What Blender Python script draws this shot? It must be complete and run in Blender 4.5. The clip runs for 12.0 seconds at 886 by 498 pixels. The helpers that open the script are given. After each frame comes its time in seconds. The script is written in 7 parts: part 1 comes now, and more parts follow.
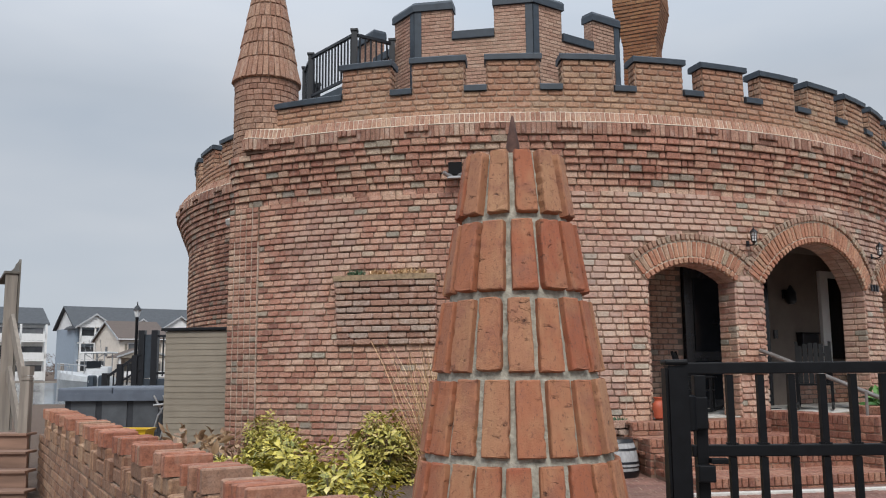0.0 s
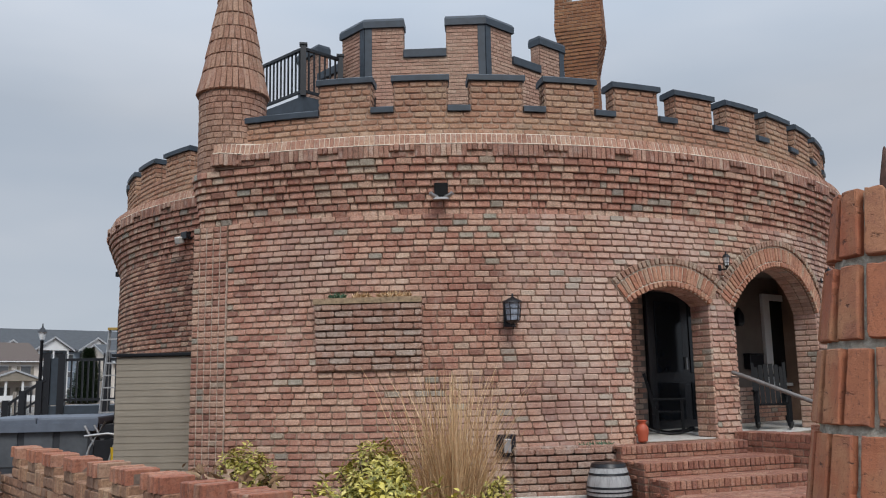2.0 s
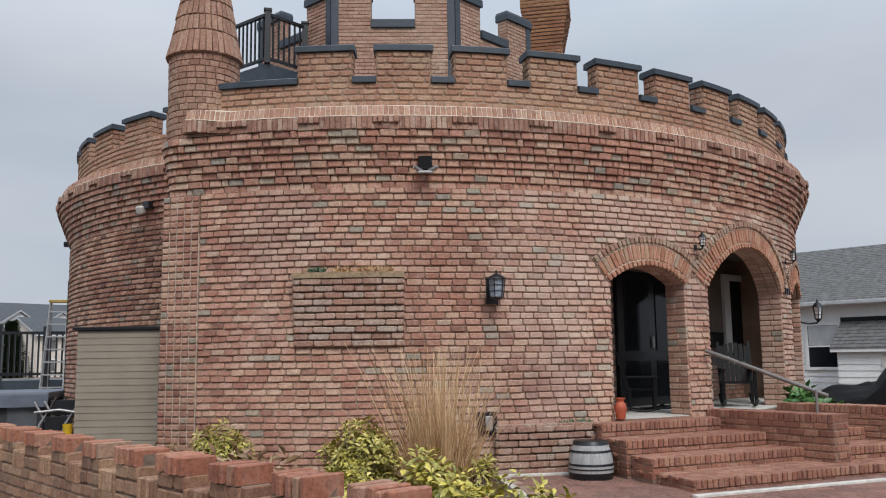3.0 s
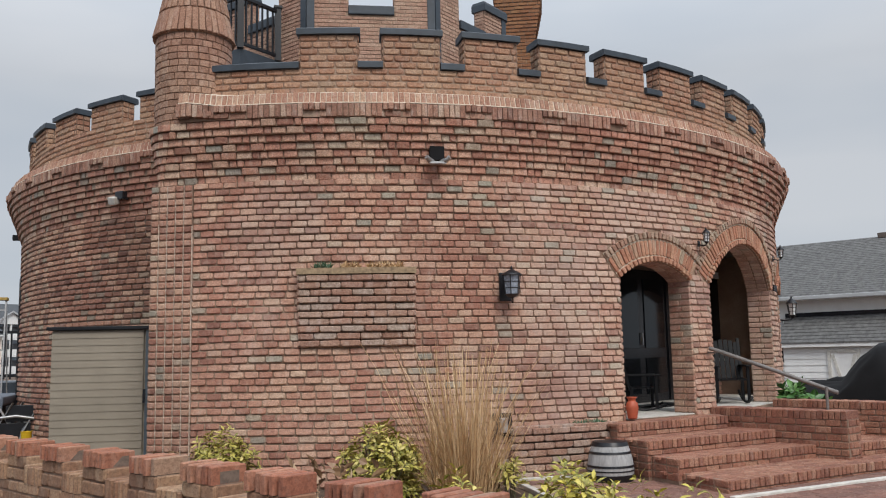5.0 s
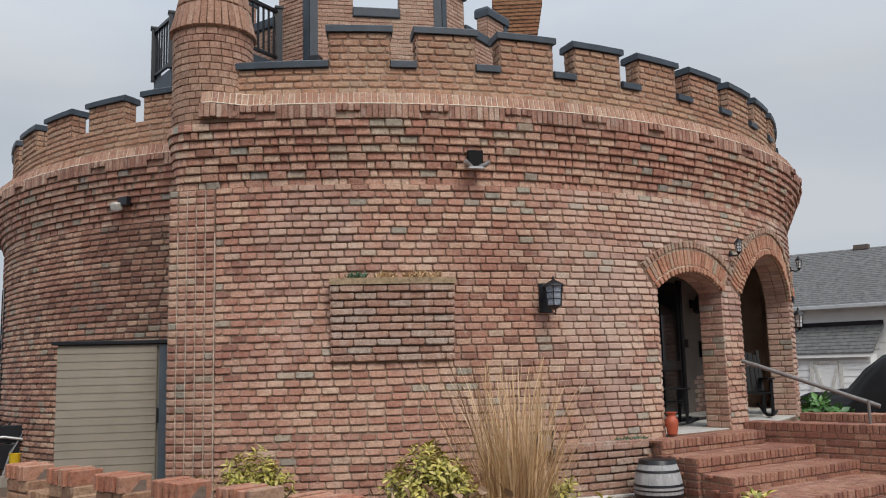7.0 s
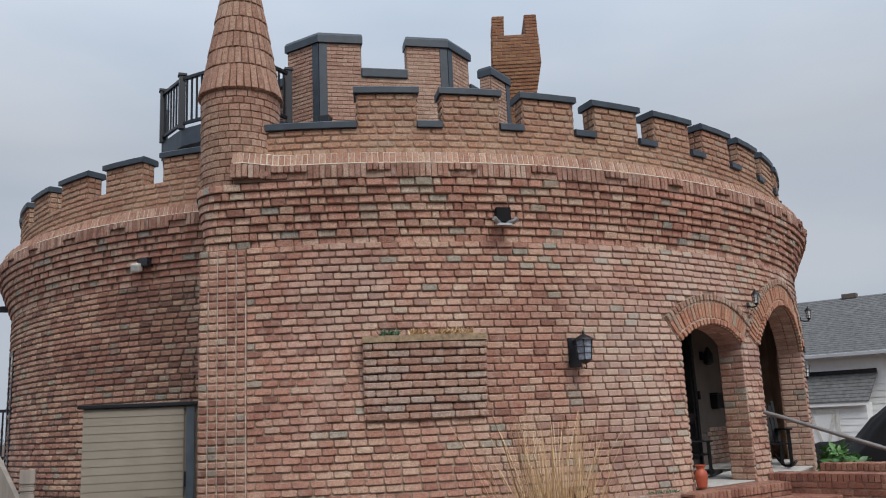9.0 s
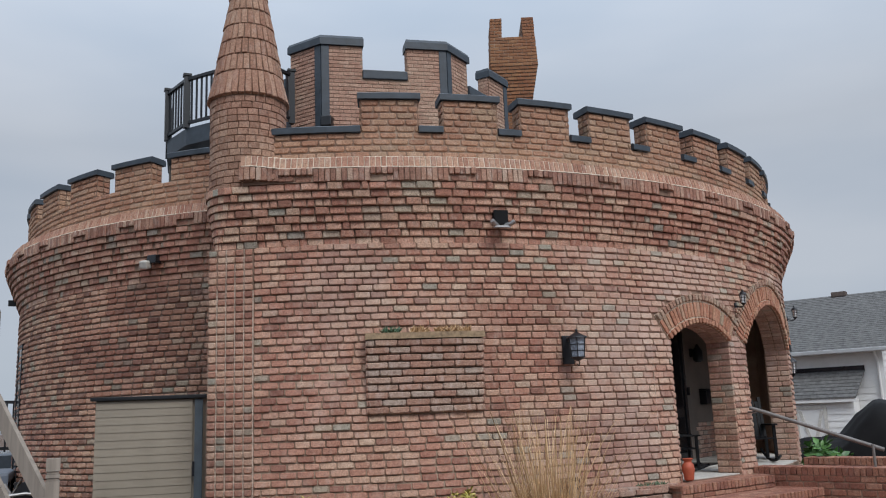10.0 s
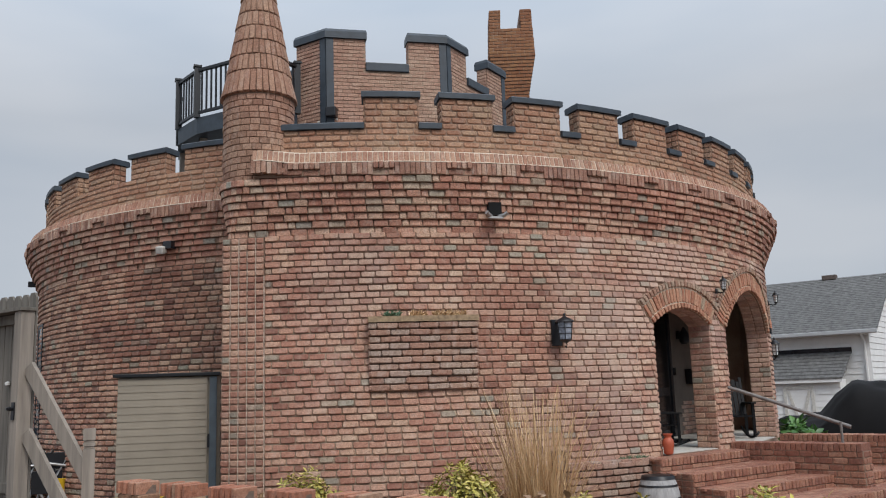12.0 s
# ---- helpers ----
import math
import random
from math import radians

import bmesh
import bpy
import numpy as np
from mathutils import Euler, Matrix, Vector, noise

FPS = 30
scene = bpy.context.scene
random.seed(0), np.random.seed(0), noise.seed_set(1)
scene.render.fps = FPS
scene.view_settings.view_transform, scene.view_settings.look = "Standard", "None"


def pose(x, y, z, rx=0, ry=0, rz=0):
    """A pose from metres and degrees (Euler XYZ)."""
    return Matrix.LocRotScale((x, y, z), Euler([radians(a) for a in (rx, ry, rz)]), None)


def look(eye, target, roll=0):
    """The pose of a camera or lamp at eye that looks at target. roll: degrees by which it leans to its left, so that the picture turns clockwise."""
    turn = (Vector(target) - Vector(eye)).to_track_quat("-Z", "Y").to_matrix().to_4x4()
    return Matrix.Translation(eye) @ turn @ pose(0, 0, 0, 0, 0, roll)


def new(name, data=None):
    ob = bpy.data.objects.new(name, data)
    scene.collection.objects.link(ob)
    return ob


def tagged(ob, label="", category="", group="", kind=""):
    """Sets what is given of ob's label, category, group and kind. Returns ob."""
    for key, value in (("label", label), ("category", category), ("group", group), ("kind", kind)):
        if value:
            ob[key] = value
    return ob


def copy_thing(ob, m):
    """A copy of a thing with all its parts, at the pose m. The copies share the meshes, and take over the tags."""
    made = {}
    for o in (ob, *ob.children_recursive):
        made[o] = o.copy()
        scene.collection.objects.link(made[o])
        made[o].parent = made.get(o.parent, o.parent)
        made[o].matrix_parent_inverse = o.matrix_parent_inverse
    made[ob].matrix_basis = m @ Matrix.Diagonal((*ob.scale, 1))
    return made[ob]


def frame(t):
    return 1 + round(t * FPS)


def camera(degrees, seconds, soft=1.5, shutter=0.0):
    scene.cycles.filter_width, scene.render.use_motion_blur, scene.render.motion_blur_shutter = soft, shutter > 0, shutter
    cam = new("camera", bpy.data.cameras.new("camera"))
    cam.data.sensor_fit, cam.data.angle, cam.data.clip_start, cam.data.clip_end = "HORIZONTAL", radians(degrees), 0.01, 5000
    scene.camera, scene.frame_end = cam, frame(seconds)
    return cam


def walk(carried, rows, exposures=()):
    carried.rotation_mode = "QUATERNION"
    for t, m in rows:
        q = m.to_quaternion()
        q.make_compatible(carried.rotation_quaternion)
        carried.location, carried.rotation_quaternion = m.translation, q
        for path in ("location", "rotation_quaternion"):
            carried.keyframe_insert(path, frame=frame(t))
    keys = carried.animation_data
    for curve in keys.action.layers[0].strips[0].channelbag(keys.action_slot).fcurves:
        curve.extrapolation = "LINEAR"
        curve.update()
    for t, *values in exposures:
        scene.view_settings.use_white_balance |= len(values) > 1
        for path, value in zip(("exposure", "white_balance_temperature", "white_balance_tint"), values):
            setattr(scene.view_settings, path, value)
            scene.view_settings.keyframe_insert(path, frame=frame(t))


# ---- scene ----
cam = camera(54.6, 12.0, soft=1.1)
METRES, EYE, TILT, LEAN, TURN = 6.2, 1.28, 0.0, 0.0, 0.0
ROWS = [
    (0.0, 0.0, 0.0, 0.0, 0.06, 7.87, 0.45),
    (0.5, -0.0546, -0.0014, 0.0005, -0.86, 7.93, 0.41),
    (1.0, -0.1057, 0.0073, 0.0051, -2.9, 8.16, 0.56),
    (1.5, -0.1543, 0.0339, 0.0134, -5.26, 8.95, 0.99),
    (2.0, -0.2054, 0.0534, 0.017, -7.67, 8.99, 1.13),
    (2.5, -0.253, 0.0789, 0.0165, -10.1, 7.93, 0.9),
    (3.0, -0.2999, 0.1019, 0.0198, -12.27, 7.36, 0.79),
    (5.0, -0.4536, 0.2206, 0.0281, -17.6, 7.07, 1.22),
    (5.5, -0.4827, 0.2562, 0.0289, -18.79, 7.44, 1.24),
    (6.0, -0.5177, 0.2844, 0.0318, -19.65, 7.61, 1.33),
    (6.5, -0.5434, 0.3196, 0.0337, -20.29, 7.68, 1.45),
    (7.0, -0.5769, 0.3477, 0.0358, -20.77, 7.82, 1.5),
    (9.0, -0.6709, 0.3716, 0.0405, -22.16, 11.43, 2.59),
    (9.5, -0.68, 0.3411, 0.0408, -22.39, 11.41, 2.44),
    (10.0, -0.705, 0.3135, 0.0413, -22.59, 10.99, 2.25),
    (10.5, -0.7149, 0.2892, 0.0403, -22.62, 10.43, 2.01),
    (11.0, -0.7186, 0.2591, 0.0403, -22.63, 9.95, 1.93),
    (11.5, -0.7324, 0.2304, 0.0404, -22.61, 9.68, 1.95),
    (12.0, -0.7449, 0.1989, 0.0396, -22.56, 9.57, 1.93),
]
walk(cam, [(t, pose(0, 0, EYE, TILT, LEAN, TURN) @ pose(METRES * x, METRES * y, METRES * z, 90 + pitch, roll, yaw)) for t, x, y, z, yaw, pitch, roll in ROWS],
     exposures=[(0.0, 0.0, 6400, 10), (1.5, -0.2, 6200, 10), (2.0, -0.13, 6220, 10), (2.5, -0.05, 6250, 10), (5.0, 0.0, 6500, 10), (7.0, -0.02, 6500, 10), (9.0, -0.15, 6250, 10), (10.0, -0.18, 6150, 10), (12.0, -0.1, 6350, 10)])

# ---- light ----
world = bpy.data.worlds.new("world")
scene.world = world
world.use_nodes = True
wn, wl = world.node_tree.nodes, world.node_tree.links
wn.clear()
w_out = wn.new("ShaderNodeOutputWorld")
w_bg = wn.new("ShaderNodeBackground")
w_sky = wn.new("ShaderNodeTexSky")
w_sky.sky_type = "NISHITA"
w_sky.sun_disc = False
SUN_EL, SUN_AZ = 47.0, 176.0
w_sky.sun_elevation, w_sky.sun_rotation = radians(SUN_EL), radians(SUN_AZ)
w_scale = wn.new("ShaderNodeVectorMath")
w_scale.operation = "SCALE"
w_scale.inputs["Scale"].default_value = 0.06
wl.new(w_sky.outputs[0], w_scale.inputs[0])
w_tc = wn.new("ShaderNodeTexCoord")
w_map = wn.new("ShaderNodeMapping")
w_map.inputs["Scale"].default_value = (1.0, 1.0, 3.2)
w_map.inputs["Rotation"].default_value = (0.12, 0.1, 0.4)
wl.new(w_tc.outputs["Generated"], w_map.inputs[0])
w_noise = wn.new("ShaderNodeTexNoise")
w_noise.inputs["Scale"].default_value = 1.7
w_noise.inputs["Detail"].default_value = 4.0
w_noise.inputs["Roughness"].default_value = 0.45
wl.new(w_map.outputs[0], w_noise.inputs["Vector"])
w_ramp = wn.new("ShaderNodeValToRGB")
w_ramp.color_ramp.elements[0].position = 0.32
w_ramp.color_ramp.elements[0].color = (0.42, 0.488, 0.57, 1)
w_ramp.color_ramp.elements[1].position = 0.66
w_ramp.color_ramp.elements[1].color = (0.615, 0.643, 0.683, 1)
wl.new(w_noise.outputs["Fac"], w_ramp.inputs[0])
w_mix = wn.new("ShaderNodeMix")
w_mix.data_type = "RGBA"
w_mix.inputs["Factor"].default_value = 0.9
wl.new(w_scale.outputs[0], w_mix.inputs["A"])
wl.new(w_ramp.outputs[0], w_mix.inputs["B"])
wl.new(w_mix.outputs["Result"], w_bg.inputs["Color"])
w_bg.inputs["Strength"].default_value = 1.0
# an overcast sky is about three times as bright overhead as at the horizon
w_sep = wn.new("ShaderNodeSeparateXYZ")
wl.new(w_tc.outputs["Generated"], w_sep.inputs[0])
w_rise = wn.new("ShaderNodeMapRange")
w_rise.inputs["From Min"].default_value, w_rise.inputs["From Max"].default_value = 0.3, 1.0
w_rise.inputs["To Min"].default_value, w_rise.inputs["To Max"].default_value = 1.0, 3.0
wl.new(w_sep.outputs["Z"], w_rise.inputs["Value"])
wl.new(w_rise.outputs[0], w_bg.inputs["Strength"])
wl.new(w_bg.outputs[0], w_out.inputs[0])

sun = new("sun", bpy.data.lights.new("sun", "SUN"))
sun.data.energy, sun.data.angle, sun.data.color = 2.1, radians(22), (1.0, 0.95, 0.88)
sa, se = radians(SUN_AZ), radians(SUN_EL)
sun_dir = Vector((math.sin(sa) * math.cos(se), math.cos(sa) * math.cos(se), math.sin(se)))
sun.matrix_world = look(sun_dir * 60, (0, 0, 0))


# ---- materials ----
def node_mat(name, rough=0.8, metal=0.0):
    m = bpy.data.materials.new(name)
    m.use_nodes = True
    n, l = m.node_tree.nodes, m.node_tree.links
    b = n["Principled BSDF"]
    b.inputs["Roughness"].default_value = rough
    b.inputs["Metallic"].default_value = metal
    return m, n, l, b


def noise_node(n, l, scale, detail=4.0, rough=0.55, stretch=None):
    geo = n.new("ShaderNodeNewGeometry")
    src = geo.outputs["Position"]
    if stretch:
        mp = n.new("ShaderNodeMapping")
        mp.inputs["Scale"].default_value = stretch
        l.new(src, mp.inputs[0])
        src = mp.outputs[0]
    t = n.new("ShaderNodeTexNoise")
    t.inputs["Scale"].default_value, t.inputs["Detail"].default_value, t.inputs["Roughness"].default_value = scale, detail, rough
    l.new(src, t.inputs["Vector"])
    return t.outputs["Fac"]


def ramp_node(n, l, src, stops, mode="LINEAR"):
    r = n.new("ShaderNodeValToRGB")
    r.color_ramp.interpolation = mode
    e = r.color_ramp.elements
    while len(e) < len(stops):
        e.new(0.5)
    for el, (p, c) in zip(e, stops):
        el.position = p
        el.color = (*c, 1) if len(c) == 3 else c
    l.new(src, r.inputs[0])
    return r.outputs[0]


def mix_node(n, l, fac, a, b, mode="MIX"):
    m = n.new("ShaderNodeMix")
    m.data_type, m.blend_type = "RGBA", mode
    for key, v in (("Factor", fac), ("A", a), ("B", b)):
        if isinstance(v, (int, float)):
            m.inputs[key].default_value = v
        elif isinstance(v, tuple):
            m.inputs[key].default_value = (*v, 1)
        else:
            l.new(v, m.inputs[key])
    return m.outputs["Result"]


def grey(v):
    return (v, v, v)


def add_bump(n, l, b, height, strength=0.4, dist=0.01):
    bp = n.new("ShaderNodeBump")
    bp.inputs["Strength"].default_value, bp.inputs["Distance"].default_value = strength, dist
    l.new(height, bp.inputs["Height"])
    l.new(bp.outputs[0], b.inputs["Normal"])


def piece_random(n, l):
    """One random number for each loose piece, be it an object of its own or an island of a joined mesh."""
    oi, ge, ad, fr = n.new("ShaderNodeObjectInfo"), n.new("ShaderNodeNewGeometry"), n.new("ShaderNodeMath"), n.new("ShaderNodeMath")
    l.new(oi.outputs["Random"], ad.inputs[0])
    l.new(ge.outputs["Random Per Island"], ad.inputs[1])
    fr.operation = "FRACT"
    l.new(ad.outputs[0], fr.inputs[0])
    return fr.outputs[0]


def brick_mat(name, stops, stain=0.35, bloom=0.25, bloom_col=(0.6, 0.52, 0.44), rough=0.9, bump=0.5, speck=1.0, pale=0.0):
    m, n, l, b = node_mat(name, rough)
    col = ramp_node(n, l, piece_random(n, l), stops)
    fine = noise_node(n, l, 60.0, 6.0, 0.7)
    pit = noise_node(n, l, 130.0, 3.0, 0.6)
    mid = noise_node(n, l, 16.0, 5.0, 0.65, (1.0, 1.0, 0.45))
    big = noise_node(n, l, 0.5, 5.0, 0.65, (1.0, 1.0, 1.5))
    tone = noise_node(n, l, 0.9, 3.0, 0.5)
    mott = noise_node(n, l, 26.0, 5.0, 0.72, (1.0, 1.0, 1.4))
    col = mix_node(n, l, 1.0, mix_node(n, l, 1.0, col, (1.32, 1.287, 1.235), "MULTIPLY"), ramp_node(n, l, mott, [(0.32, (0.56, 0.53, 0.53)), (0.47, (0.86, 0.85, 0.84)), (0.62, (1.0, 1.0, 1.0))]), "MULTIPLY")
    col = mix_node(n, l, ramp_node(n, l, fine, [(0.4, grey(0.0)), (0.62, grey(0.9 * speck))]), col, mix_node(n, l, 1.0, col, (0.58, 0.52, 0.5), "MULTIPLY"))
    col = mix_node(n, l, ramp_node(n, l, mid, [(0.5, grey(0.0)), (0.72, grey(bloom))]), col, bloom_col)
    col = mix_node(n, l, ramp_node(n, l, tone, [(0.4, grey(0.0)), (0.62, grey(0.6))]), col, mix_node(n, l, 1.0, col, (0.96, 0.8, 0.8), "MULTIPLY"))
    col = mix_node(n, l, ramp_node(n, l, pit, [(0.34, grey(0.75 * speck)), (0.43, grey(0.0))]), col, (0.1, 0.06, 0.05))
    if pale:
        lime = noise_node(n, l, 0.75, 6.0, 0.7, (1.0, 1.0, 0.7))
        sp, mr, sm_ = n.new("ShaderNodeSeparateXYZ"), n.new("ShaderNodeMapRange"), n.new("ShaderNodeMath")
        l.new(n.new("ShaderNodeNewGeometry").outputs["Position"], sp.inputs[0])
        l.new(sp.outputs["X"], mr.inputs["Value"])
        mr.inputs["From Min"].default_value, mr.inputs["From Max"].default_value = -2.5, 2.2
        mr.inputs["To Min"].default_value, mr.inputs["To Max"].default_value = -0.07, 0.09
        l.new(lime, sm_.inputs[0])
        l.new(mr.outputs[0], sm_.inputs[1])
        lime = sm_.outputs[0]
        col = mix_node(n, l, ramp_node(n, l, lime, [(0.5, grey(0.0)), (0.68, grey(pale))]), col, (0.6, 0.5, 0.43))
    col = mix_node(n, l, ramp_node(n, l, big, [(0.48, grey(0.0)), (0.64, grey(stain))]), col, mix_node(n, l, 1.0, col, (0.52, 0.4, 0.41), "MULTIPLY"))
    l.new(col, b.inputs["Base Color"])
    add_bump(n, l, b, fine, bump, 0.008)
    return m


def plain_mat(name, col, rough=0.6, metal=0.0, var=0.25, scale=9.0, bump=0.0, stretch=None):
    m, n, l, b = node_mat(name, rough, metal)
    f = noise_node(n, l, scale, 5.0, 0.6, stretch)
    dark = tuple(c * (1 - var) for c in col)
    lite = tuple(min(1.0, c * (1 + var)) for c in col)
    l.new(ramp_node(n, l, f, [(0.3, dark), (0.7, lite)]), b.inputs["Base Color"])
    if bump:
        add_bump(n, l, b, f, bump, 0.01)
    return m


WALL_STOPS = [(0.0, (0.24, 0.13, 0.1)), (0.12, (0.345, 0.187, 0.138)), (0.35, (0.415, 0.242, 0.18)), (0.6, (0.455, 0.29, 0.22)), (0.8, (0.475, 0.325, 0.243)), (0.94, (0.5, 0.37, 0.283)), (0.96, (0.36, 0.33, 0.265)), (1.0, (0.27, 0.27, 0.23))]
M_BRICK = brick_mat("wall_brick", WALL_STOPS, 0.5, 0.34, speck=0.8, pale=0.42)
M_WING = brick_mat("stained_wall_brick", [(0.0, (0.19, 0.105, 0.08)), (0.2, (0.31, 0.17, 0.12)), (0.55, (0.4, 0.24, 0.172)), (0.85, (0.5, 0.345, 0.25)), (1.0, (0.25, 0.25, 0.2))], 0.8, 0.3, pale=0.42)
M_FLARE = brick_mat("corbel_brick", [(0.0, (0.31, 0.165, 0.125)), (0.15, (0.44, 0.235, 0.175)), (0.45, (0.54, 0.325, 0.245)), (0.7, (0.58, 0.395, 0.3)), (0.88, (0.6, 0.46, 0.355)), (0.94, (0.4, 0.37, 0.3)), (1.0, (0.3, 0.31, 0.28))], 0.35, 0.45)
M_PARA = brick_mat("parapet_brick", [(0.0, (0.31, 0.18, 0.12)), (0.4, (0.39, 0.24, 0.16)), (0.8, (0.42, 0.285, 0.195)), (1.0, (0.33, 0.245, 0.175))], 0.35, 0.3)
M_SOLD = brick_mat("soldier_brick", [(0.0, (0.33, 0.185, 0.13)), (0.5, (0.41, 0.25, 0.18)), (1.0, (0.48, 0.335, 0.245))], 0.3, 0.4)
M_TOWER = brick_mat("tower_brick", [(0.0, (0.37, 0.245, 0.185)), (0.5, (0.45, 0.305, 0.235)), (1.0, (0.5, 0.37, 0.29))], 0.2, 0.2)
M_STEP = brick_mat("step_brick", [(0.0, (0.23, 0.105, 0.075)), (0.5, (0.32, 0.155, 0.105)), (1.0, (0.37, 0.215, 0.15))], 0.35, 0.2)
M_LOW = brick_mat("garden_wall_brick", [(0.0, (0.19, 0.115, 0.075)), (0.5, (0.29, 0.178, 0.112)), (1.0, (0.35, 0.24, 0.155))], 0.45, 0.35, (0.46, 0.385, 0.29), speck=0.7)
M_COPE = brick_mat("coping_brick", [(0.0, (0.28, 0.12, 0.075)), (0.4, (0.35, 0.155, 0.097)), (0.8, (0.37, 0.19, 0.125)), (1.0, (0.33, 0.22, 0.155))], 0.35, 0.3, (0.52, 0.42, 0.34), 0.88, 0.5, 0.6)
M_FLARE2 = brick_mat("turret_brick", [(0.0, (0.26, 0.16, 0.115)), (0.5, (0.345, 0.22, 0.16)), (1.0, (0.4, 0.275, 0.205))], 0.3, 0.3)
M_SPIRE = brick_mat("spire_brick", [(0.0, (0.28, 0.17, 0.118)), (0.5, (0.35, 0.225, 0.16)), (1.0, (0.39, 0.275, 0.2))], 0.3, 0.35)
M_CHIM = brick_mat("chimney_brick", [(0.0, (0.23, 0.11, 0.055)), (0.5, (0.3, 0.145, 0.07)), (1.0, (0.33, 0.18, 0.09))], 0.4, 0.1)
M_ARCH = brick_mat("arch_brick", [(0.0, (0.36, 0.19, 0.125)), (0.5, (0.46, 0.25, 0.165)), (0.9, (0.5, 0.33, 0.225)), (1.0, (0.33, 0.29, 0.22))], 0.2, 0.2)

M_ARCHRIM = brick_mat("weathered_arch_brick", [(0.0, (0.3, 0.19, 0.14)), (0.4, (0.38, 0.27, 0.2)), (0.7, (0.42, 0.34, 0.265)), (1.0, (0.34, 0.31, 0.25))], 0.4, 0.4)


def post_brick_mat():
    """Smooth orange engineering brick: cloudy tan and red, fine drag marks along its length, chipped dark edges."""
    m, n, l, b = node_mat("post_brick", 0.8)
    col = ramp_node(n, l, piece_random(n, l), [(0.0, (0.31, 0.092, 0.046)), (0.35, (0.365, 0.124, 0.06)), (0.7, (0.365, 0.148, 0.076)), (1.0, (0.385, 0.19, 0.104))])
    cloud = noise_node(n, l, 9.0, 4.0, 0.6, (1.0, 1.0, 0.5))
    drag = noise_node(n, l, 70.0, 4.0, 0.6, (1.0, 1.0, 0.12))
    fine = noise_node(n, l, 220.0, 3.0, 0.6)
    crack = noise_node(n, l, 38.0, 5.0, 0.7, (0.7, 0.7, 1.3))
    soot = noise_node(n, l, 14.0, 5.0, 0.7)
    col = mix_node(n, l, ramp_node(n, l, cloud, [(0.44, grey(0.0)), (0.66, grey(0.6))]), col, (0.41, 0.235, 0.125))
    col = mix_node(n, l, ramp_node(n, l, soot, [(0.5, grey(0.0)), (0.68, grey(0.7))]), col, (0.25, 0.1, 0.065))
    col = mix_node(n, l, ramp_node(n, l, drag, [(0.4, grey(0.0)), (0.7, grey(0.3))]), col, mix_node(n, l, 1.0, col, (0.62, 0.55, 0.5), "MULTIPLY"))
    col = mix_node(n, l, ramp_node(n, l, crack, [(0.3, grey(0.95)), (0.37, grey(0.0))]), col, (0.075, 0.03, 0.02))
    pits = noise_node(n, l, 150.0, 4.0, 0.65, (1.0, 1.0, 0.6))
    col = mix_node(n, l, ramp_node(n, l, pits, [(0.33, grey(0.7)), (0.43, grey(0.0))]), col, (0.14, 0.06, 0.04))
    l.new(col, b.inputs["Base Color"])
    hs = mix_node(n, l, 0.45, ramp_node(n, l, crack, [(0.28, grey(0.0)), (0.4, grey(1.0))]), mix_node(n, l, 0.5, drag, fine))
    add_bump(n, l, b, hs, 0.9, 0.008)
    return m


M_CONE = post_brick_mat()


def mortar_mat():
    """Lime mortar: sooty in places, washed pale in others."""
    m, n, l, b = node_mat("mortar", 0.95)
    grain = noise_node(n, l, 45.0, 5.0, 0.65)
    wash = noise_node(n, l, 0.55, 5.0, 0.6)
    col = ramp_node(n, l, wash, [(0.38, (0.19, 0.12, 0.086)), (0.52, (0.295, 0.2, 0.146)), (0.66, (0.45, 0.345, 0.26))])
    col = mix_node(n, l, ramp_node(n, l, grain, [(0.35, grey(0.0)), (0.7, grey(0.5))]), col, mix_node(n, l, 1.0, col, (0.55, 0.52, 0.5), "MULTIPLY"))
    l.new(col, b.inputs["Base Color"])
    add_bump(n, l, b, grain, 0.5, 0.01)
    return m


M_MORTAR = mortar_mat()
M_MORTAR_GREY = plain_mat("grey_mortar", (0.35, 0.33, 0.275), 0.95, 0, 0.4, 45, 0.9)
# dark joints of the wing; also holds the groove shade between coping bricks
M_MORTAR_DARK = plain_mat("dark_shaded_mortar", (0.16, 0.115, 0.09), 0.95, 0, 0.3, 30, 0.4)
M_ARCHMORTAR = plain_mat("sandy_arch_mortar", (0.56, 0.47, 0.37), 0.95, 0, 0.3, 30, 0.4)
M_POINTING = plain_mat("pinkish_pointing", (0.46, 0.36, 0.29), 0.95, 0, 0.45, 14, 0.5)
M_CAP = plain_mat("slate_blue_paint", (0.034, 0.046, 0.061), 0.5, 0.0, 0.25, 6)
M_IRON = plain_mat("gate_paint", (0.004, 0.0045, 0.006), 0.5, 0.0, 0.4, 25, 0.1)
M_IRON.node_tree.nodes["Principled BSDF"].inputs["Specular IOR Level"].default_value = 0.22
M_BLACK = plain_mat("black_paint", (0.008, 0.009, 0.012), 0.38, 0.0, 0.3, 12)
M_TAUPE = plain_mat("taupe_siding", (0.265, 0.23, 0.18), 0.6, 0, 0.1, 3)
M_BLUEGREY = plain_mat("blue_grey_paint", (0.095, 0.125, 0.15), 0.6, 0, 0.2, 5)
M_WOOD = plain_mat("weathered_wood", (0.26, 0.225, 0.19), 0.85, 0, 0.3, 14, 0.4, (1, 1, 0.08))
# the weathered wood again, with the fence's shade put into its colour
M_WOOD_SHADED = plain_mat("shaded_grey_wood", (0.15, 0.135, 0.115), 0.85, 0, 0.35, 14, 0.4, (1, 1, 0.08))
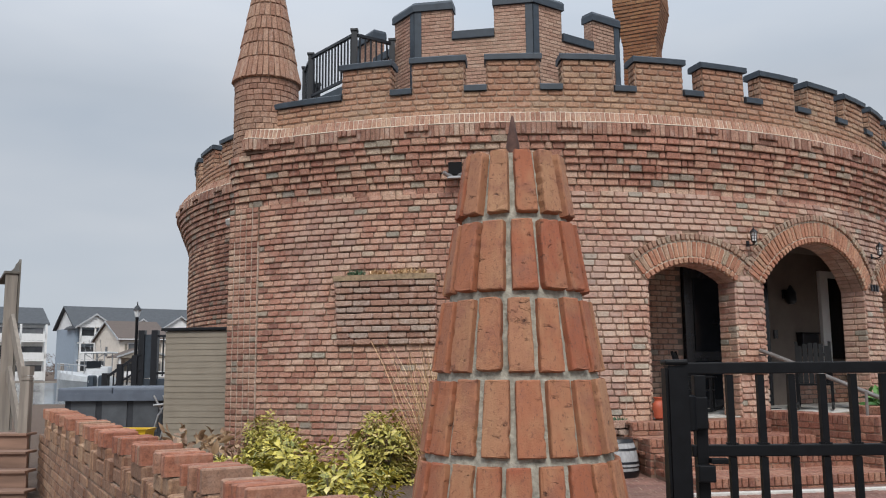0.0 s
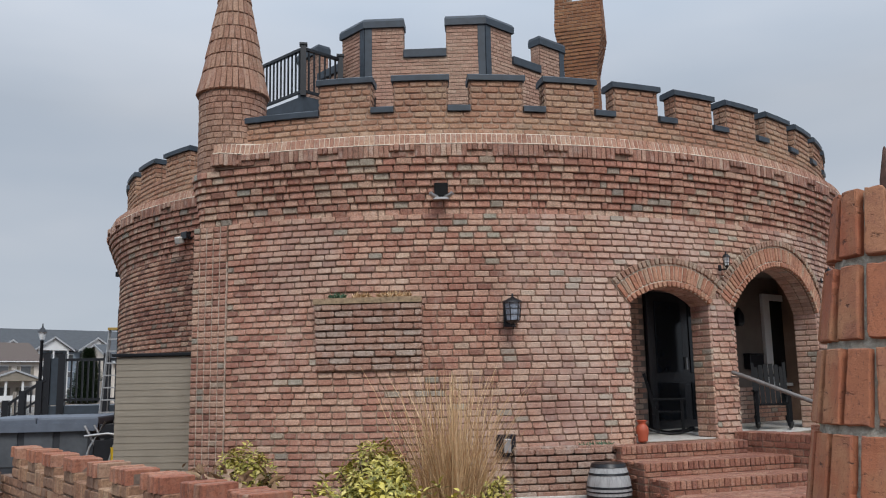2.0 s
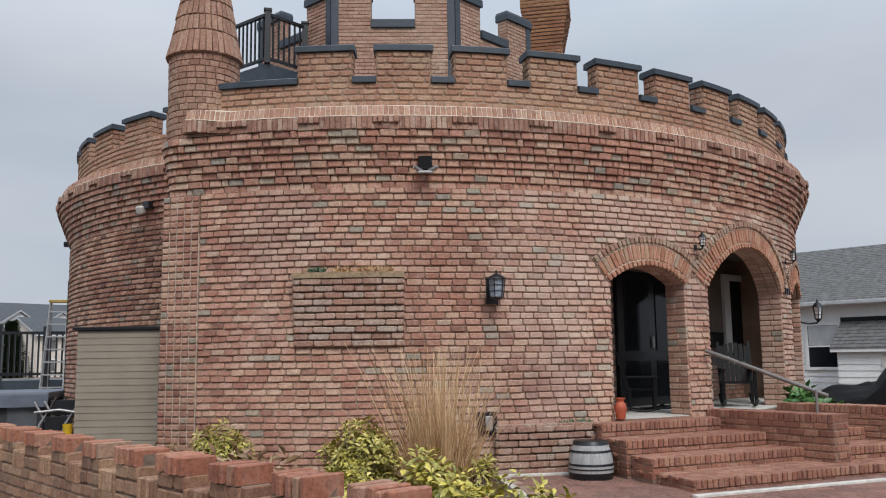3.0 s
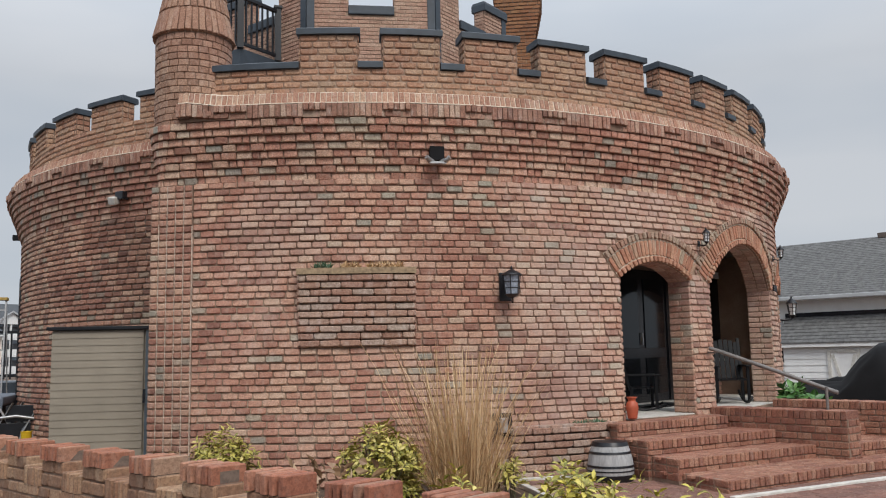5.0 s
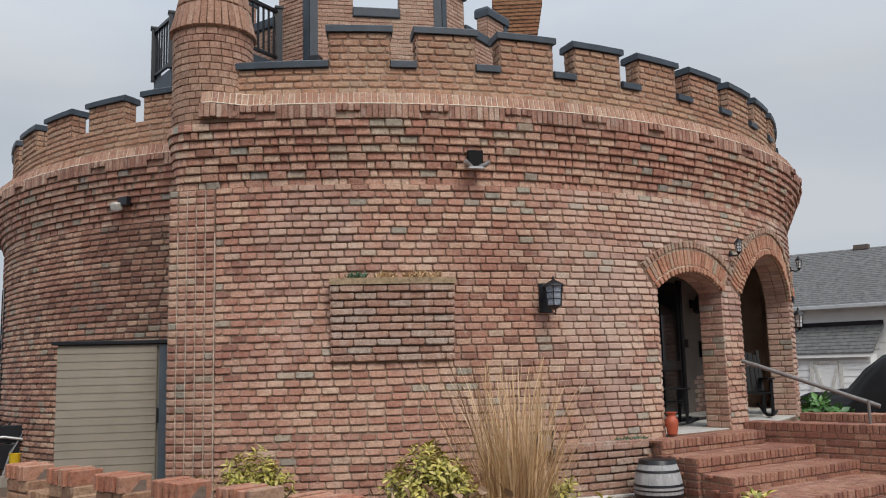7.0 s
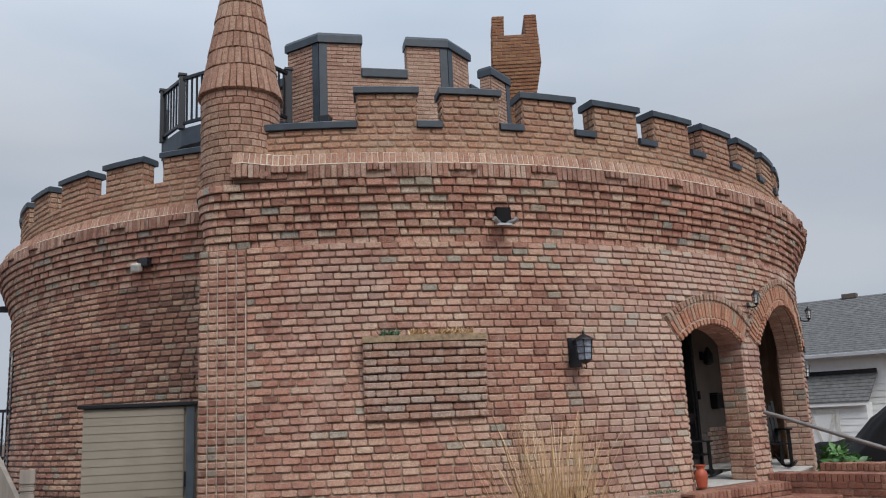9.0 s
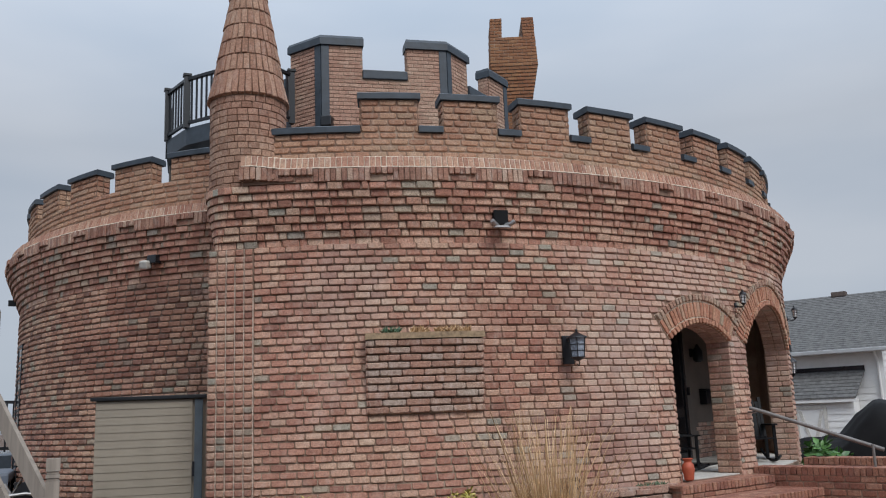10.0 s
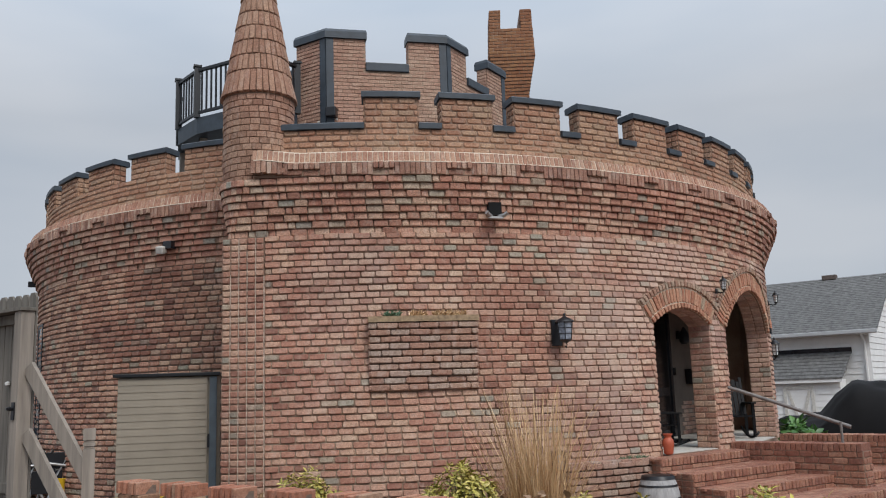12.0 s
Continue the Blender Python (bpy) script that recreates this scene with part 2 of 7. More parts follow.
M_GROUND = plain_mat("mulch_soil", (0.1, 0.065, 0.045), 0.95, 0, 0.5, 25, 1.0)
M_PAVE = brick_mat("paver_brick", [(0.0, (0.16, 0.09, 0.075)), (1.0, (0.26, 0.15, 0.12))], 0.3, 0.2)
M_WHITE = plain_mat("white_siding", (0.74, 0.74, 0.73), 0.6, 0, 0.06, 3)
M_HULL = plain_mat("boat_gelcoat", (0.5, 0.51, 0.52), 0.35, 0, 0.2, 1.5)
M_TRIM = plain_mat("grey_white_trim", (0.4, 0.41, 0.42), 0.7, 0, 0.15, 2)
M_CREAM = plain_mat("cream_siding", (0.7, 0.63, 0.55), 0.6, 0, 0.08, 3)
M_BLUESIDE = plain_mat("blue_siding", (0.3, 0.36, 0.43), 0.6, 0, 0.08, 3)
M_FARROOF = plain_mat("slate_grey_shingle", (0.07, 0.076, 0.084), 0.9, 0, 0.15, 2.5, 0.1)
M_SHINGLE = plain_mat("grey_shingle", (0.112, 0.111, 0.11), 0.92, 0, 0.4, 7, 0.3)
M_SHINGLE_BROWN = plain_mat("brown_shingle", (0.11, 0.085, 0.073), 0.9, 0, 0.25, 20, 0.3)
M_CONC = plain_mat("pale_concrete", (0.55, 0.53, 0.49), 0.85, 0, 0.2, 12, 0.2)
# plaster colour lowered to carry the porch's deep shade
M_PLASTER = plain_mat("shaded_porch_plaster", (0.17, 0.14, 0.12), 0.9, 0, 0.1, 4)
M_DARK = plain_mat("dark_door_paint", (0.015, 0.016, 0.02), 0.25, 0, 0.2, 5)

M_GLASSDARK = plain_mat("dark_glass", (0.01, 0.012, 0.015), 0.08, 0, 0.2, 2)
M_GLASSDARK.node_tree.nodes["Principled BSDF"].inputs["IOR"].default_value = 1.33
M_FARGLASS = plain_mat("hazy_window_glass", (0.13, 0.135, 0.14), 0.3, 0, 0.3, 1)
M_HOLE = plain_mat("unlit_hole", (0.006, 0.006, 0.007), 1.0, 0, 0.2, 5)
M_TERRA = plain_mat("terracotta", (0.40, 0.085, 0.04), 0.55, 0, 0.2, 8)
M_GALV = plain_mat("galvanised_metal", (0.42, 0.42, 0.42), 0.45, 0.7, 0.2, 10)
M_LAMPGLASS = plain_mat("frosted_lamp_glass", (0.75, 0.77, 0.78), 0.3, 0, 0.08, 10)
M_LANTERN = plain_mat("rippled_lantern_glass", (0.24, 0.27, 0.32), 0.12, 0, 0.55, 30, 0.3)
M_BARREL = plain_mat("grey_staves", (0.33, 0.33, 0.33), 0.8, 0, 0.25, 6, 0.3, (6, 6, 0.5))
M_PLANTER = brick_mat("planter_brick", [(0.0, (0.31, 0.19, 0.145)), (0.4, (0.39, 0.255, 0.195)), (0.75, (0.44, 0.325, 0.26)), (1.0, (0.4, 0.35, 0.305))], 0.3, 0.55, (0.58, 0.51, 0.45))
M_SANDY = plain_mat("sandy_mortar_bed", (0.31, 0.225, 0.14), 0.95, 0, 0.4, 22, 0.6)



def leaf_mat(name, stops, spot):
    m, n, l, b = node_mat(name, 0.45)
    col = ramp_node(n, l, piece_random(n, l), stops)
    if spot:
        f = noise_node(n, l, 90.0, 2.0, 0.5)
        col = mix_node(n, l, ramp_node(n, l, f, [(0.56, grey(0.0)), (0.62, grey(0.8))]), col, spot)
    l.new(col, b.inputs["Base Color"])
    b.inputs["Subsurface Weight"].default_value = 0.0
    return m


M_LEAF = leaf_mat("spotted_leaf", [(0.0, (0.13, 0.135, 0.024)), (0.4, (0.31, 0.285, 0.05)), (0.75, (0.5, 0.43, 0.1)), (1.0, (0.6, 0.5, 0.2))], (0.58, 0.48, 0.12))
M_LEAFY = leaf_mat("yellow_leaf", [(0.0, (0.1, 0.12, 0.02)), (0.3, (0.26, 0.24, 0.04)), (0.65, (0.5, 0.42, 0.07)), (0.9, (0.62, 0.52, 0.1)), (1.0, (0.62, 0.54, 0.24))], (0.55, 0.46, 0.1))
M_LEAFG = leaf_mat("green_leaf", [(0.0, (0.04, 0.11, 0.03)), (1.0, (0.11, 0.24, 0.06))], None)
M_LEAFT = leaf_mat("weed_leaf", [(0.0, (0.04, 0.11, 0.06)), (1.0, (0.14, 0.2, 0.12))], None)
M_DRY = leaf_mat("straw", [(0.0, (0.36, 0.205, 0.095)), (0.6, (0.58, 0.385, 0.205)), (1.0, (0.74, 0.54, 0.325))], None)
M_WITHER = leaf_mat("withered_leaf", [(0.0, (0.16, 0.09, 0.05)), (0.6, (0.32, 0.2, 0.115)), (1.0, (0.48, 0.34, 0.21))], None)
M_STEM = plain_mat("stem", (0.11, 0.1, 0.05), 0.8, 0, 0.3, 20)
M_RUST = plain_mat("rusty_iron", (0.09, 0.045, 0.035), 0.8, 0.2, 0.4, 40)

M_RAILM = plain_mat("dull_rail_metal", (0.19, 0.175, 0.165), 0.5, 0.3, 0.2, 10)
M_TARP = plain_mat("black_tarpaulin", (0.004, 0.004, 0.005), 0.75, 0, 0.3, 6)
M_TARP.node_tree.nodes["Principled BSDF"].inputs["Specular IOR Level"].default_value = 0.25
M_DECK = plain_mat("brown_deck_boards", (0.23, 0.14, 0.1), 0.8, 0, 0.3, 10, 0.3, (0.1, 1, 1))
M_SPA = plain_mat("spa_cabinet", (0.03, 0.033, 0.04), 0.6, 0, 0.25, 4)
M_SPAP = plain_mat("spa_panel", (0.075, 0.082, 0.092), 0.5, 0, 0.3, 3)
M_COVER = plain_mat("spa_cover_vinyl", (0.11, 0.13, 0.165), 0.55, 0, 0.15, 5)
M_YELLOW = plain_mat("yellow_plastic", (0.65, 0.42, 0.02), 0.5, 0, 0.1, 5)
M_OCHRE = plain_mat("faded_yellow_plastic", (0.36, 0.24, 0.06), 0.7, 0, 0.2, 5)
M_CONIFER = leaf_mat("conifer_needles", [(0.0, (0.035, 0.06, 0.03)), (1.0, (0.09, 0.12, 0.06))], None)
M_BARE = leaf_mat("bare_twigs", [(0.0, (0.13, 0.1, 0.085)), (1.0, (0.22, 0.17, 0.14))], None)
M_SHADE = plain_mat("shaded_balcony", (0.12, 0.12, 0.13), 0.8, 0, 0.3, 1)
M_WATER = plain_mat("canal_water", (0.05, 0.06, 0.065), 0.12, 0, 0.2, 0.6, 0.15)

# ---- geometry helpers ----
CX, CY = 1.14, 18.89


def on_ring(phi, r, z):
    """A point of the round house: degrees from its front towards the porch, metres from its middle, height."""
    a = radians(phi)
    return Vector((CX + r * math.sin(a), CY - r * math.cos(a), z))


def ring_axes(phi):
    a = radians(phi)
    return Vector((math.cos(a), math.sin(a), 0)), Vector((math.sin(a), -math.cos(a), 0)), Vector((0, 0, 1))


def empty(name, loc=(0, 0, 0)):
    ob = new(name)
    ob.location = loc
    return ob


def adopt(ob, parent):
    if parent is not None:
        ob.parent = parent
        ob.matrix_parent_inverse = Matrix.Translation(parent.matrix_basis.translation).inverted() if parent.parent is None else Matrix.Identity(4)
    return ob


def raw(name, verts, faces, material, parent=None, label=""):
    me = bpy.data.meshes.new(name)
    me.from_pydata([tuple(v) for v in verts], [], faces)
    me.materials.append(material)
    ob = new(name, me)
    adopt(ob, parent)
    if label:
        ob["label"] = label
    return ob


def part(name, bm, material, parent=None, label="", smooth=False):
    me = bpy.data.meshes.new(name)
    bmesh.ops.recalc_face_normals(bm, faces=bm.faces)
    bm.to_mesh(me)
    bm.free()
    me.materials.append(material)
    if smooth:
        me.shade_smooth()
    ob = new(name, me)
    adopt(ob, parent)
    if label:
        ob["label"] = label
    return ob


HEX = [(0, 3, 2, 1), (4, 5, 6, 7), (0, 1, 5, 4), (1, 2, 6, 5), (2, 3, 7, 6), (3, 0, 4, 7)]


BRICK_MESHES = {}


class Soup:
    """Verts and faces gathered for one mesh."""

    def __init__(self, apart=None):
        self.v, self.f, self.single, self.apart = [], [], [], apart

    def hexa(self, eight):
        k = len(self.v)
        self.v += [tuple(p) for p in eight]
        self.f += [tuple(k + i for i in q) for q in HEX]

    def brick(self, o, ax, ay, az, w, h, d, ch=0.006, lean=0.0, back=0.03, cc=1.0):
        """A brick whose back is in the wall: o is the middle of its place on the wall's plane, ay points out."""
        if self.apart and len(self.single) < 300 and self.apart(o):
            self.single.append((o, ax, ay, az, w, h, d, ch, back, cc))
            return
        k = len(self.v)
        cb, ct = min(0.013, h * 0.19) * cc, min(0.008, h * 0.12) * cc
        for dep, cut in ((-back, 0), (d - ch, 0), (d, ch)):
            x, z = w / 2 - cut, h / 2 - cut
            for px, pz in ((-x, -z + cb), (-x + cb, -z), (x - cb, -z), (x, -z + cb), (x, z - ct), (x - ct, z), (-x + ct, z), (-x, z - ct)):
                self.v.append(tuple(o + ax * px + az * pz + ay * (dep - (lean if pz > 0 and dep > 0 else 0))))
        for a in (0, 8):
            for i in range(8):
                j = (i + 1) % 8
                self.f.append((k + a + i, k + a + j, k + a + 8 + j, k + a + 8 + i))
        self.f.append(tuple(range(k + 16, k + 24)))

    def singles(self, name, material, parent):
        """The bricks kept apart, as objects that share meshes."""
        for o, ax, ay, az, w, h, d, ch, back, cc in self.single:
            key = (material.name, round(w / 0.005) * 0.005, round(h / 0.003) * 0.003, round(d + back, 2), ch, cc)
            if key not in BRICK_MESHES:
                t = Soup()
                t.brick(Vector((0, 0, 0)), Vector((1, 0, 0)), Vector((0, 1, 0)), Vector((0, 0, 1)), key[1], key[2], 0.0, ch, 0.0, max(key[3], 0.02), cc)
                me = bpy.data.meshes.new(name)
                me.from_pydata(t.v, [], t.f)
                me.materials.append(material)
                BRICK_MESHES[key] = me
            ob = new(name, BRICK_MESHES[key])
            p = o + ay * d
            m = Matrix(((ax.x, ay.x, az.x, p.x), (ax.y, ay.y, az.y, p.y), (ax.z, ay.z, az.z, p.z), (0, 0, 0, 1)))
            adopt(ob, parent)
            ob.matrix_basis = m
        self.single = []

    def make(self, name, material, parent=None, label=""):
        return raw(name, self.v, self.f, material, parent, label)


def box_bm(bm, lo, hi, m=None):
    m = m or Matrix.Identity(4)
    x0, y0, z0 = lo
    x1, y1, z1 = hi
    vs = [bm.verts.new(m @ Vector(p)) for p in ((x0, y0, z0), (x1, y0, z0), (x1, y1, z0), (x0, y1, z0), (x0, y0, z1), (x1, y0, z1), (x1, y1, z1), (x0, y1, z1))]
    for q in HEX:
        bm.faces.new([vs[i] for i in q])
    return vs


def box(name, lo, hi, material, parent=None, label="", m=None, bevel=0.0):
    bm = bmesh.new()
    box_bm(bm, lo, hi, m)
    if bevel:
        bmesh.ops.bevel(bm, geom=bm.edges[:], offset=bevel, segments=2, affect="EDGES", profile=0.6)
    return part(name, bm, material, parent, label)


def lathe(name, prof, material, parent=None, label="", centre=(0, 0, 0), n=32, smooth=True):
    v, f = [], []
    for r, z in prof:
        for i in range(n):
            a = 2 * math.pi * i / n
            v.append((centre[0] + r * math.cos(a), centre[1] + r * math.sin(a), centre[2] + z))
    for k in range(len(prof) - 1):
        for i in range(n):
            j = (i + 1) % n
            f.append((k * n + i, k * n + j, k * n + n + j, k * n + n + i))
    f.append(tuple(range((len(prof) - 1) * n, len(prof) * n)))
    f.append(tuple(reversed(range(n))))
    ob = raw(name, v, f, material, parent, label)
    if smooth:
        ob.data.shade_smooth()
        ob.data.set_sharp_from_angle(angle=radians(40))
    return ob


def tube(name, pts, r, material, parent=None, label="", n=10):
    v, f = [], []
    pts = [Vector(p) for p in pts]
    for i, p in enumerate(pts):
        d = (pts[min(i + 1, len(pts) - 1)] - pts[max(i - 1, 0)]).normalized()
        up = Vector((0, 0, 1)) if abs(d.z) < 0.9 else Vector((1, 0, 0))
        a = d.cross(up).normalized()
        b = a.cross(d)
        for k in range(n):
            t = 2 * math.pi * k / n
            v.append(p + a * (r * math.cos(t)) + b * (r * math.sin(t)))
    for i in range(len(pts) - 1):
        for k in range(n):
            j = (k + 1) % n
            f.append((i * n + k, i * n + j, i * n + n + j, i * n + n + k))
    f.append(tuple(range(n)))
    f.append(tuple(range((len(pts) - 1) * n, len(pts) * n)))
    ob = raw(name, v, f, material, parent, label)
    ob.data.shade_smooth()
    ob.data.set_sharp_from_angle(angle=radians(50))
    return ob


# ---- ground ----
bm = bmesh.new()
box_bm(bm, (-600, -300, -0.5), (600, 900, -0.02))
tagged(part("ground", bm, M_GROUND), "bare brown ground round the brick castle house", "ground", kind="structure")

# ---- castle house: sizes ----
R_WALL, R_BRIM, R_PARA = 7.96, 8.235, 7.90
R_WALL2, R_BRIM2, R_PARA2 = 6.535, 6.80, 6.48
# the wing and its parapet run round centres a little further back
WING_BACK, PARA_BACK = 0.2, 0.08
Z_FLARE, Z_SOLD, Z_BAND, Z_BRIM, Z_PARA, Z_CREN, Z_TOP = 3.53, 4.225, 4.392, 4.535, 4.60, 4.92, 5.34
PHI_L, PHI_PIL, PHI_R = -31.55, -27.7, 100.0
COURSE, STRETCH, WALL_T = 0.0825, 0.188, 0.34
Z_PORCH = 0.62
ARCHES = [(10.9, 20.2, 2.39, 0.225), (23.65, 40.3, 2.37, 0.63), (45.0, 54.1, 2.39, 0.225)]


def arch_curve(a, phi):
    """Height of an arch's soffit at phi, or None outside it."""
    p0, p1, zs, rise = a
    if not p0 <= phi <= p1:
        return None
    half = radians(p1 - p0) / 2 * R_WALL
    rad = (half * half + rise * rise) / (2 * rise)
    u = radians(phi - (p0 + p1) / 2) * R_WALL
    return zs + rise - rad + math.sqrt(max(rad * rad - u * u, 0))


def in_arch(phi, z, ring):
    """Is the place within an arch's opening or its ring of bricks?"""
    for a in ARCHES:
        p0, p1, zs, rise = a
        half = radians(p1 - p0) / 2 * R_WALL
        rad = (half * half + rise * rise) / (2 * rise)
        u = radians(phi - (p0 + p1) / 2) * R_WALL
        dz = z - (zs + rise - rad)
        if z <= zs and abs(u) < half and z > Z_PORCH - 0.1:
            return True
        ang = math.asin(min(1.0, half / rad))
        if dz > 0 and abs(math.atan2(u, dz)) <= ang + 0.02 and math.hypot(u, dz) < rad + ring:
            return True
    return False


castle = tagged(empty("castle_house", (CX, CY, 0)), "round red brick castle house with crenellated parapet and arched porch", "house")


def shell(soup, phis, r_in, r_out, z0, z1):
    """A curved wall in one piece; z0 and z1 are numbers or functions of phi."""
    lo = z0 if callable(z0) else (lambda p: z0)
    hi = z1 if callable(z1) else (lambda p: z1)
    k = len(soup.v)
    for p in phis:
        soup.v += [tuple(on_ring(p, r, z)) for r, z in ((r_in, lo(p)), (r_out, lo(p)), (r_out, hi(p)), (r_in, hi(p)))]
    n = len(phis)
    for i in range(n - 1):
        for j in range(4):
            soup.f.append((k + 4 * i + j, k + 4 * i + 4 + j, k + 4 * i + 4 + (j + 1) % 4, k + 4 * i + (j + 1) % 4))
    soup.f += [(k, k + 1, k + 2, k + 3), tuple(k + 4 * (n - 1) + j for j in (3, 2, 1, 0))]


def steps(a, b, d):
    n = max(1, round((b - a) / d))
    return [a + (b - a) * i / n for i in range(n + 1)]


body = Soup()
shell(body, steps(PHI_L, -28.9, 1.0), R_WALL - WALL_T, R_WALL, -0.1, Z_FLARE + 0.01)
edge = -28.9
for a in ARCHES:
    shell(body, steps(edge, a[0], 1.0), R_WALL - WALL_T, R_WALL, -0.1, Z_SOLD)
    shell(body, steps(a[0], a[1], 0.5), R_WALL - WALL_T, R_WALL, lambda p, a=a: arch_curve(a, min(max(p, a[0]), a[1])), Z_SOLD)
    shell(body, steps(a[0], a[1], 1.0), R_WALL - WALL_T, R_WALL, -0.1, Z_PORCH - 0.01)
    edge = a[1]
shell(body, steps(edge, PHI_R, 1.0), R_WALL - WALL_T, R_WALL, -0.1, Z_SOLD)
front_wall = body.make("front_wall", M_MORTAR, castle, "curved red brick wall with dark weathered courses")

# bricks of the front wall
bricks = Soup(lambda o: 1.0 < o.z < 2.95 and -0.15 < o.x < 2.1)
rng = random.Random(3)
z, row = 0.0, 0
while z < Z_FLARE - 0.02:
    phi, first = PHI_PIL, row % 2 == 1
    while phi < PHI_R - 1:
        w = STRETCH * rng.uniform(0.9, 1.1) * (0.5 if first else 1.0)
        first = False
        dphi = math.degrees(w / R_WALL)
        mid = phi + dphi / 2
        zc = z + COURSE / 2
        free = [not in_arch(phi + dphi * q / 10, zc, 0.4) for q in range(11)]
        q0, q1 = (free.index(True), 10 - free[::-1].index(True)) if any(free) else (0, 0)
        if free[q0:q1 + 1].count(False):
            q1 = q0 + free[q0:].index(False) - 1
        wb = w * (q1 - q0) / 10
        if wb > 0.03:
            mid = phi + dphi * (q0 + q1) / 20
            ax, ay, az = ring_axes(mid)
            tilt = rng.uniform(-0.012, 0.012)
            wav = 0.011 * noise.noise(Vector((mid * 0.16, row * 0.35, 0.0)))
            bricks.brick(on_ring(mid, R_WALL, zc + wav + rng.uniform(-0.003, 0.003)), (ax + az * tilt).normalized(), ay, az, wb - rng.uniform(0.010, 0.016), COURSE - rng.uniform(0.010, 0.016), rng.uniform(0.015, 0.028), 0.008, 0.009)
        phi += dphi
    z += COURSE
    row += 1
tagged(bricks.make("brickwork", M_BRICK, front_wall), kind="stuff")
bricks.singles("brick", M_BRICK, front_wall)

sm = Soup()
shell(sm, [8.31, 8.37], R_WALL - 0.02, R_WALL + 0.017, 0.66, 2.42)
sm.make("pointed_joint", M_POINTING, front_wall)

# flared courses below the brim
flare, core = Soup(), Soup()
N_FL = 8
PHI_C = -28.0


def corner_path(r, rho, left, turn):
    """Where the corbels round the corner: turn 0 to 90 degrees, then metres along the return; left is how far it reaches past the turret's middle."""
    phi = -29.0 + math.degrees((rho - left) / r)
    ax, ay, az = ring_axes(phi)
    c = on_ring(phi, r - rho, 0)
    if turn <= 90:
        q = radians(turn)
        out = ay * math.cos(q) - ax * math.sin(q)
        return c + out * rho, out, ax * math.cos(q) + ay * math.sin(q), phi
    return c - ax * rho - ay * (turn - 90), -ax, ay, phi


for k in range(N_FL):
    h = (Z_SOLD - Z_FLARE) / N_FL
    z0 = Z_FLARE + h * k
    zc = z0 + h / 2
    t = (k + 1) / N_FL
    r = R_WALL + (R_BRIM - R_WALL) * t ** 1.15
    rho, left = 0.07 + 0.39 * t, 0.32 + 0.145 * t
    phi = corner_path(r, rho, left, 0)[3]
    up_z = Vector((0, 0, 1))
    while phi < PHI_R:
        w = STRETCH * rng.choice((0.5, 0.9, 1.0, 1.1))
        dphi = math.degrees(w / r)
        ax, ay, az = ring_axes(phi + dphi / 2)
        flare.brick(on_ring(phi + dphi / 2, r - 0.014, zc), ax, ay, az, w - rng.uniform(0.009, 0.015), h - rng.uniform(0.004, 0.008), rng.uniform(-0.008, 0.003), 0.008, -0.016, r - R_WALL + 0.05, 0.9)
        phi += dphi
    turns = [90 * (j + 0.5) / 8 for j in range(8)] + [90 + 0.1 + 0.2 * j for j in range(7)]
    for a in turns:
        p, out, tan, _ = corner_path(r - 0.014, rho, left, a)
        wd = rho * radians(90 / 8) if a < 90 else 0.2
        flare.brick(p + up_z * zc, tan, out, up_z, wd - 0.004 + (0.004 if a < 90 else 0), h - 0.007, rng.uniform(-0.01, -0.002), 0.006, -0.016, 0.12, 0.35)
    ring = [corner_path(r - 0.032, rho, left, a)[0] for a in (91.3, 90, 75, 60, 45, 30, 15, 0)] + [on_ring(PHI_C + 0.3, r - 0.032, 0), on_ring(PHI_C + 0.3, r - 1.5, 0)]
    b0, nr = len(core.v), len(ring)
    core.v += [(p.x, p.y, z0) for p in ring] + [(p.x, p.y, z0 + h - 0.004) for p in ring]
    core.f += [tuple(b0 + i for i in range(nr)), tuple(b0 + nr + i for i in reversed(range(nr)))] + [(b0 + i, b0 + nr + i, b0 + nr + (i + 1) % nr, b0 + (i + 1) % nr) for i in range(nr)]
    shell(core, steps(PHI_C, PHI_R, 1.5), R_WALL - 0.2, r - 0.036, z0, z0 + h - 0.002)
flare.make("corbelled_brickwork", M_FLARE, castle)["kind"] = "stuff"
shell(core, steps(PHI_C, PHI_R, 1.5), R_PARA - 0.25, R_PARA - 0.006, Z_SOLD, Z_CREN - 0.004)
core.make("corbel_core", M_MORTAR, castle)["kind"] = "stuff"

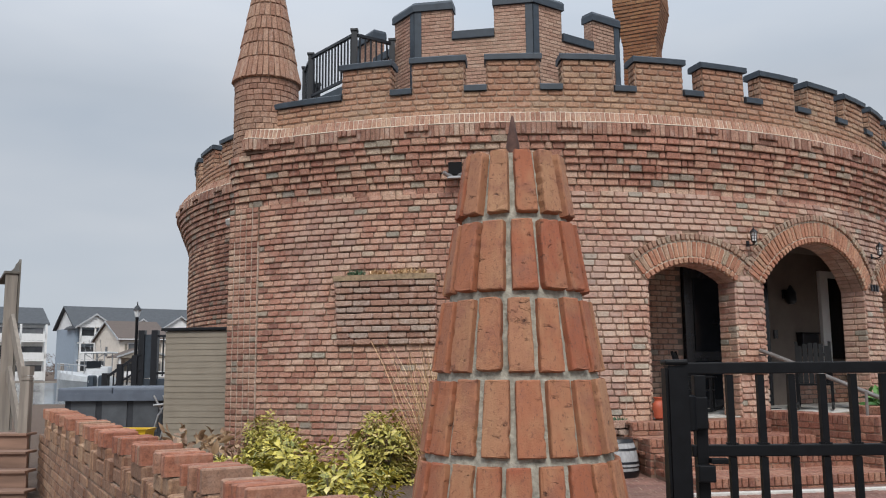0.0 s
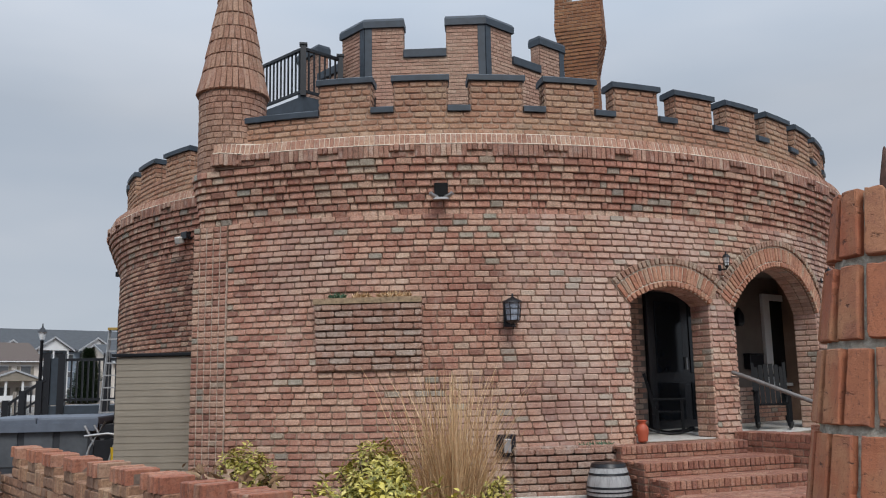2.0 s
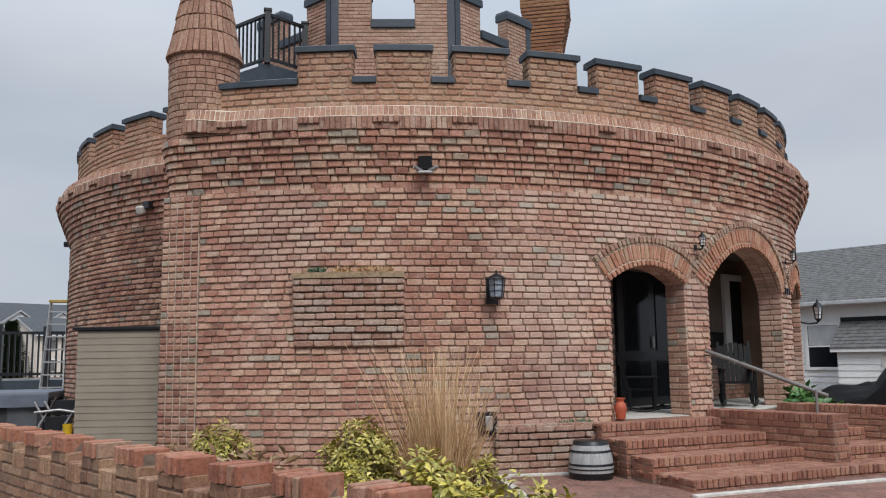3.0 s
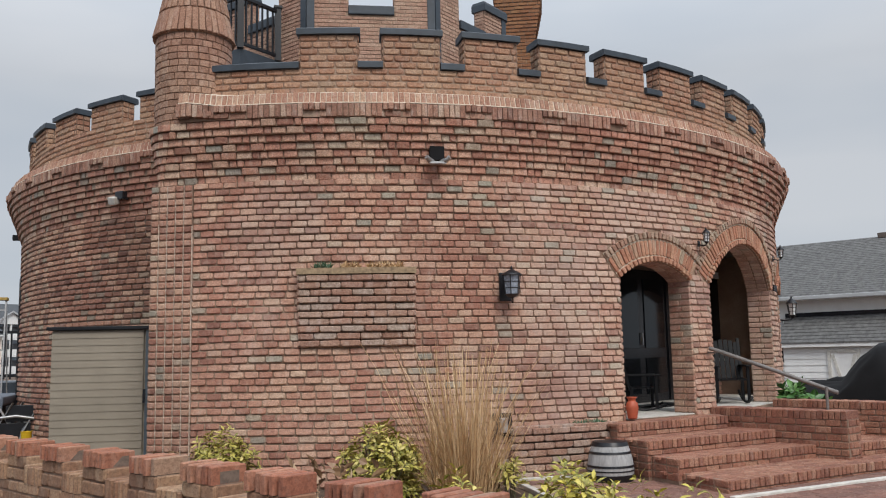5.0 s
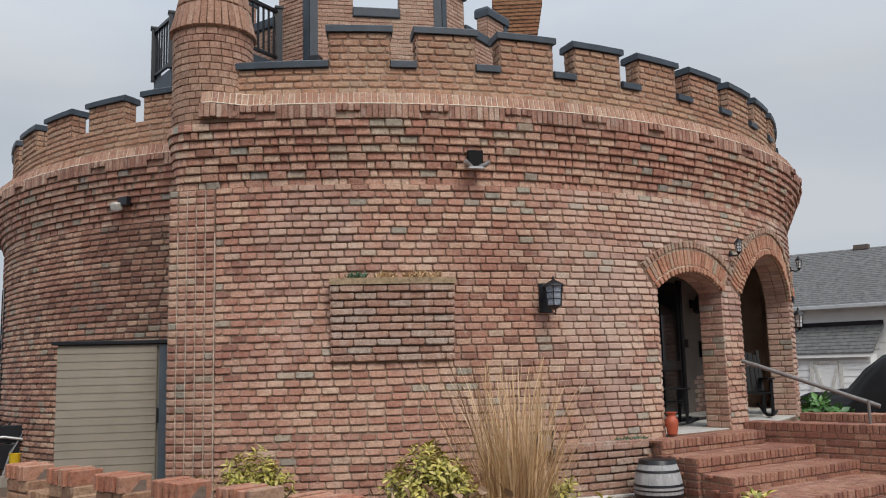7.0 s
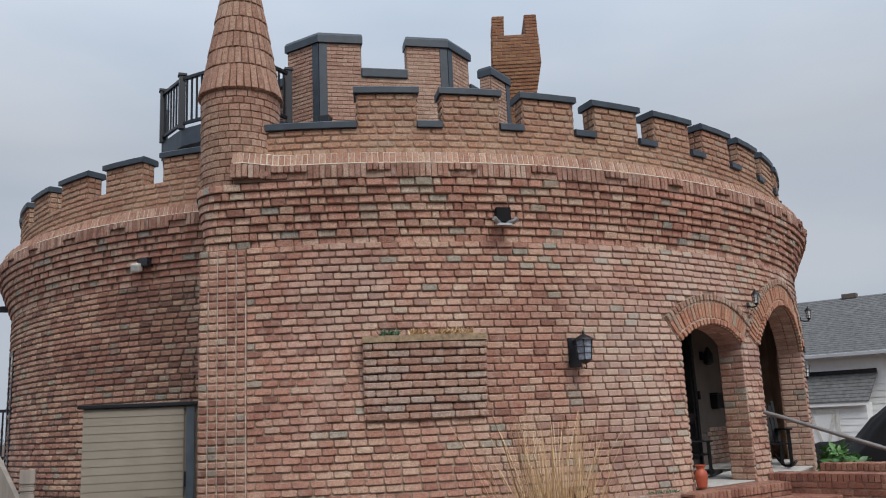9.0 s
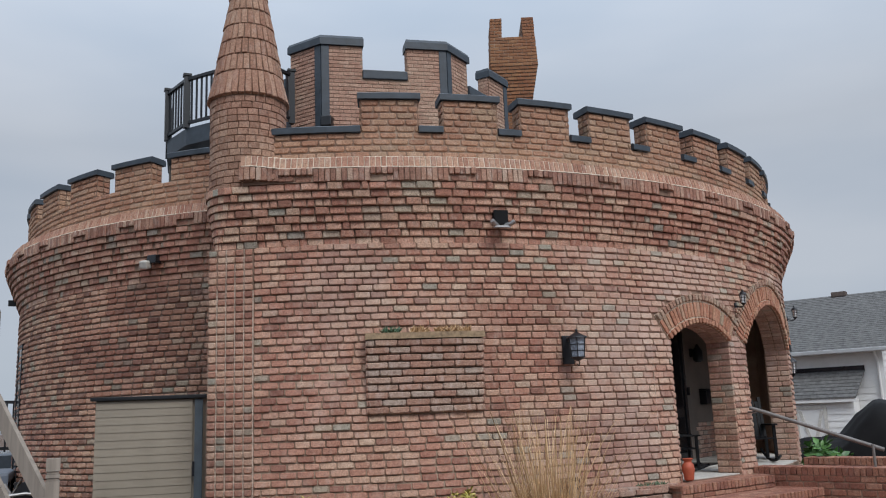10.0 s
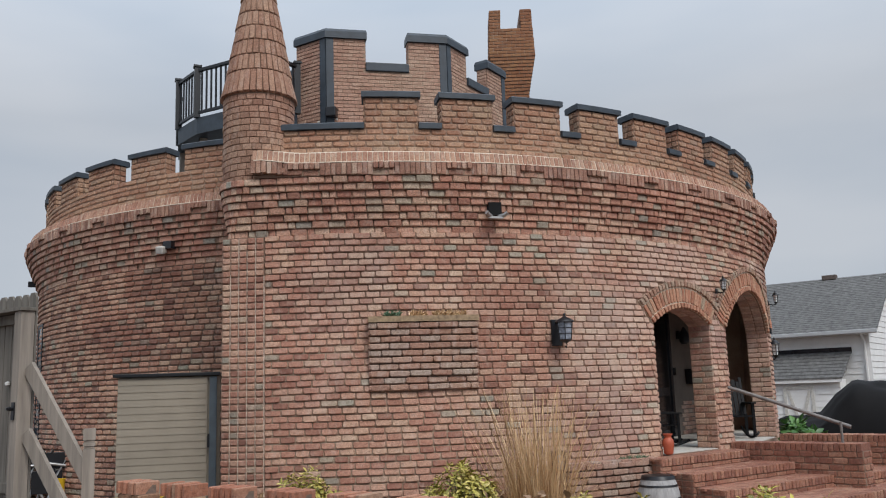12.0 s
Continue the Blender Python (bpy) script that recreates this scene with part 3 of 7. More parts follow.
# two upright soldier courses on the brim: the lower one broken by short toothed stretches over a stretcher course
def brim_course(name, p0, p1, rim, r_p, teeth, parent, bay=None):
    """bay: where the band swells out before the turret, lower phi only."""
    s, low = Soup(), Soup()
    swell = lambda p: 0.0 if bay is None else min(1.0, max(0.0, (bay - p) / 2.6))
    phi = p0
    top = Vector((0, 0, 1))
    step = math.degrees(0.0655 / rim)
    while phi < p1:
        ax, ay, az = ring_axes(phi)
        r_b, dz = rim + 0.045 * swell(phi), 0.05 * swell(phi)
        r_u = r_b - 0.045
        lo, hi = on_ring(phi, r_u, Z_BAND + 0.008 + dz), on_ring(phi, r_u - 0.035, Z_BRIM + dz)
        up = (hi - lo).normalized()
        out = ax.cross(up).normalized()
        out = out if out.dot(ay) > 0 else -out
        s.brick((lo + hi) / 2, (ax + up * rng.uniform(-0.03, 0.03)).normalized(), out, up, 0.0655 * rng.uniform(0.78, 0.9), (hi - lo).length - rng.uniform(0.0, 0.012), rng.uniform(0.008, 0.018), 0.004, 0, 0.04, 0.4)
        if teeth(phi):
            low.brick(on_ring(phi, r_b, Z_BAND - 0.047 + dz), ax, ay, top, 0.0655 * rng.uniform(0.82, 0.95), 0.083, rng.uniform(0.02, 0.045), 0.006, 0, 0.25, 0.6)
        else:
            low.brick(on_ring(phi, r_b, (Z_SOLD + Z_BAND) / 2 - 0.004 + dz), ax, ay, top, 0.0655 * rng.uniform(0.84, 0.95), Z_BAND - Z_SOLD - 0.012 + rng.uniform(-0.012, 0.004), rng.uniform(0.008, 0.02), 0.005, 0, 0.3, 0.5)
        phi += step
    phi = p0
    while phi < p1:
        if teeth(phi) or teeth(phi + 1.4):
            ax, ay, az = ring_axes(phi + 0.7)
            r_b, dz = rim + 0.045 * swell(phi), 0.05 * swell(phi)
            low.brick(on_ring(phi + 0.7, r_b, Z_SOLD + 0.034 + dz), ax, ay, top, radians(1.4) * r_b - 0.014, 0.062, rng.uniform(-0.008, 0.004), 0.006, 0, 0.25)
            phi += 1.4
        else:
            phi += 0.35
    s.make(name, M_SOLD, parent)["kind"] = "stuff"
    low.make("toothed_" + name, M_SOLDLOW, parent)["kind"] = "stuff"
    c, d = Soup(), Soup()
    shell(d, steps(p0, p1, 1.5), r_p - 0.2, rim - 0.006, Z_SOLD, Z_BAND - 0.004)
    if bay is not None:
        shell(d, steps(p0, bay - 2.6, 0.5), rim - 0.2, rim + 0.03, Z_SOLD + 0.04, Z_BAND + 0.04)
    k, n = len(c.v), 0
    for p in steps(p0, p1, 0.75):
        r_b, dz = rim + 0.045 * swell(p), 0.05 * swell(p)
        r_u = r_b - 0.045
        c.v += [tuple(on_ring(p, r, z + dz)) for r, z in ((r_p - 0.2, Z_BAND - 0.003), (r_b + 0.006, Z_BAND - 0.003), (r_b + 0.002, Z_BAND + 0.008), (r_u + 0.004, Z_BAND + 0.012), (r_u - 0.03, Z_BRIM - 0.003), (r_p + 0.006, Z_PARA + 0.02), (r_p - 0.2, Z_PARA + 0.02))]
        n += 1
    m = 7
    for i in range(n - 1):
        for j in range(m):
            c.f.append((k + m * i + j, k + m * i + m + j, k + m * i + m + (j + 1) % m, k + m * i + (j + 1) % m))
    c.f += [tuple(range(k, k + m)), tuple(k + m * (n - 1) + j for j in reversed(range(m)))]
    c.make("brim_core", M_SOLDMORTAR, parent)
    d.make("band_core", M_MORTAR, parent)


M_SOLDLOW = brick_mat("weathered_soldier_brick", [(0.0, (0.24, 0.14, 0.105)), (0.4, (0.36, 0.21, 0.155)), (0.8, (0.43, 0.28, 0.21)), (1.0, (0.5, 0.4, 0.32))], 0.5, 0.55, (0.6, 0.53, 0.46))
M_SOLDMORTAR = plain_mat("pale_joint_mortar", (0.6, 0.51, 0.41), 0.95, 0, 0.2, 30, 0.3)
brim_course("soldier_course", -28.05, PHI_R, R_BRIM, R_PARA, lambda p: -25.3 < p < -22.5 or p > -22.5 and (p + 18.0) % 6.72 < 2.15, castle, -24.6)


def ring_brick_rows(s, p0, p1, r, z0, z1, pitch, length, proud=(0.01, 0.02), skip=None, joint=0.014, lean=0.004, odd=0, bed=None):
    nrow = max(1, round((z1 - z0) / pitch))
    h = (z1 - z0) / nrow
    for row in range(nrow):
        phi = p0 - (rng.uniform(0.3, 0.6) * math.degrees(length / r) if (row + odd) % 2 else 0)
        while phi < p1:
            w = length * rng.uniform(0.92, 1.08)
            d = math.degrees(w / r)
            a, b = max(phi, p0), min(phi + d, p1)
            zc = z0 + h * (row + 0.5)
            if b - a > d * 0.2 and not (skip and skip((a + b) / 2, zc)):
                ax, ay, az = ring_axes((a + b) / 2)
                tip = rng.uniform(-0.022, 0.022)
                ax, az = (ax + az * tip).normalized(), (az - ax * tip).normalized()
                s.brick(on_ring((a + b) / 2, r, zc), ax, ay, az, radians(b - a) * r - joint, h - (joint if bed is None else bed) - rng.uniform(0.0, 0.004), rng.uniform(*proud), 0.009, lean, 0.03, 1.35)
            phi += d


def end_bricks(s, phi, r0, r1, z0, z1, side, pitch):
    """Bricks on a radial end face: side -1 looks to lower phi, +1 to higher."""
    n = max(1, round((z1 - z0) / pitch))
    h = (z1 - z0) / n
    ax, ay, az = ring_axes(phi)
    for k in range(n):
        m = max(1, round((r1 - r0) / 0.13))
        for j in range(m):
            rr = r0 + (r1 - r0) * (j + 0.5) / m
            s.brick(on_ring(phi, rr, z0 + h * (k + 0.5)), ay * (1 if side > 0 else -1), ax * side, az, (r1 - r0) / m - 0.014, h - 0.014, rng.uniform(0.01, 0.018), 0.006)


def cap_ring(name, p0, p1, r0, r1, z, parent, h=0.085):
    s = Soup()
    over = math.degrees(0.035 / r1)
    ps = steps(p0 - over, p1 + over, 2.5)
    v, f = [], []
    for p in ps:
        v += [on_ring(p, r0 - 0.04, z), on_ring(p, r1 + 0.045, z), on_ring(p, r1 + 0.045, z + h * 0.82), on_ring(p, r1 + 0.02, z + h), on_ring(p, r0 - 0.02, z + h), on_ring(p, r0 - 0.04, z + h * 0.82)]
    n = 6
    for i in range(len(ps) - 1):
        for k in range(n):
            j = (k + 1) % n
            f.append((i * n + k, i * n + n + k, i * n + n + j, i * n + j))
    f += [tuple(range(n)), tuple(reversed(range((len(ps) - 1) * n, len(ps) * n)))]
    return raw(name, v, f, M_CAP, parent)


def parapet(p_from, p_to, merlons, r, parent, z_cren=Z_CREN, capped=True):
    """The crenellated wall on the brim: merlons are (phi, phi)."""
    s = Soup()
    ring_brick_rows(s, p_from, p_to, r - 0.006, Z_PARA, z_cren, 0.086, 0.215)
    s.make("parapet_brickwork", M_PARA, parent)["kind"] = "stuff"
    gaps, e = [], p_from
    for a, b in merlons:
        if a - e > 0.3:
            gaps.append((e, a))
        e = b
    if p_to - e > 0.3:
        gaps.append((e, p_to))
    for a, b in gaps if capped else ():
        o = math.degrees(0.04 / r)
        cap_ring("crenel_cap", a + o, b - o, r - 0.24, r, Z_CREN, parent)
    for a, b in merlons:
        c = Soup()
        shell(c, steps(a, b, 2.5), r - 0.23, r - 0.006, z_cren - 0.1, Z_TOP - 0.002)
        m = c.make("merlon", M_MORTAR, parent)
        t = Soup((lambda o: True) if -60 < a < 22 else None)
        ring_brick_rows(t, a, b, r - 0.006, z_cren, Z_TOP, 0.086, 0.215)
        end_bricks(t, a, r - 0.225, r - 0.006, z_cren, Z_TOP, -1, 0.086)
        end_bricks(t, b, r - 0.225, r - 0.006, z_cren, Z_TOP, 1, 0.086)
        if t.f:
            t.make("merlon_brickwork", M_PARA, m)["kind"] = "stuff"
        t.singles("brick", M_PARA, m)
        cap_ring("merlon_cap", a, b, r - 0.24, r, Z_TOP, m)


parapet(-27.0, PHI_R, [(-18.5 + 7.3 * k, -13.45 + 7.3 * k) for k in range(15)], R_PARA, castle)

# pilaster of header bricks at the corner
pil = Soup()
shell(pil, steps(PHI_L, PHI_PIL, 1), R_WALL - 0.1, R_WALL + 0.025, -0.1, Z_FLARE)
shell(pil, [PHI_L, PHI_L + 2.2], 6.1, R_WALL - 0.05, -0.1, Z_FLARE + 0.05)
shell(pil, [PHI_C - 0.6, PHI_C + 1.2], 6.1, R_WALL - 0.35, Z_FLARE, Z_PARA)
pilaster = pil.make("corner_pilaster", M_MORTAR, castle)
pb = Soup(lambda o: True)
nrow = round(Z_FLARE / COURSE)
for k in range(nrow):
    for j in range(5):
        a = PHI_L + (PHI_PIL - PHI_L) * (j + 0.5) / 5
        ax, ay, az = ring_axes(a)
        pb.brick(on_ring(a, R_WALL + 0.025, (k + 0.5) * Z_FLARE / nrow), ax, ay, az, 0.093 + rng.uniform(-0.007, 0.004), COURSE - 0.015, rng.uniform(0.012, 0.024), 0.008, 0.004)
for j in range(1, 6):
    a = PHI_L + (PHI_PIL - PHI_L) * j / 5
    sm = Soup()
    shell(sm, [a - 0.035, a + 0.035], R_WALL - 0.02, R_WALL + 0.034, 0.0, Z_FLARE - rng.uniform(0.0, 0.6) * (j % 2))
    sm.make("pointed_joint", M_POINTING, pilaster)
end_bricks(pb, PHI_L, 6.4, R_WALL + 0.02, 0, Z_FLARE, -1, COURSE)
if pb.f:
    pb.make("pilaster_brickwork", M_BRICK, pilaster)["kind"] = "stuff"
pb.singles("brick", M_BRICK, pilaster)

# recessed wing with its own brim and parapet
CY += WING_BACK
wing = Soup()
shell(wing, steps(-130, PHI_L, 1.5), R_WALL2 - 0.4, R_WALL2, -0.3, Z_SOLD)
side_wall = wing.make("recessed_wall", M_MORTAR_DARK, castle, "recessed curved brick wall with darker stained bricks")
wb = Soup(lambda o: o.y < 14.6 and 1.9 < o.z < 3.4)
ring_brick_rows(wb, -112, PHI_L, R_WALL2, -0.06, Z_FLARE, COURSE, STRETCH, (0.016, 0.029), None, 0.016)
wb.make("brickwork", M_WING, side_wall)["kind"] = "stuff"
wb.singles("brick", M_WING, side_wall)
# shaded recess on the wing's far flank, its shade drawn as a dark panel
wax, way, waz = ring_axes(-79.8)
wmx = Matrix.Translation(on_ring(-79.8, R_WALL2, 0)) @ Matrix(((wax.x, way.x, 0, 0), (wax.y, way.y, 0, 0), (0, 0, 1, 0), (0, 0, 0, 1)))
slit = box("narrow_window", (-0.2, 0.0, 0.6), (0.2, 0.02, 2.92), M_GLASSDARK, castle, "dark panel standing for a shaded slot in the recessed brick wall", wmx)
# added black strips that edge the dark panel, no real window frame
for q0, q1 in (((-0.24, 0.0, 0.56), (-0.203, 0.03, 2.96)), ((0.203, 0.0, 0.56), (0.24, 0.03, 2.96)), ((-0.2, 0.0, 2.923), (0.2, 0.028, 2.96)), ((-0.2, 0.0, 0.56), (0.2, 0.028, 0.597))):
    box("window_frame", q0, q1, M_BLACK, slit, "", wmx)
wax, way, waz = ring_axes(-87.0)
wmx = Matrix.Translation(on_ring(-87.0, R_WALL2 + 0.09, 3.78)) @ Matrix(((wax.x, way.x, 0, 0), (wax.y, way.y, 0, 0), (0, 0, 1, 0), (0, 0, 0, 1)))
box("wall_bracket", (-0.05, -0.04, -0.05), (0.05, 0.12, 0.05), M_BLACK, castle, "small dark bracket under the brim", wmx, 0.01)
fb, fc = Soup(), Soup()
for k in range(N_FL):
    h = (Z_SOLD - Z_FLARE) / N_FL
    r = R_WALL2 + (R_BRIM2 - R_WALL2) * (k + 1) / N_FL
    phi = -112.0 + rng.uniform(0, 1)
    while phi < PHI_L:
        w = STRETCH * rng.choice((0.5, 0.9, 1.0, 1.1))
        ax, ay, az = ring_axes(phi)
        fb.brick(on_ring(phi, r - 0.016, Z_FLARE + h * (k + 0.5)), ax, ay, az, w - 0.009, h - 0.008, rng.uniform(-0.008, 0.0), 0.006, -0.014, r - R_WALL2 + 0.05, 0.6)
        phi += math.degrees(w / r)
    shell(fc, steps(-112, PHI_L, 1.5), R_WALL2 - 0.2, r - 0.032, Z_FLARE + h * k, Z_FLARE + h * (k + 1) - 0.004)
fb.make("corbelled_brickwork", M_FLARE, castle)["kind"] = "stuff"
fc.make("corbel_core", M_MORTAR, castle)["kind"] = "stuff"
brim_course("soldier_course", -112, PHI_L, R_BRIM2, R_PARA2 - 0.25, lambda p: (p + 40.2) % 8.2 < 2.4, castle)
wp = Soup()
CY += PARA_BACK
shell(wp, steps(-112, PHI_L, 1.5), R_PARA2 - 0.25, R_PARA2 - 0.006, Z_SOLD, 4.996)
parapet(-112, PHI_L, [(-52.6 - 10.15 * k, -46.2 - 10.15 * k) for k in (5, 4, 3, 2, 1, 0)] + [(-43.0, -36.0)], R_PARA2, castle, 5.0, False)
CY -= WING_BACK + PARA_BACK
wp.make("parapet_core", M_MORTAR, castle)

# corner turret: round shaft of headers, cone of upright bricks
TX, TY, TR = -2.57, 12.18, 0.450


def round_courses(s, cx, cy, prof, width, joint=0.012, proud=(0.008, 0.018), lean=0.0, cc=1.0):
    """prof: rows of (z0, z1, r0, r1), each a course of bricks round an axis."""
    for k, (z0, z1, r0, r1) in enumerate(prof):
        rm = (r0 + r1) / 2
        n = max(6, round(2 * math.pi * rm / width))
        off = rng.uniform(0, 1)
        for i in range(n):
            a = 2 * math.pi * (i + off) / n
            out, tan = Vector((math.cos(a), math.sin(a), 0)), Vector((-math.sin(a), math.cos(a), 0))
            up = (Vector((0, 0, z1 - z0)) + out * (r1 - r0))
            ln = up.length
            up.normalize()
            s.brick(Vector((cx, cy, (z0 + z1) / 2)) + out * rm, tan, tan.cross(up).normalized() * (1 if tan.cross(up).dot(out) > 0 else -1), up, 2 * math.pi * rm / n - joint, ln - joint, rng.uniform(*proud), 0.005, lean, 0.04, cc)


turret = lathe("corner_turret", [(TR - 0.03, 4.2), (TR - 0.002, 4.25), (TR - 0.002, 5.38), (TR + 0.012, 5.40), (TR + 0.014, 5.44), (0.41, 5.75), (0.01, 8.05)], M_MORTAR, castle, "slim round brick turret with a conical brick spire", (TX, TY, 0), 36)
ts = Soup(lambda o: o.y < TY + 0.1)
zz = [4.215 + 0.0835 * k for k in range(15)]
round_courses(ts, TX, TY, [(a, b, TR, TR) for a, b in zip(zz, zz[1:]) if b < 5.39], 0.125, 0.009, (0.006, 0.013), 0.0, 0.45)
ts.make("turret_brickwork", M_FLARE2, turret)["kind"] = "stuff"
ts.singles("brick", M_FLARE2, turret)
tc = Soup(lambda o: o.y < TY + 0.05)
zz = [5.40, 5.72] + [5.945 + 0.213 * k for k in range(10)]
cone_r = lambda z: 0.492 - 0.22 * (z - 5.4) if z < 5.73 else max(0.03, 0.42 - 0.176 * (z - 5.73))
round_courses(tc, TX, TY, [(a, b, cone_r(a) + 0.006, cone_r(b) - 0.004) for a, b in zip(zz, zz[1:])], 0.077, 0.010, (0.001, 0.014), 0.0, 0.5)
tc.make("spire_brickwork", M_SPIRE, turret)["kind"] = "stuff"
tc.singles("spire_brick", M_SPIRE, turret)

# eight-sided tower in the middle
T_AP, T_TURN = 2.83, -10.5
T_S = 2 * T_AP * math.tan(radians(22.5))
Z_TT, Z_TC = 8.30, 7.67
tower = tagged(empty("tower"), "", "")
adopt(tower, castle)
tower["label"] = "eight-sided pale brick roof tower with slate-blue trim"
tb, tk = Soup(), Soup()
for k in range(8):
    fp = T_TURN + 45 * k
    ax, ay, az = ring_axes(fp)
    mid = Vector((CX, CY, 0)) + ay * T_AP
    near = k in (0, 1, 7, 2)

    def slab(u0, u1, z0, z1, soup=tk):
        q = [mid + ax * u0 - ay * 0.24, mid + ax * u0, mid + ax * u1, mid + ax * u1 - ay * 0.24]
        soup.hexa([p + az * z0 for p in q] + [p + az * z1 for p in q])

    h = T_S / 2
    g = 0.18 * T_S
    slab(-h, h, 4.6, Z_TC)
    slab(-h, -g, Z_TC, Z_TT)
    slab(g, h, Z_TC, Z_TT)
    if near:
        rows = round((Z_TT - 5.1) / 0.072)
        for r in range(rows):
            zc = 5.1 + (r + 0.5) * (Z_TT - 5.1) / rows
            spans = [(-h, h)] if zc < Z_TC else [(-h, -g), (g, h)]
            for u0, u1 in spans:
                u = u0 - (0.1 if r % 2 else 0)
                while u < u1:
                    w = 0.205 * rng.uniform(0.93, 1.07)
                    a, b = max(u, u0), min(u + w, u1)
                    if b - a > 0.05:
                        tb.brick(mid + ax * ((a + b) / 2) + az * zc, ax, ay, az, b - a - 0.01, 0.06, rng.uniform(0.006, 0.014), 0.005)
                    u += w
        for uu, sd in ((-g, 1), (g, -1)):
            for r in range(9):
                zc = Z_TC + (r + 0.5) * (Z_TT - Z_TC) / 9
                tb.brick(mid + ax * uu - ay * 0.12 + az * zc, ay * sd, ax * sd, az, 0.22, 0.062, 0.01, 0.005)
        box("corner_board", (-0.14, -0.02, 4.9), (0.0, 0.024, Z_TT), M_CAP, tower, "", Matrix.Translation(mid + ax * h) @ Matrix(((ax.x, ay.x, 0, 0), (ax.y, ay.y, 0, 0), (0, 0, 1, 0), (0, 0, 0, 1))))
        box("corner_board", (0.0, -0.02, 4.9), (0.14, 0.024, Z_TT), M_CAP, tower, "", Matrix.Translation(mid - ax * h) @ Matrix(((ax.x, ay.x, 0, 0), (ax.y, ay.y, 0, 0), (0, 0, 1, 0), (0, 0, 0, 1))))
    face = Matrix.Translation(mid) @ Matrix(((ax.x, ay.x, 0, 0), (ax.y, ay.y, 0, 0), (0, 0, 1, 0), (0, 0, 0, 1)))
    box("crenel_cap", (-g + 0.003, -0.28, Z_TC), (g - 0.003, 0.05, Z_TC + 0.17), M_CAP, tower, "", face, 0.015)
    # mitred cap over each half merlon
    for sd in (-1, 1):
        c = Soup()
        k2 = math.tan(radians(22.5))
        q = [(sd * (h + 0.055 * k2), 0.055), (sd * (g - 0.03), 0.055), (sd * (g - 0.03), -0.28), (sd * (h - 0.28 * k2), -0.28)]
        top = [(sd * (h + 0.02 * k2), 0.02), (sd * (g - 0.015), 0.02), (sd * (g - 0.015), -0.26), (sd * (h - 0.26 * k2), -0.26)]
        lo = [mid + ax * a + ay * b + az * Z_TT for a, b in q]
        m1 = [mid + ax * a + ay * b + az * (Z_TT + 0.13) for a, b in q]
        hi = [mid + ax * a + ay * b + az * (Z_TT + 0.19) for a, b in top]
        c.hexa(lo + m1)
        c.hexa([p + az * 0.0005 for p in m1] + hi)
        c.make("merlon_cap", M_CAP, tower)
tk.make("tower_wall", M_MORTAR, tower)
tb.make("tower_brickwork", M_TOWER, tower)["kind"] = "stuff"
rf = Soup()
shell(rf, steps(PHI_L, 100, 6), 0.05, 7.6, 4.5, 4.62)
shell(rf, steps(100, 360 + PHI_L, 6), 0.05, 6.1, 4.5, 4.62)
shell(rf, steps(-180, 180, 6), 0.05, 2.6, 7.2, 7.3)
rf.make("flat_roof", M_SHINGLE, castle)

tm = Matrix.Translation(on_ring(-31.2, 3.0, 6.8)) @ Matrix.Rotation(radians(-31.2), 4, "Z")
tl = box("spot_lamp", (-0.1, -0.16, -0.09), (0.1, 0.05, 0.1), M_BLACK, tower, "small black spot lamp at the tower's foot", tm, 0.02)
tube("conduit", [tm @ Vector(p) for p in ((-0.3, 0.02, -0.14), (0.0, 0.0, -0.12), (0.1, 0.0, -0.12))], 0.02, M_CONC, tl)

# roof deck with dark railing beside the tower
deck = tagged(empty("roof_deck"), "", "")
adopt(deck, castle)
deck["label"] = "slate-blue roof deck with black baluster railing"
DP = [Vector((-1.0, 16.7, 0)), Vector((-1.71, 16.18, 0)), Vector((-2.76, 17.46, 0)), Vector((-3.02, 18.3, 0)), Vector((-2.9, 19.4, 0))]
Z_DK, Z_RAIL = 6.86, 7.84
v = [Vector((p.x, p.y, z)) for z in (Z_DK - 0.32, Z_DK) for p in DP + [Vector((-0.8, 19.5, 0))]]
n6 = len(DP) + 1
raw("deck_floor", v, [tuple(reversed(range(n6))), tuple(range(n6, 2 * n6))] + [(i, (i + 1) % n6, n6 + (i + 1) % n6, n6 + i) for i in range(n6)], M_CAP, deck)
for i, p in enumerate(DP):
    bm = bmesh.new()
    box_bm(bm, (p.x - 0.055, p.y - 0.055, Z_DK), (p.x + 0.055, p.y + 0.055, Z_RAIL + 0.02))
    box_bm(bm, (p.x - 0.075, p.y - 0.075, Z_RAIL + 0.02), (p.x + 0.075, p.y + 0.075, Z_RAIL + 0.06))
    part("post", bm, M_BLACK, deck)
    if i + 1 < len(DP):
        q = DP[i + 1]
        L = (q - p).length
        ang = math.degrees(math.atan2(q.y - p.y, q.x - p.x))
        fr = pose(p.x, p.y, 0, 0, 0, ang)
        box("top_rail", (0.055, -0.035, Z_RAIL - 0.07), (L - 0.055, 0.035, Z_RAIL - 0.015), M_BLACK, deck, "", fr)
        box("bottom_rail", (0.055, -0.025, Z_DK + 0.07), (L - 0.055, 0.025, Z_DK + 0.12), M_BLACK, deck, "", fr)
        nb = int(L / 0.115)
        for j in range(1, nb):
            u = L * j / nb
            box("baluster", (u - 0.014, -0.014, Z_DK + 0.1), (u + 0.014, 0.014, Z_RAIL - 0.05), M_BLACK, deck, "", fr)
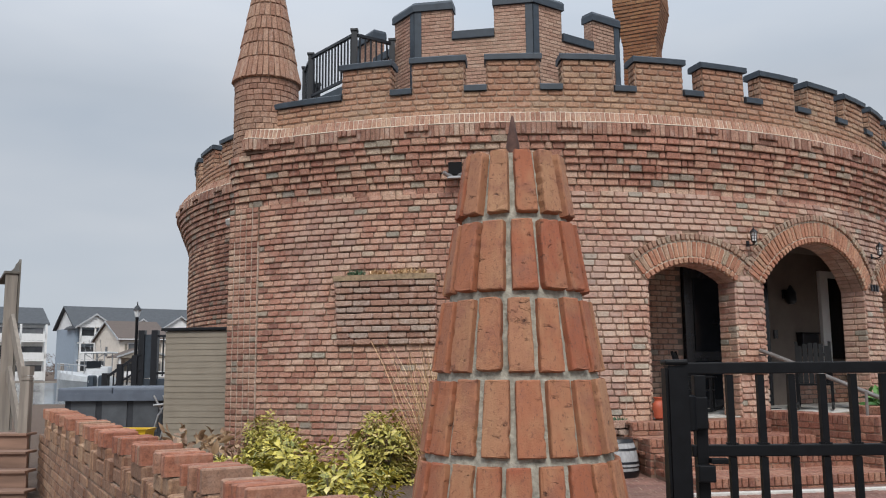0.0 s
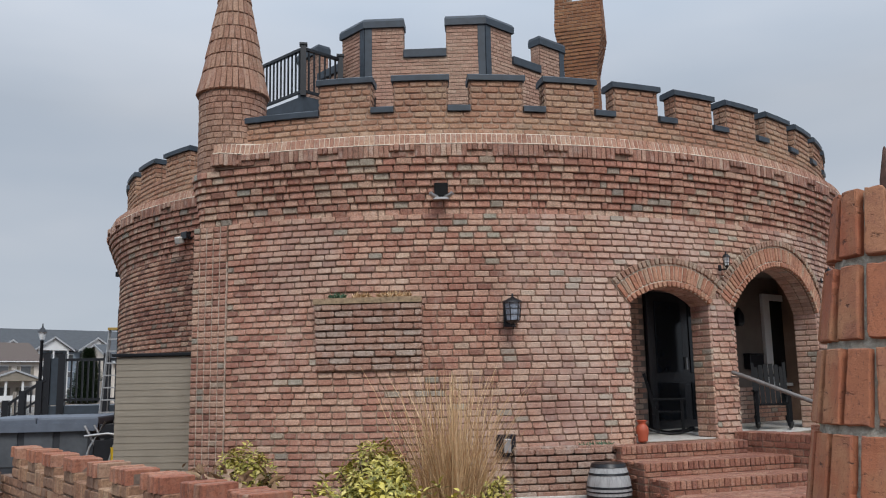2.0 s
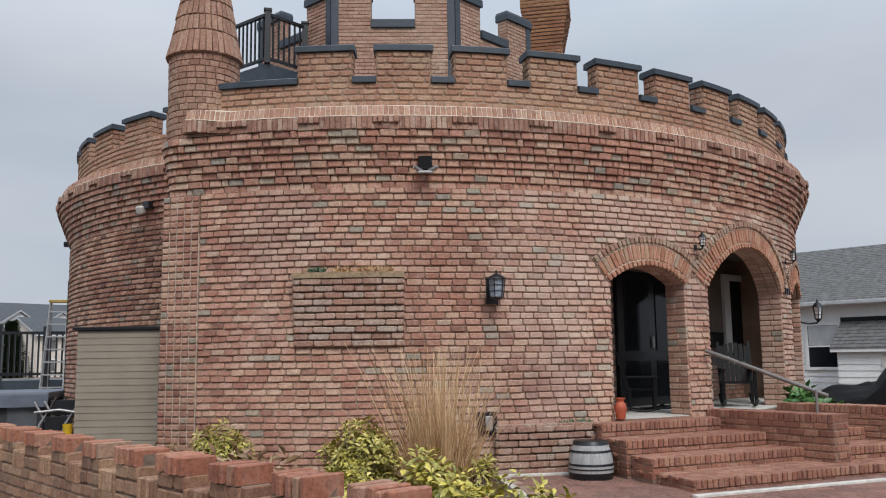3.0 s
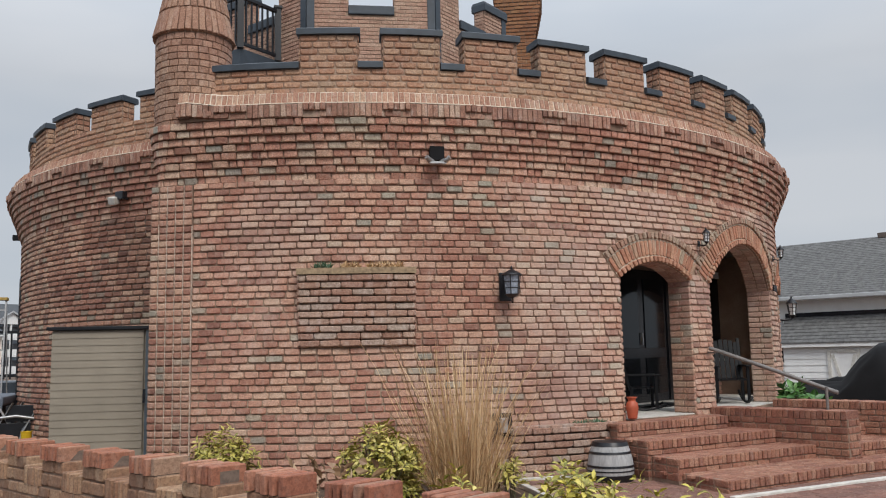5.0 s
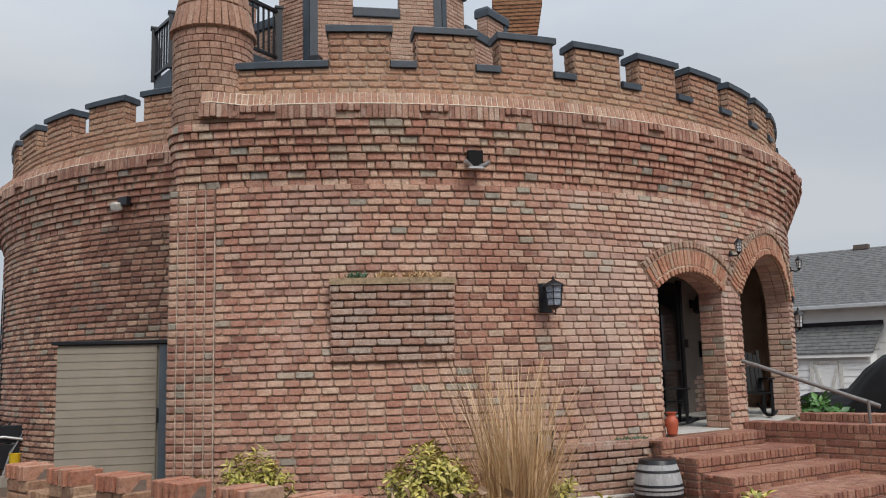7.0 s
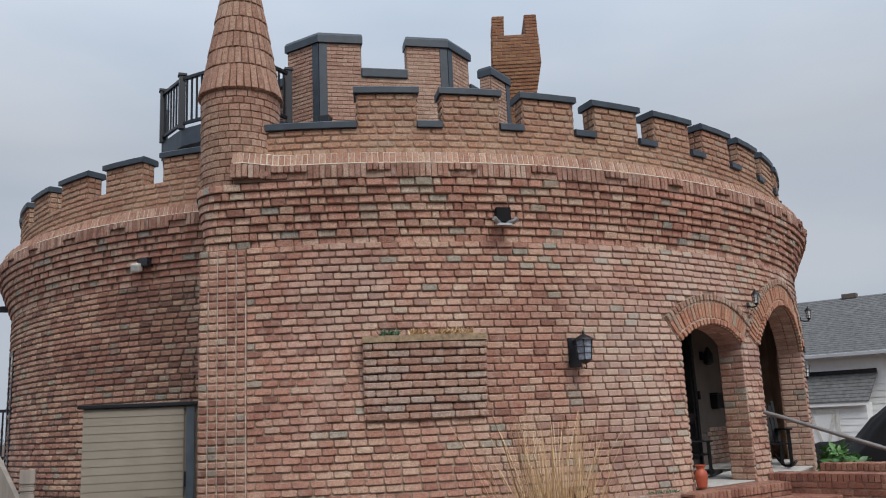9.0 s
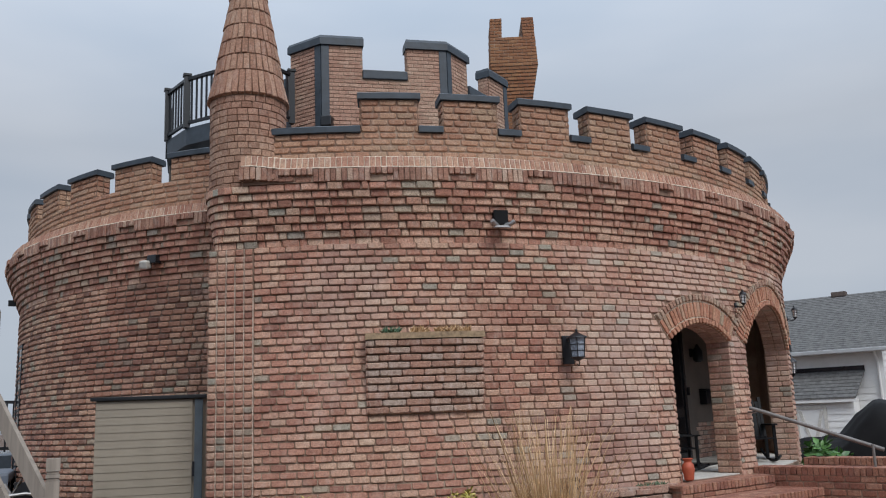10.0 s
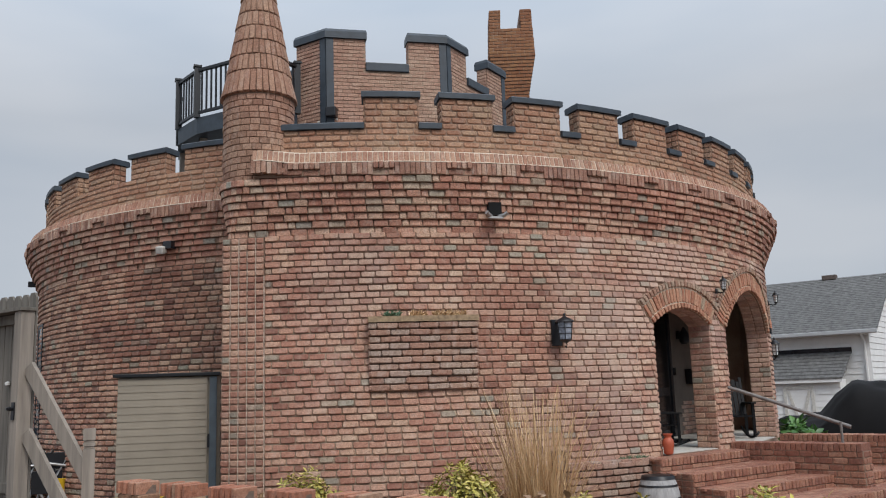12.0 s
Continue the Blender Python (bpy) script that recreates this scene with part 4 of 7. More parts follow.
for p in ((-1.75, 17.0), (-2.6, 17.75), (-2.85, 18.9)):
    box("deck_leg", (p[0] - 0.07, p[1] - 0.07, 4.6), (p[0] + 0.07, p[1] + 0.07, Z_DK - 0.32), M_WOOD, deck)

# chimney with two prongs
ch = Soup()
CHX, CHY = 4.46, 18.25
chim = tagged(empty("chimney"), "", "")
adopt(chim, castle)
chim["label"] = "corbelled brick chimney with two square prongs"


def chim_w(z):
    if z < 8.2:
        return 0.72
    if z < 9.1:
        return 0.72 + 0.34 * (z - 8.2) / 0.9
    return 1.06 - 0.1 * (z - 9.1) / 1.2


chrow = [4.64 + 0.078 * k for k in range(72)]
fr = pose(CHX, CHY, 0, 0, 0, -24)
for z0 in chrow:
    w = chim_w(z0)
    zc = z0 + 0.039
    q = w / 2
    prong = z0 > 9.76
    spans = [(-q, q)] if not prong else [(-q, -q + 0.27), (q - 0.27, q)]
    for a0, a1 in spans:
        ch.hexa([fr @ Vector(p) for p in ((a0 + 0.01, -q + 0.01, z0), (a1 - 0.01, -q + 0.01, z0), (a1 - 0.01, q - 0.01, z0), (a0 + 0.01, q - 0.01, z0), (a0 + 0.01, -q + 0.01, z0 + 0.078), (a1 - 0.01, -q + 0.01, z0 + 0.078), (a1 - 0.01, q - 0.01, z0 + 0.078), (a0 + 0.01, q - 0.01, z0 + 0.078))])
ch.make("chimney_core", M_MORTAR, chim)["kind"] = "stuff"
cb = Soup()
r3 = fr.to_3x3()
for k, z0 in enumerate(chrow):
    w = chim_w(z0)
    q = w / 2
    prong = z0 > 9.76
    for ax0, ay0 in (((1, 0, 0), (0, -1, 0)), ((0, 1, 0), (1, 0, 0)), ((0, -1, 0), (-1, 0, 0))):
        ax, ay = r3 @ Vector(ax0), r3 @ Vector(ay0)
        front = ay0[1] != 0
        spans = [(-q, q)] if not (prong and front) else [(-q, -q + 0.27), (q - 0.27, q)]
        for u0, u1 in spans:
            u = u0 - (0.1 if k % 2 else 0)
            while u < u1:
                a, b = max(u, u0), min(u + 0.205, u1)
                if b - a > 0.04:
                    cb.brick(fr @ (Vector(ay0) * (q - 0.01) + Vector(ax0) * ((a + b) / 2) + Vector((0, 0, z0 + 0.039))), ax, ay, Vector((0, 0, 1)), b - a - 0.01, 0.064, rng.uniform(0.008, 0.016), 0.005)
                u += 0.205
cb.make("chimney_brickwork", M_CHIM, chim)["kind"] = "stuff"

# arch rings
for a in ARCHES:
    p0, p1, zs, rise = a
    half = radians(p1 - p0) / 2 * R_WALL
    rad = (half * half + rise * rise) / (2 * rise)
    zc = zs + rise - rad
    pm = (p0 + p1) / 2
    span = math.asin(min(1.0, half / rad)) + 0.01
    s = Soup(lambda o: True)
    for r0, r1, wid, proud in ((rad, rad + 0.075, 0.072, 0.05), (rad + 0.085, rad + 0.288, 0.07, 0.03), (rad + 0.306, rad + 0.395, 0.07, 0.05)):
        n = max(4, round(2 * span * (r0 + r1) / 2 / wid))
        for i in range(n):
            t = -span + 2 * span * (i + 0.5) / n
            rm = (r0 + r1) / 2
            phi = pm + math.degrees(rm * math.sin(t) / R_WALL)
            ax, ay, az = ring_axes(phi)
            c, si = math.cos(t), math.sin(t)
            s.brick(on_ring(phi, R_WALL, zc + rm * c), ax * c - az * si, ay, az * c + ax * si, 2 * span * rm / n - 0.017, r1 - r0 - 0.004, proud + rng.uniform(-0.008, 0.008), 0.006, 0, 0.1)
        s.singles("arch_brick", M_ARCHRIM if r1 > rad + 0.35 else M_ARCH, front_wall)
    am = Soup()
    na = 24
    for i in range(na + 1):
        t = -span + 2 * span * i / na
        for rr, dr in ((rad + 0.004, -0.05), (rad + 0.004, 0.012), (rad + 0.39, 0.012), (rad + 0.39, -0.05)):
            am.v.append(tuple(on_ring(pm + math.degrees(rr * math.sin(t) / R_WALL), R_WALL + dr, zc + rr * math.cos(t))))
    am.f = [(4 * i + k, 4 * i + 4 + k, 4 * i + 4 + (k + 1) % 4, 4 * i + (k + 1) % 4) for i in range(na) for k in range(4)] + [(0, 1, 2, 3), (4 * na + 3, 4 * na + 2, 4 * na + 1, 4 * na)]
    am.make("arch_mortar", M_ARCHMORTAR, front_wall)
    # brick faces on jambs and soffit
    j = Soup()
    nrow = round((zs - Z_PORCH) / COURSE)
    for k in range(nrow):
        zz = Z_PORCH + (k + 0.5) * (zs - Z_PORCH) / nrow
        for p, sd in ((p0, 1), (p1, -1)):
            ax, ay, az = ring_axes(p)
            cut = 0.5 if k % 2 else 0.36
            for ra, rb in ((R_WALL - WALL_T, R_WALL - WALL_T * cut), (R_WALL - WALL_T * cut, R_WALL + 0.015)):
                j.brick(on_ring(p, (ra + rb) / 2, zz), ay * (-sd), ax * sd, az, rb - ra - 0.012, COURSE - 0.015, rng.uniform(0.008, 0.018), 0.007)
    ns = max(6, round(2 * span * rad / 0.075))
    for i in range(ns):
        t = -span + 2 * span * (i + 0.5) / ns
        phi = pm + math.degrees(rad * math.sin(t) / R_WALL)
        ax, ay, az = ring_axes(phi)
        c, si = math.cos(t), math.sin(t)
        for ra, rb in ((0.02, 0.5 * WALL_T), (0.5 * WALL_T, WALL_T)):
            j.brick(on_ring(phi, R_WALL - (ra + rb) / 2, zc + rad * c), ax * c - az * si, -(az * c + ax * si), ay, 2 * span * rad / ns - 0.01, rb - ra - 0.01, rng.uniform(0.006, 0.014), 0.006)
    j.make("jamb_brickwork", M_BRICK, front_wall)["kind"] = "stuff"

# porch behind the arches: floor, ceiling, back wall with door and window
PN, PT = Vector((0.5, -0.8660254, 0)), Vector((0.8660254, 0.5, 0))
PB = Vector((CX, CY, 0)) + PN * 6.0
pm4 = Matrix.Translation(PB) @ Matrix(((PT.x, -PN.x, 0, 0), (PT.y, -PN.y, 0, 0), (0, 0, 1, 0), (0, 0, 0, 1)))
porch = tagged(empty("porch"), "shaded porch with a dark door behind the brick arches", "porch")
pf = Soup()
shell(pf, steps(9, 62, 1.5), 5.2, R_WALL - 0.02, 0.4, Z_PORCH)
pf.make("porch_floor", M_CONC, porch)
# ceiling and back wall have the porch shade in their plaster colour
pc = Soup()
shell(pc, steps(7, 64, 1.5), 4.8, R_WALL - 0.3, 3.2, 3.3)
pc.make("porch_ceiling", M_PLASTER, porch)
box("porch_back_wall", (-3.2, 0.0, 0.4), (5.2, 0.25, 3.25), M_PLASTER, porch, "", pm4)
ps = Soup()
shell(ps, [6.5, 8.4], 5.2, R_WALL - 0.3, 0.4, 3.25)
ps.make("porch_side_wall", M_MORTAR, porch)
ps = Soup()
shell(ps, [60, 62], 4.5, R_WALL - 0.3, 0.4, 3.25)
ps.make("porch_side_wall", M_MORTAR, porch)
pw = Soup()
for k in range(31):
    for j in range(13):
        u = -3.0 + 0.21 * j + (0.1 if k % 2 else 0)
        if u < -0.57:
            pw.brick(pm4 @ Vector((u, 0.0, Z_PORCH + 0.04 + k * COURSE)), PT, PN, Vector((0, 0, 1)), 0.196, 0.068, 0.015, 0.006)
for k in range(31):
    for j in range(6):
        rr = 6.1 + 0.21 * j + (0.1 if k % 2 else 0)
        ax, ay, az = ring_axes(8.4)
        pw.brick(on_ring(8.4, rr, Z_PORCH + 0.04 + k * COURSE), ay, ax, az, 0.196, 0.068, 0.012, 0.006)
for k in range(8):
    for j in range(14):
        u = 2.0 + 0.21 * j + (0.1 if k % 2 else 0)
        pw.brick(pm4 @ Vector((u, 0.0, Z_PORCH + 0.04 + k * 0.0775)), PT, PN, Vector((0, 0, 1)), 0.196, 0.064, 0.015, 0.006)
pw.make("porch_brickwork", M_BRICK, porch)["kind"] = "stuff"
# front door
door = box("front_door", (-0.37, -0.05, Z_PORCH), (1.36, -0.003, 2.8), M_DARK, porch, "black panelled front door with glass", pm4, 0.01)
for z0, z1 in ((0.75, 1.35), (1.5, 2.65)):
    for u in (-0.26, 0.6):
        box("door_panel", (u, -0.065, z0), (u + 0.66, -0.052, z1), M_GLASSDARK, door, "", pm4, 0.005)
box("door_handle", (0.44, -0.1, 1.55), (0.48, -0.066, 1.75), M_GALV, door, "pale metal handle", pm4, 0.005)
for u in (-0.47, 1.36):
    box("door_frame", (u, -0.07, Z_PORCH), (u + 0.1, -0.004, 2.85), M_DARK, porch, "", pm4)
# window with white frame
win = box("window", (3.05, -0.045, 1.38), (4.25, -0.02, 2.80), M_GLASSDARK, porch, "tall dark window in a white frame", pm4)
box("window_frame", (2.84, -0.07, 1.30), (3.05, -0.003, 2.92), M_WHITE, win, "", pm4, 0.008)
box("window_frame", (4.25, -0.07, 1.30), (4.46, -0.003, 2.92), M_WHITE, win, "", pm4, 0.008)
box("window_frame", (3.053, -0.068, 2.80), (4.247, -0.003, 2.92), M_WHITE, win, "", pm4, 0.008)
box("window_sill", (2.8, -0.13, 1.24), (4.5, -0.004, 1.297), M_WHITE, win, "", pm4, 0.008)
box("wall_switch", (1.62, -0.03, 1.72), (1.7, -0.004, 1.86), M_DARK, porch, "", pm4)

# rocking chairs on the porch


def rocking_chair(m):
    c = empty("rocking_chair")
    for sx in (-0.27, 0.27):
        pts = [Vector((sx, -0.45 + 0.1 * k, 0.03 + 0.55 * (-0.45 + 0.1 * k + 0.02) ** 2)) for k in range(11)]
        tube("rocker", pts, 0.025, M_IRON, c, n=6)
        box("front_leg", (sx - 0.025, -0.27, 0.05), (sx + 0.025, -0.22, 0.66), M_IRON, c)
        box("back_leg", (sx - 0.025, 0.2, 0.05), (sx + 0.025, 0.25, 0.46), M_IRON, c)
        box("armrest", (sx - 0.05, -0.32, 0.66), (sx + 0.05, 0.28, 0.69), M_IRON, c, bevel=0.008)
        box("back_post", (sx - 0.025, 0.0, 0.0), (sx + 0.025, 0.05, 0.8), M_IRON, c, m=pose(0, 0.22, 0.4, -14))
    for k in range(7):
        box("seat_slat", (-0.26, -0.28 + 0.075 * k, 0.42), (0.26, -0.22 + 0.075 * k, 0.445), M_IRON, c)
    for k in range(6):
        u = -0.22 + 0.088 * k
        box("back_slat", (u - 0.037, 0.01, 0.05), (u + 0.037, 0.03, 0.78 - 1.2 * u * u), M_IRON, c, m=pose(0, 0.22, 0.4, -14))
    box("back_rail", (-0.245, 0.031, 0.54), (0.245, 0.05, 0.6), M_IRON, c, m=pose(0, 0.22, 0.4, -14), bevel=0.005)
    c.matrix_basis = m
    return tagged(c, "black wooden rocking chair on the shaded porch", "chair", "rocking chairs on the porch")


rc = rocking_chair(pose(5.48, 12.85, Z_PORCH, 0, 0, -24) @ Matrix.Scale(0.86, 4))
copy_thing(rc, pose(3.6, 12.3, Z_PORCH, 0, 0, 68) @ Matrix.Scale(0.86, 4))

# terracotta vase by the arch
lathe_v = lathe("terracotta_vase", [(0.8 * r, 0.82 * z) for r, z in ((0.05, 0.0), (0.075, 0.02), (0.085, 0.10), (0.098, 0.17), (0.09, 0.235), (0.058, 0.275), (0.06, 0.30), (0.083, 0.325), (0.083, 0.335), (0.06, 0.33), (0.05, 0.28))], M_TERRA, None, "", (2.71, 11.02, Z_PORCH - 0.004), 28)
tagged(lathe_v, "small terracotta vase standing at the porch edge", "vase")

# storage shed in the recess
shed = tagged(empty("storage_shed", (-3.6, 12.5, 0)), "taupe sided storage closet with a flat dark roof edge", "shed")
SA, SB = Vector((-2.95, 12.78, 0)), Vector((-4.19, 13.02, 0))
SL = (SB - SA).length
sm4 = Matrix.Translation(SA) @ Matrix.Rotation(math.atan2(SB.y - SA.y, SB.x - SA.x), 4, "Z")
box("shed_body", (0.0, -0.9, -0.1), (SL, -0.03, 1.86), M_TAUPE, shed, "", sm4)
nb = 21
shed_door = box("shed_door", (0.16, -0.03, -0.05), (SL, -0.004, 1.85), M_TAUPE, shed, "taupe door of horizontal boards", sm4)
for k in range(nb):
    z0, z1 = -0.05 + 1.9 * k / nb, -0.05 + 1.9 * (k + 1) / nb
    q = lambda u, y, z: sm4 @ Vector((u, y, z))
    sd = Soup()
    sd.hexa([q(0.165, -0.004, z0), q(0.165, 0.014, z0), q(SL, 0.014, z0), q(SL, -0.004, z0), q(0.165, -0.004, z1 - 0.002), q(0.165, 0.0075, z1 - 0.002), q(SL, 0.0075, z1 - 0.002), q(SL, -0.004, z1 - 0.002)])
    sd.make("board", M_TAUPE, shed_door)
box("door_latch", (0.13, 0.012, 0.95), (0.155, 0.05, 1.12), M_BLACK, shed_door, "", sm4)
box("side_post", (0.045, -0.04, -0.1), (0.135, 0.02, 1.85), M_BLUEGREY, shed, "", sm4)
box("roof_edge", (-0.0, -0.95, 1.862), (SL + 0.06, 0.05, 1.905), M_BLACK, shed, "", sm4, 0.006)

# brick window planter on the wall
pl_b = Soup(lambda o: True)
PB0, PB1 = -18.4, -8.9
planter = tagged(empty("wall_planter", on_ring(-13.9, R_WALL, 1.6)), "corbelled brick planter box on the wall with sparse plants", "planter")
npl = 10
pcore = Soup()
for k in range(npl):
    z0 = 1.575 + 0.083 * k
    out = 0.045 + 0.011 * (k + 1) + rng.uniform(-0.008, 0.008)
    ring_brick_rows(pl_b, PB0, PB1, R_WALL + out - 0.02, z0, z0 + 0.083, 0.083, 0.25, (0.016, 0.03), None, 0.005, 0.018, k, 0.013)
    shell(pcore, steps(PB0, PB1, 2), R_WALL - 0.02, R_WALL + out - 0.05, z0, z0 + 0.08)
    end_bricks(pl_b, PB1, R_WALL, R_WALL + out, z0, z0 + 0.083, 1, 0.083)
    end_bricks(pl_b, PB0, R_WALL, R_WALL + out, z0, z0 + 0.083, -1, 0.083)
pcore.make("planter_core", M_MORTAR, planter)["kind"] = "stuff"
if pl_b.f:
    pl_b.make("planter_brickwork", M_PLANTER, planter)["kind"] = "stuff"
pl_b.singles("brick", M_PLANTER, planter)
cap = Soup()
shell(cap, steps(PB0 - 0.1, PB1 + 0.1, 1.5), R_WALL - 0.01, R_WALL + 0.175, 2.408, 2.478)
cap.make("planter_top", M_SANDY, planter)

# square vent hole with its bent metal hood
vent = tagged(empty("wall_vent", on_ring(-6.9, R_WALL + 0.2, 3.85)), "dark square wall opening with a bent metal spotlight bracket", "vent")
va = ring_axes(-6.9)
vm = Matrix.Translation(on_ring(-6.9, R_WALL, 3.80)) @ Matrix(((va[0].x, va[1].x, 0, 0), (va[0].y, va[1].y, 0, 0), (0, 0, 1, 0), (0, 0, 0, 1)))
box("opening", (-0.085, 0.0, -0.06), (0.085, 0.188, 0.105), M_HOLE, vent, "", vm)
for sx in (-1, 1):
    tube("lamp_holder", [vm @ Vector((sx * 0.05, 0.16, -0.075)), vm @ Vector((sx * 0.1, 0.22, -0.07)), vm @ Vector((sx * 0.14, 0.25, -0.04))], 0.028, M_GALV, vent)
box("bracket", (-0.1, 0.15, -0.11), (0.1, 0.22, -0.085), M_GALV, vent, "", vm)


def wall_lantern(phi, z, r, scale=1.0, arm=False, reach=0.18):
    """A black glazed lantern fixed to the round wall."""
    ob = empty("wall_lantern")
    if not arm:
        box("backplate", (-0.075, 0.0, -0.17), (0.075, 0.03, 0.17), M_BLACK, ob, bevel=0.008)
        box("arm", (-0.02, 0.03, 0.1), (0.02, 0.23, 0.13), M_BLACK, ob)
        cy0 = 0.24
        zb, zt, rb, rt = -0.1, 0.12, 0.085, 0.108
    else:
        box("backplate", (-0.035, 0.0, -0.11), (0.035, 0.02, 0.0), M_BLACK, ob, bevel=0.006)
        tube("arm", [(0, 0.02, -0.07), (0, 0.55 * reach, -0.1), (0, 0.94 * reach, -0.09), (0, reach, -0.05)], 0.014, M_BLACK, ob)
        cy0 = reach
        zb, zt, rb, rt = -0.03, 0.13, 0.045, 0.065
    lathe("glass", [(rb - 0.008, zb), (rt - 0.008, zt)], M_LAMPGLASS if arm else M_LANTERN, ob, "grey rippled glass", (0, cy0, 0), 6, False)
    for q in (0.33, 0.66):
        rq = rb + (rt - rb) * q - 0.004
        lathe("lattice_ring", [(rq, zb + (zt - zb) * q - 0.004), (rq + 0.004, zb + (zt - zb) * q - 0.003), (rq + 0.004, zb + (zt - zb) * q + 0.003), (rq, zb + (zt - zb) * q + 0.004)], M_BLACK, ob, "", (0, cy0, 0), 6, False)
    for i in range(6):
        a = math.pi / 3 * i
        tube("bar", [(rb * math.cos(a), cy0 + rb * math.sin(a), zb), (rt * math.cos(a), cy0 + rt * math.sin(a), zt)], 0.006, M_BLACK, ob, n=5)
    lathe("hood", [(rt + 0.018, zt), (rt + 0.01, zt + 0.015), (0.035, zt + 0.06), (0.012, zt + 0.075), (0.014, zt + 0.095), (0.003, zt + 0.115)], M_BLACK, ob, "", (0, cy0, 0), 12)
    lathe("base", [(0.01, zb - 0.05), (rb * 0.7, zb - 0.025), (rb + 0.006, zb)], M_BLACK, ob, "", (0, cy0, 0), 12)
    if not arm:
        tube("scroll", [(0, cy0, zb - 0.04), (0, cy0 + 0.03, zb - 0.07), (0, cy0 + 0.01, zb - 0.1), (0, cy0 - 0.03, zb - 0.08)], 0.008, M_BLACK, ob, n=6)
    ax, ay, az = ring_axes(phi)
    ob.matrix_basis = Matrix.Translation(on_ring(phi, r, z)) @ Matrix(((ax.x, ay.x, 0, 0), (ax.y, ay.y, 0, 0), (0, 0, 1, 0), (0, 0, 0, 1))) @ Matrix.Diagonal((scale, scale, scale, 1))
    return tagged(ob, "black metal wall lantern with pale glass on the brick wall", "lantern")


wall_lantern(-0.95, 2.25, R_WALL + 0.02, 1.0)
wall_lantern(62.4, 2.12, R_WALL + 0.03, 1.35, True, 0.27)
for ph in (21.7, 42.1):
    tagged(wall_lantern(ph, 2.94, R_WALL + 0.05, 0.72, True), group="small lanterns between the arches")

# floodlight on the recessed wall
fl = tagged(empty("flood_light", on_ring(-45.6, 6.42, 3.8)), "white twin floodlight under the brim", "light")
fax, fay, faz = ring_axes(-45.6)
fm = Matrix.Translation(on_ring(-45.6, 6.47, 3.8)) @ Matrix(((fax.x, fay.x, 0, 0), (fax.y, fay.y, 0, 0), (0, 0, 1, 0), (0, 0, 0, 1)))
box("housing", (-0.02, 0.0, -0.04), (0.13, 0.12, 0.08), M_DARK, fl, "", fm, 0.01)
box("lamp_head", (-0.11, 0.08, -0.07), (0.03, 0.18, 0.04), M_CONC, fl, "", fm @ pose(0, 0, 0, -18, 8), 0.02)

# stair to the porch
stair = tagged(empty("brick_stair", (3.2, 9.9, 0)), "red brick steps with rowlock nosings up to the porch", "stairs")
TREADS = [((2.28, 10.63), (4.15, 11.1), 0.60), ((2.38, 10.13), (4.5, 10.62), 0.44), ((2.48, 9.68), (4.72, 10.18), 0.28), ((2.62, 9.0), (5.2, 9.6), 0.13)]
BACKS = [((2.32, 11.6), (4.3, 12.0))] * 4 + [((4.75, 11.9), (5.6, 12.2))] * 3
TREADS += [((5.2, 10.6), (6.6, 10.95), 0.44), ((5.15, 10.05), (7.3, 10.5), 0.28), ((5.21, 9.6), (8.3, 10.3), 0.125)]
for ((lx, ly), (rx, ry), zt), (back_l, back_r) in zip(TREADS, BACKS):
    fl2, fr2 = Vector((lx, ly, 0)), Vector((rx, ry, 0))
    d = (fr2 - fl2).normalized()
    nrm = Vector((d.y, -d.x, 0))
    c = Soup()
    zb = -0.1
    pts = [fl2 - nrm * 0.012, fr2 - nrm * 0.012, Vector((back_r[0], back_r[1], 0)), Vector((back_l[0], back_l[1], 0))]
    c.hexa([p + Vector((0, 0, zb)) for p in pts] + [p + Vector((0, 0, zt - 0.006)) for p in pts])
    st = c.make("step", M_MORTAR, stair)
    s = Soup(lambda o: o.x < 5.2)
    L = (fr2 - fl2).length
    n = round(L / 0.075)
    up = Vector((0, 0, 1))
    for i in range(n):
        o = fl2 + d * (L * (i + 0.5) / n)
        s.brick(o - nrm * 0.0 + up * (zt - 0.05), d, nrm, up, L / n - 0.009, 0.097, rng.uniform(0.008, 0.02), 0.007, 0, 0.03, 0.35)
        s.brick(o - nrm * 0.09 + up * (zt - 0.01), d, up, nrm * -1, L / n - 0.009, 0.19, 0.008, 0.005, 0, 0.02)
    n2 = round(L / 0.21)
    for i in range(n2):
        s.brick(fl2 + d * (L * (i + 0.5) / n2) + up * (zt - 0.135), d, nrm, up, L / n2 - 0.01, 0.05, rng.uniform(-0.004, 0.006), 0.006, 0, 0.03)
    for r in range(8):
        for i in range(n2):
            s.brick(fl2 + d * (L * (i + (0.5 if r % 2 else 1.0)) / n2) - nrm * (0.24 + 0.1 * r) + up * (zt - 0.012), d, up, nrm * -1, L / n2 - 0.01, 0.09, 0.009, 0.005, 0, 0.02)
    # flank seen from the lawn
    bk = Vector((back_l[0], back_l[1], 0))
    e = (bk - fl2)
    m = max(2, round(e.length / 0.21))
    e.normalize()
    for r in range(max(1, round(zt / COURSE))):
        for i in range(m):
            s.brick(fl2 + e * ((i + 0.5) * (bk - fl2).length / m) + up * (zt - 0.04 - r * COURSE), e, Vector((-e.y, e.x, 0)), up, (bk - fl2).length / m - 0.012, COURSE - 0.014, rng.uniform(0.004, 0.012), 0.006, 0, 0.03)
    if s.f:
        s.make("brickwork", M_STEP, st)["kind"] = "stuff"
    s.singles("brick", M_STEP, st)


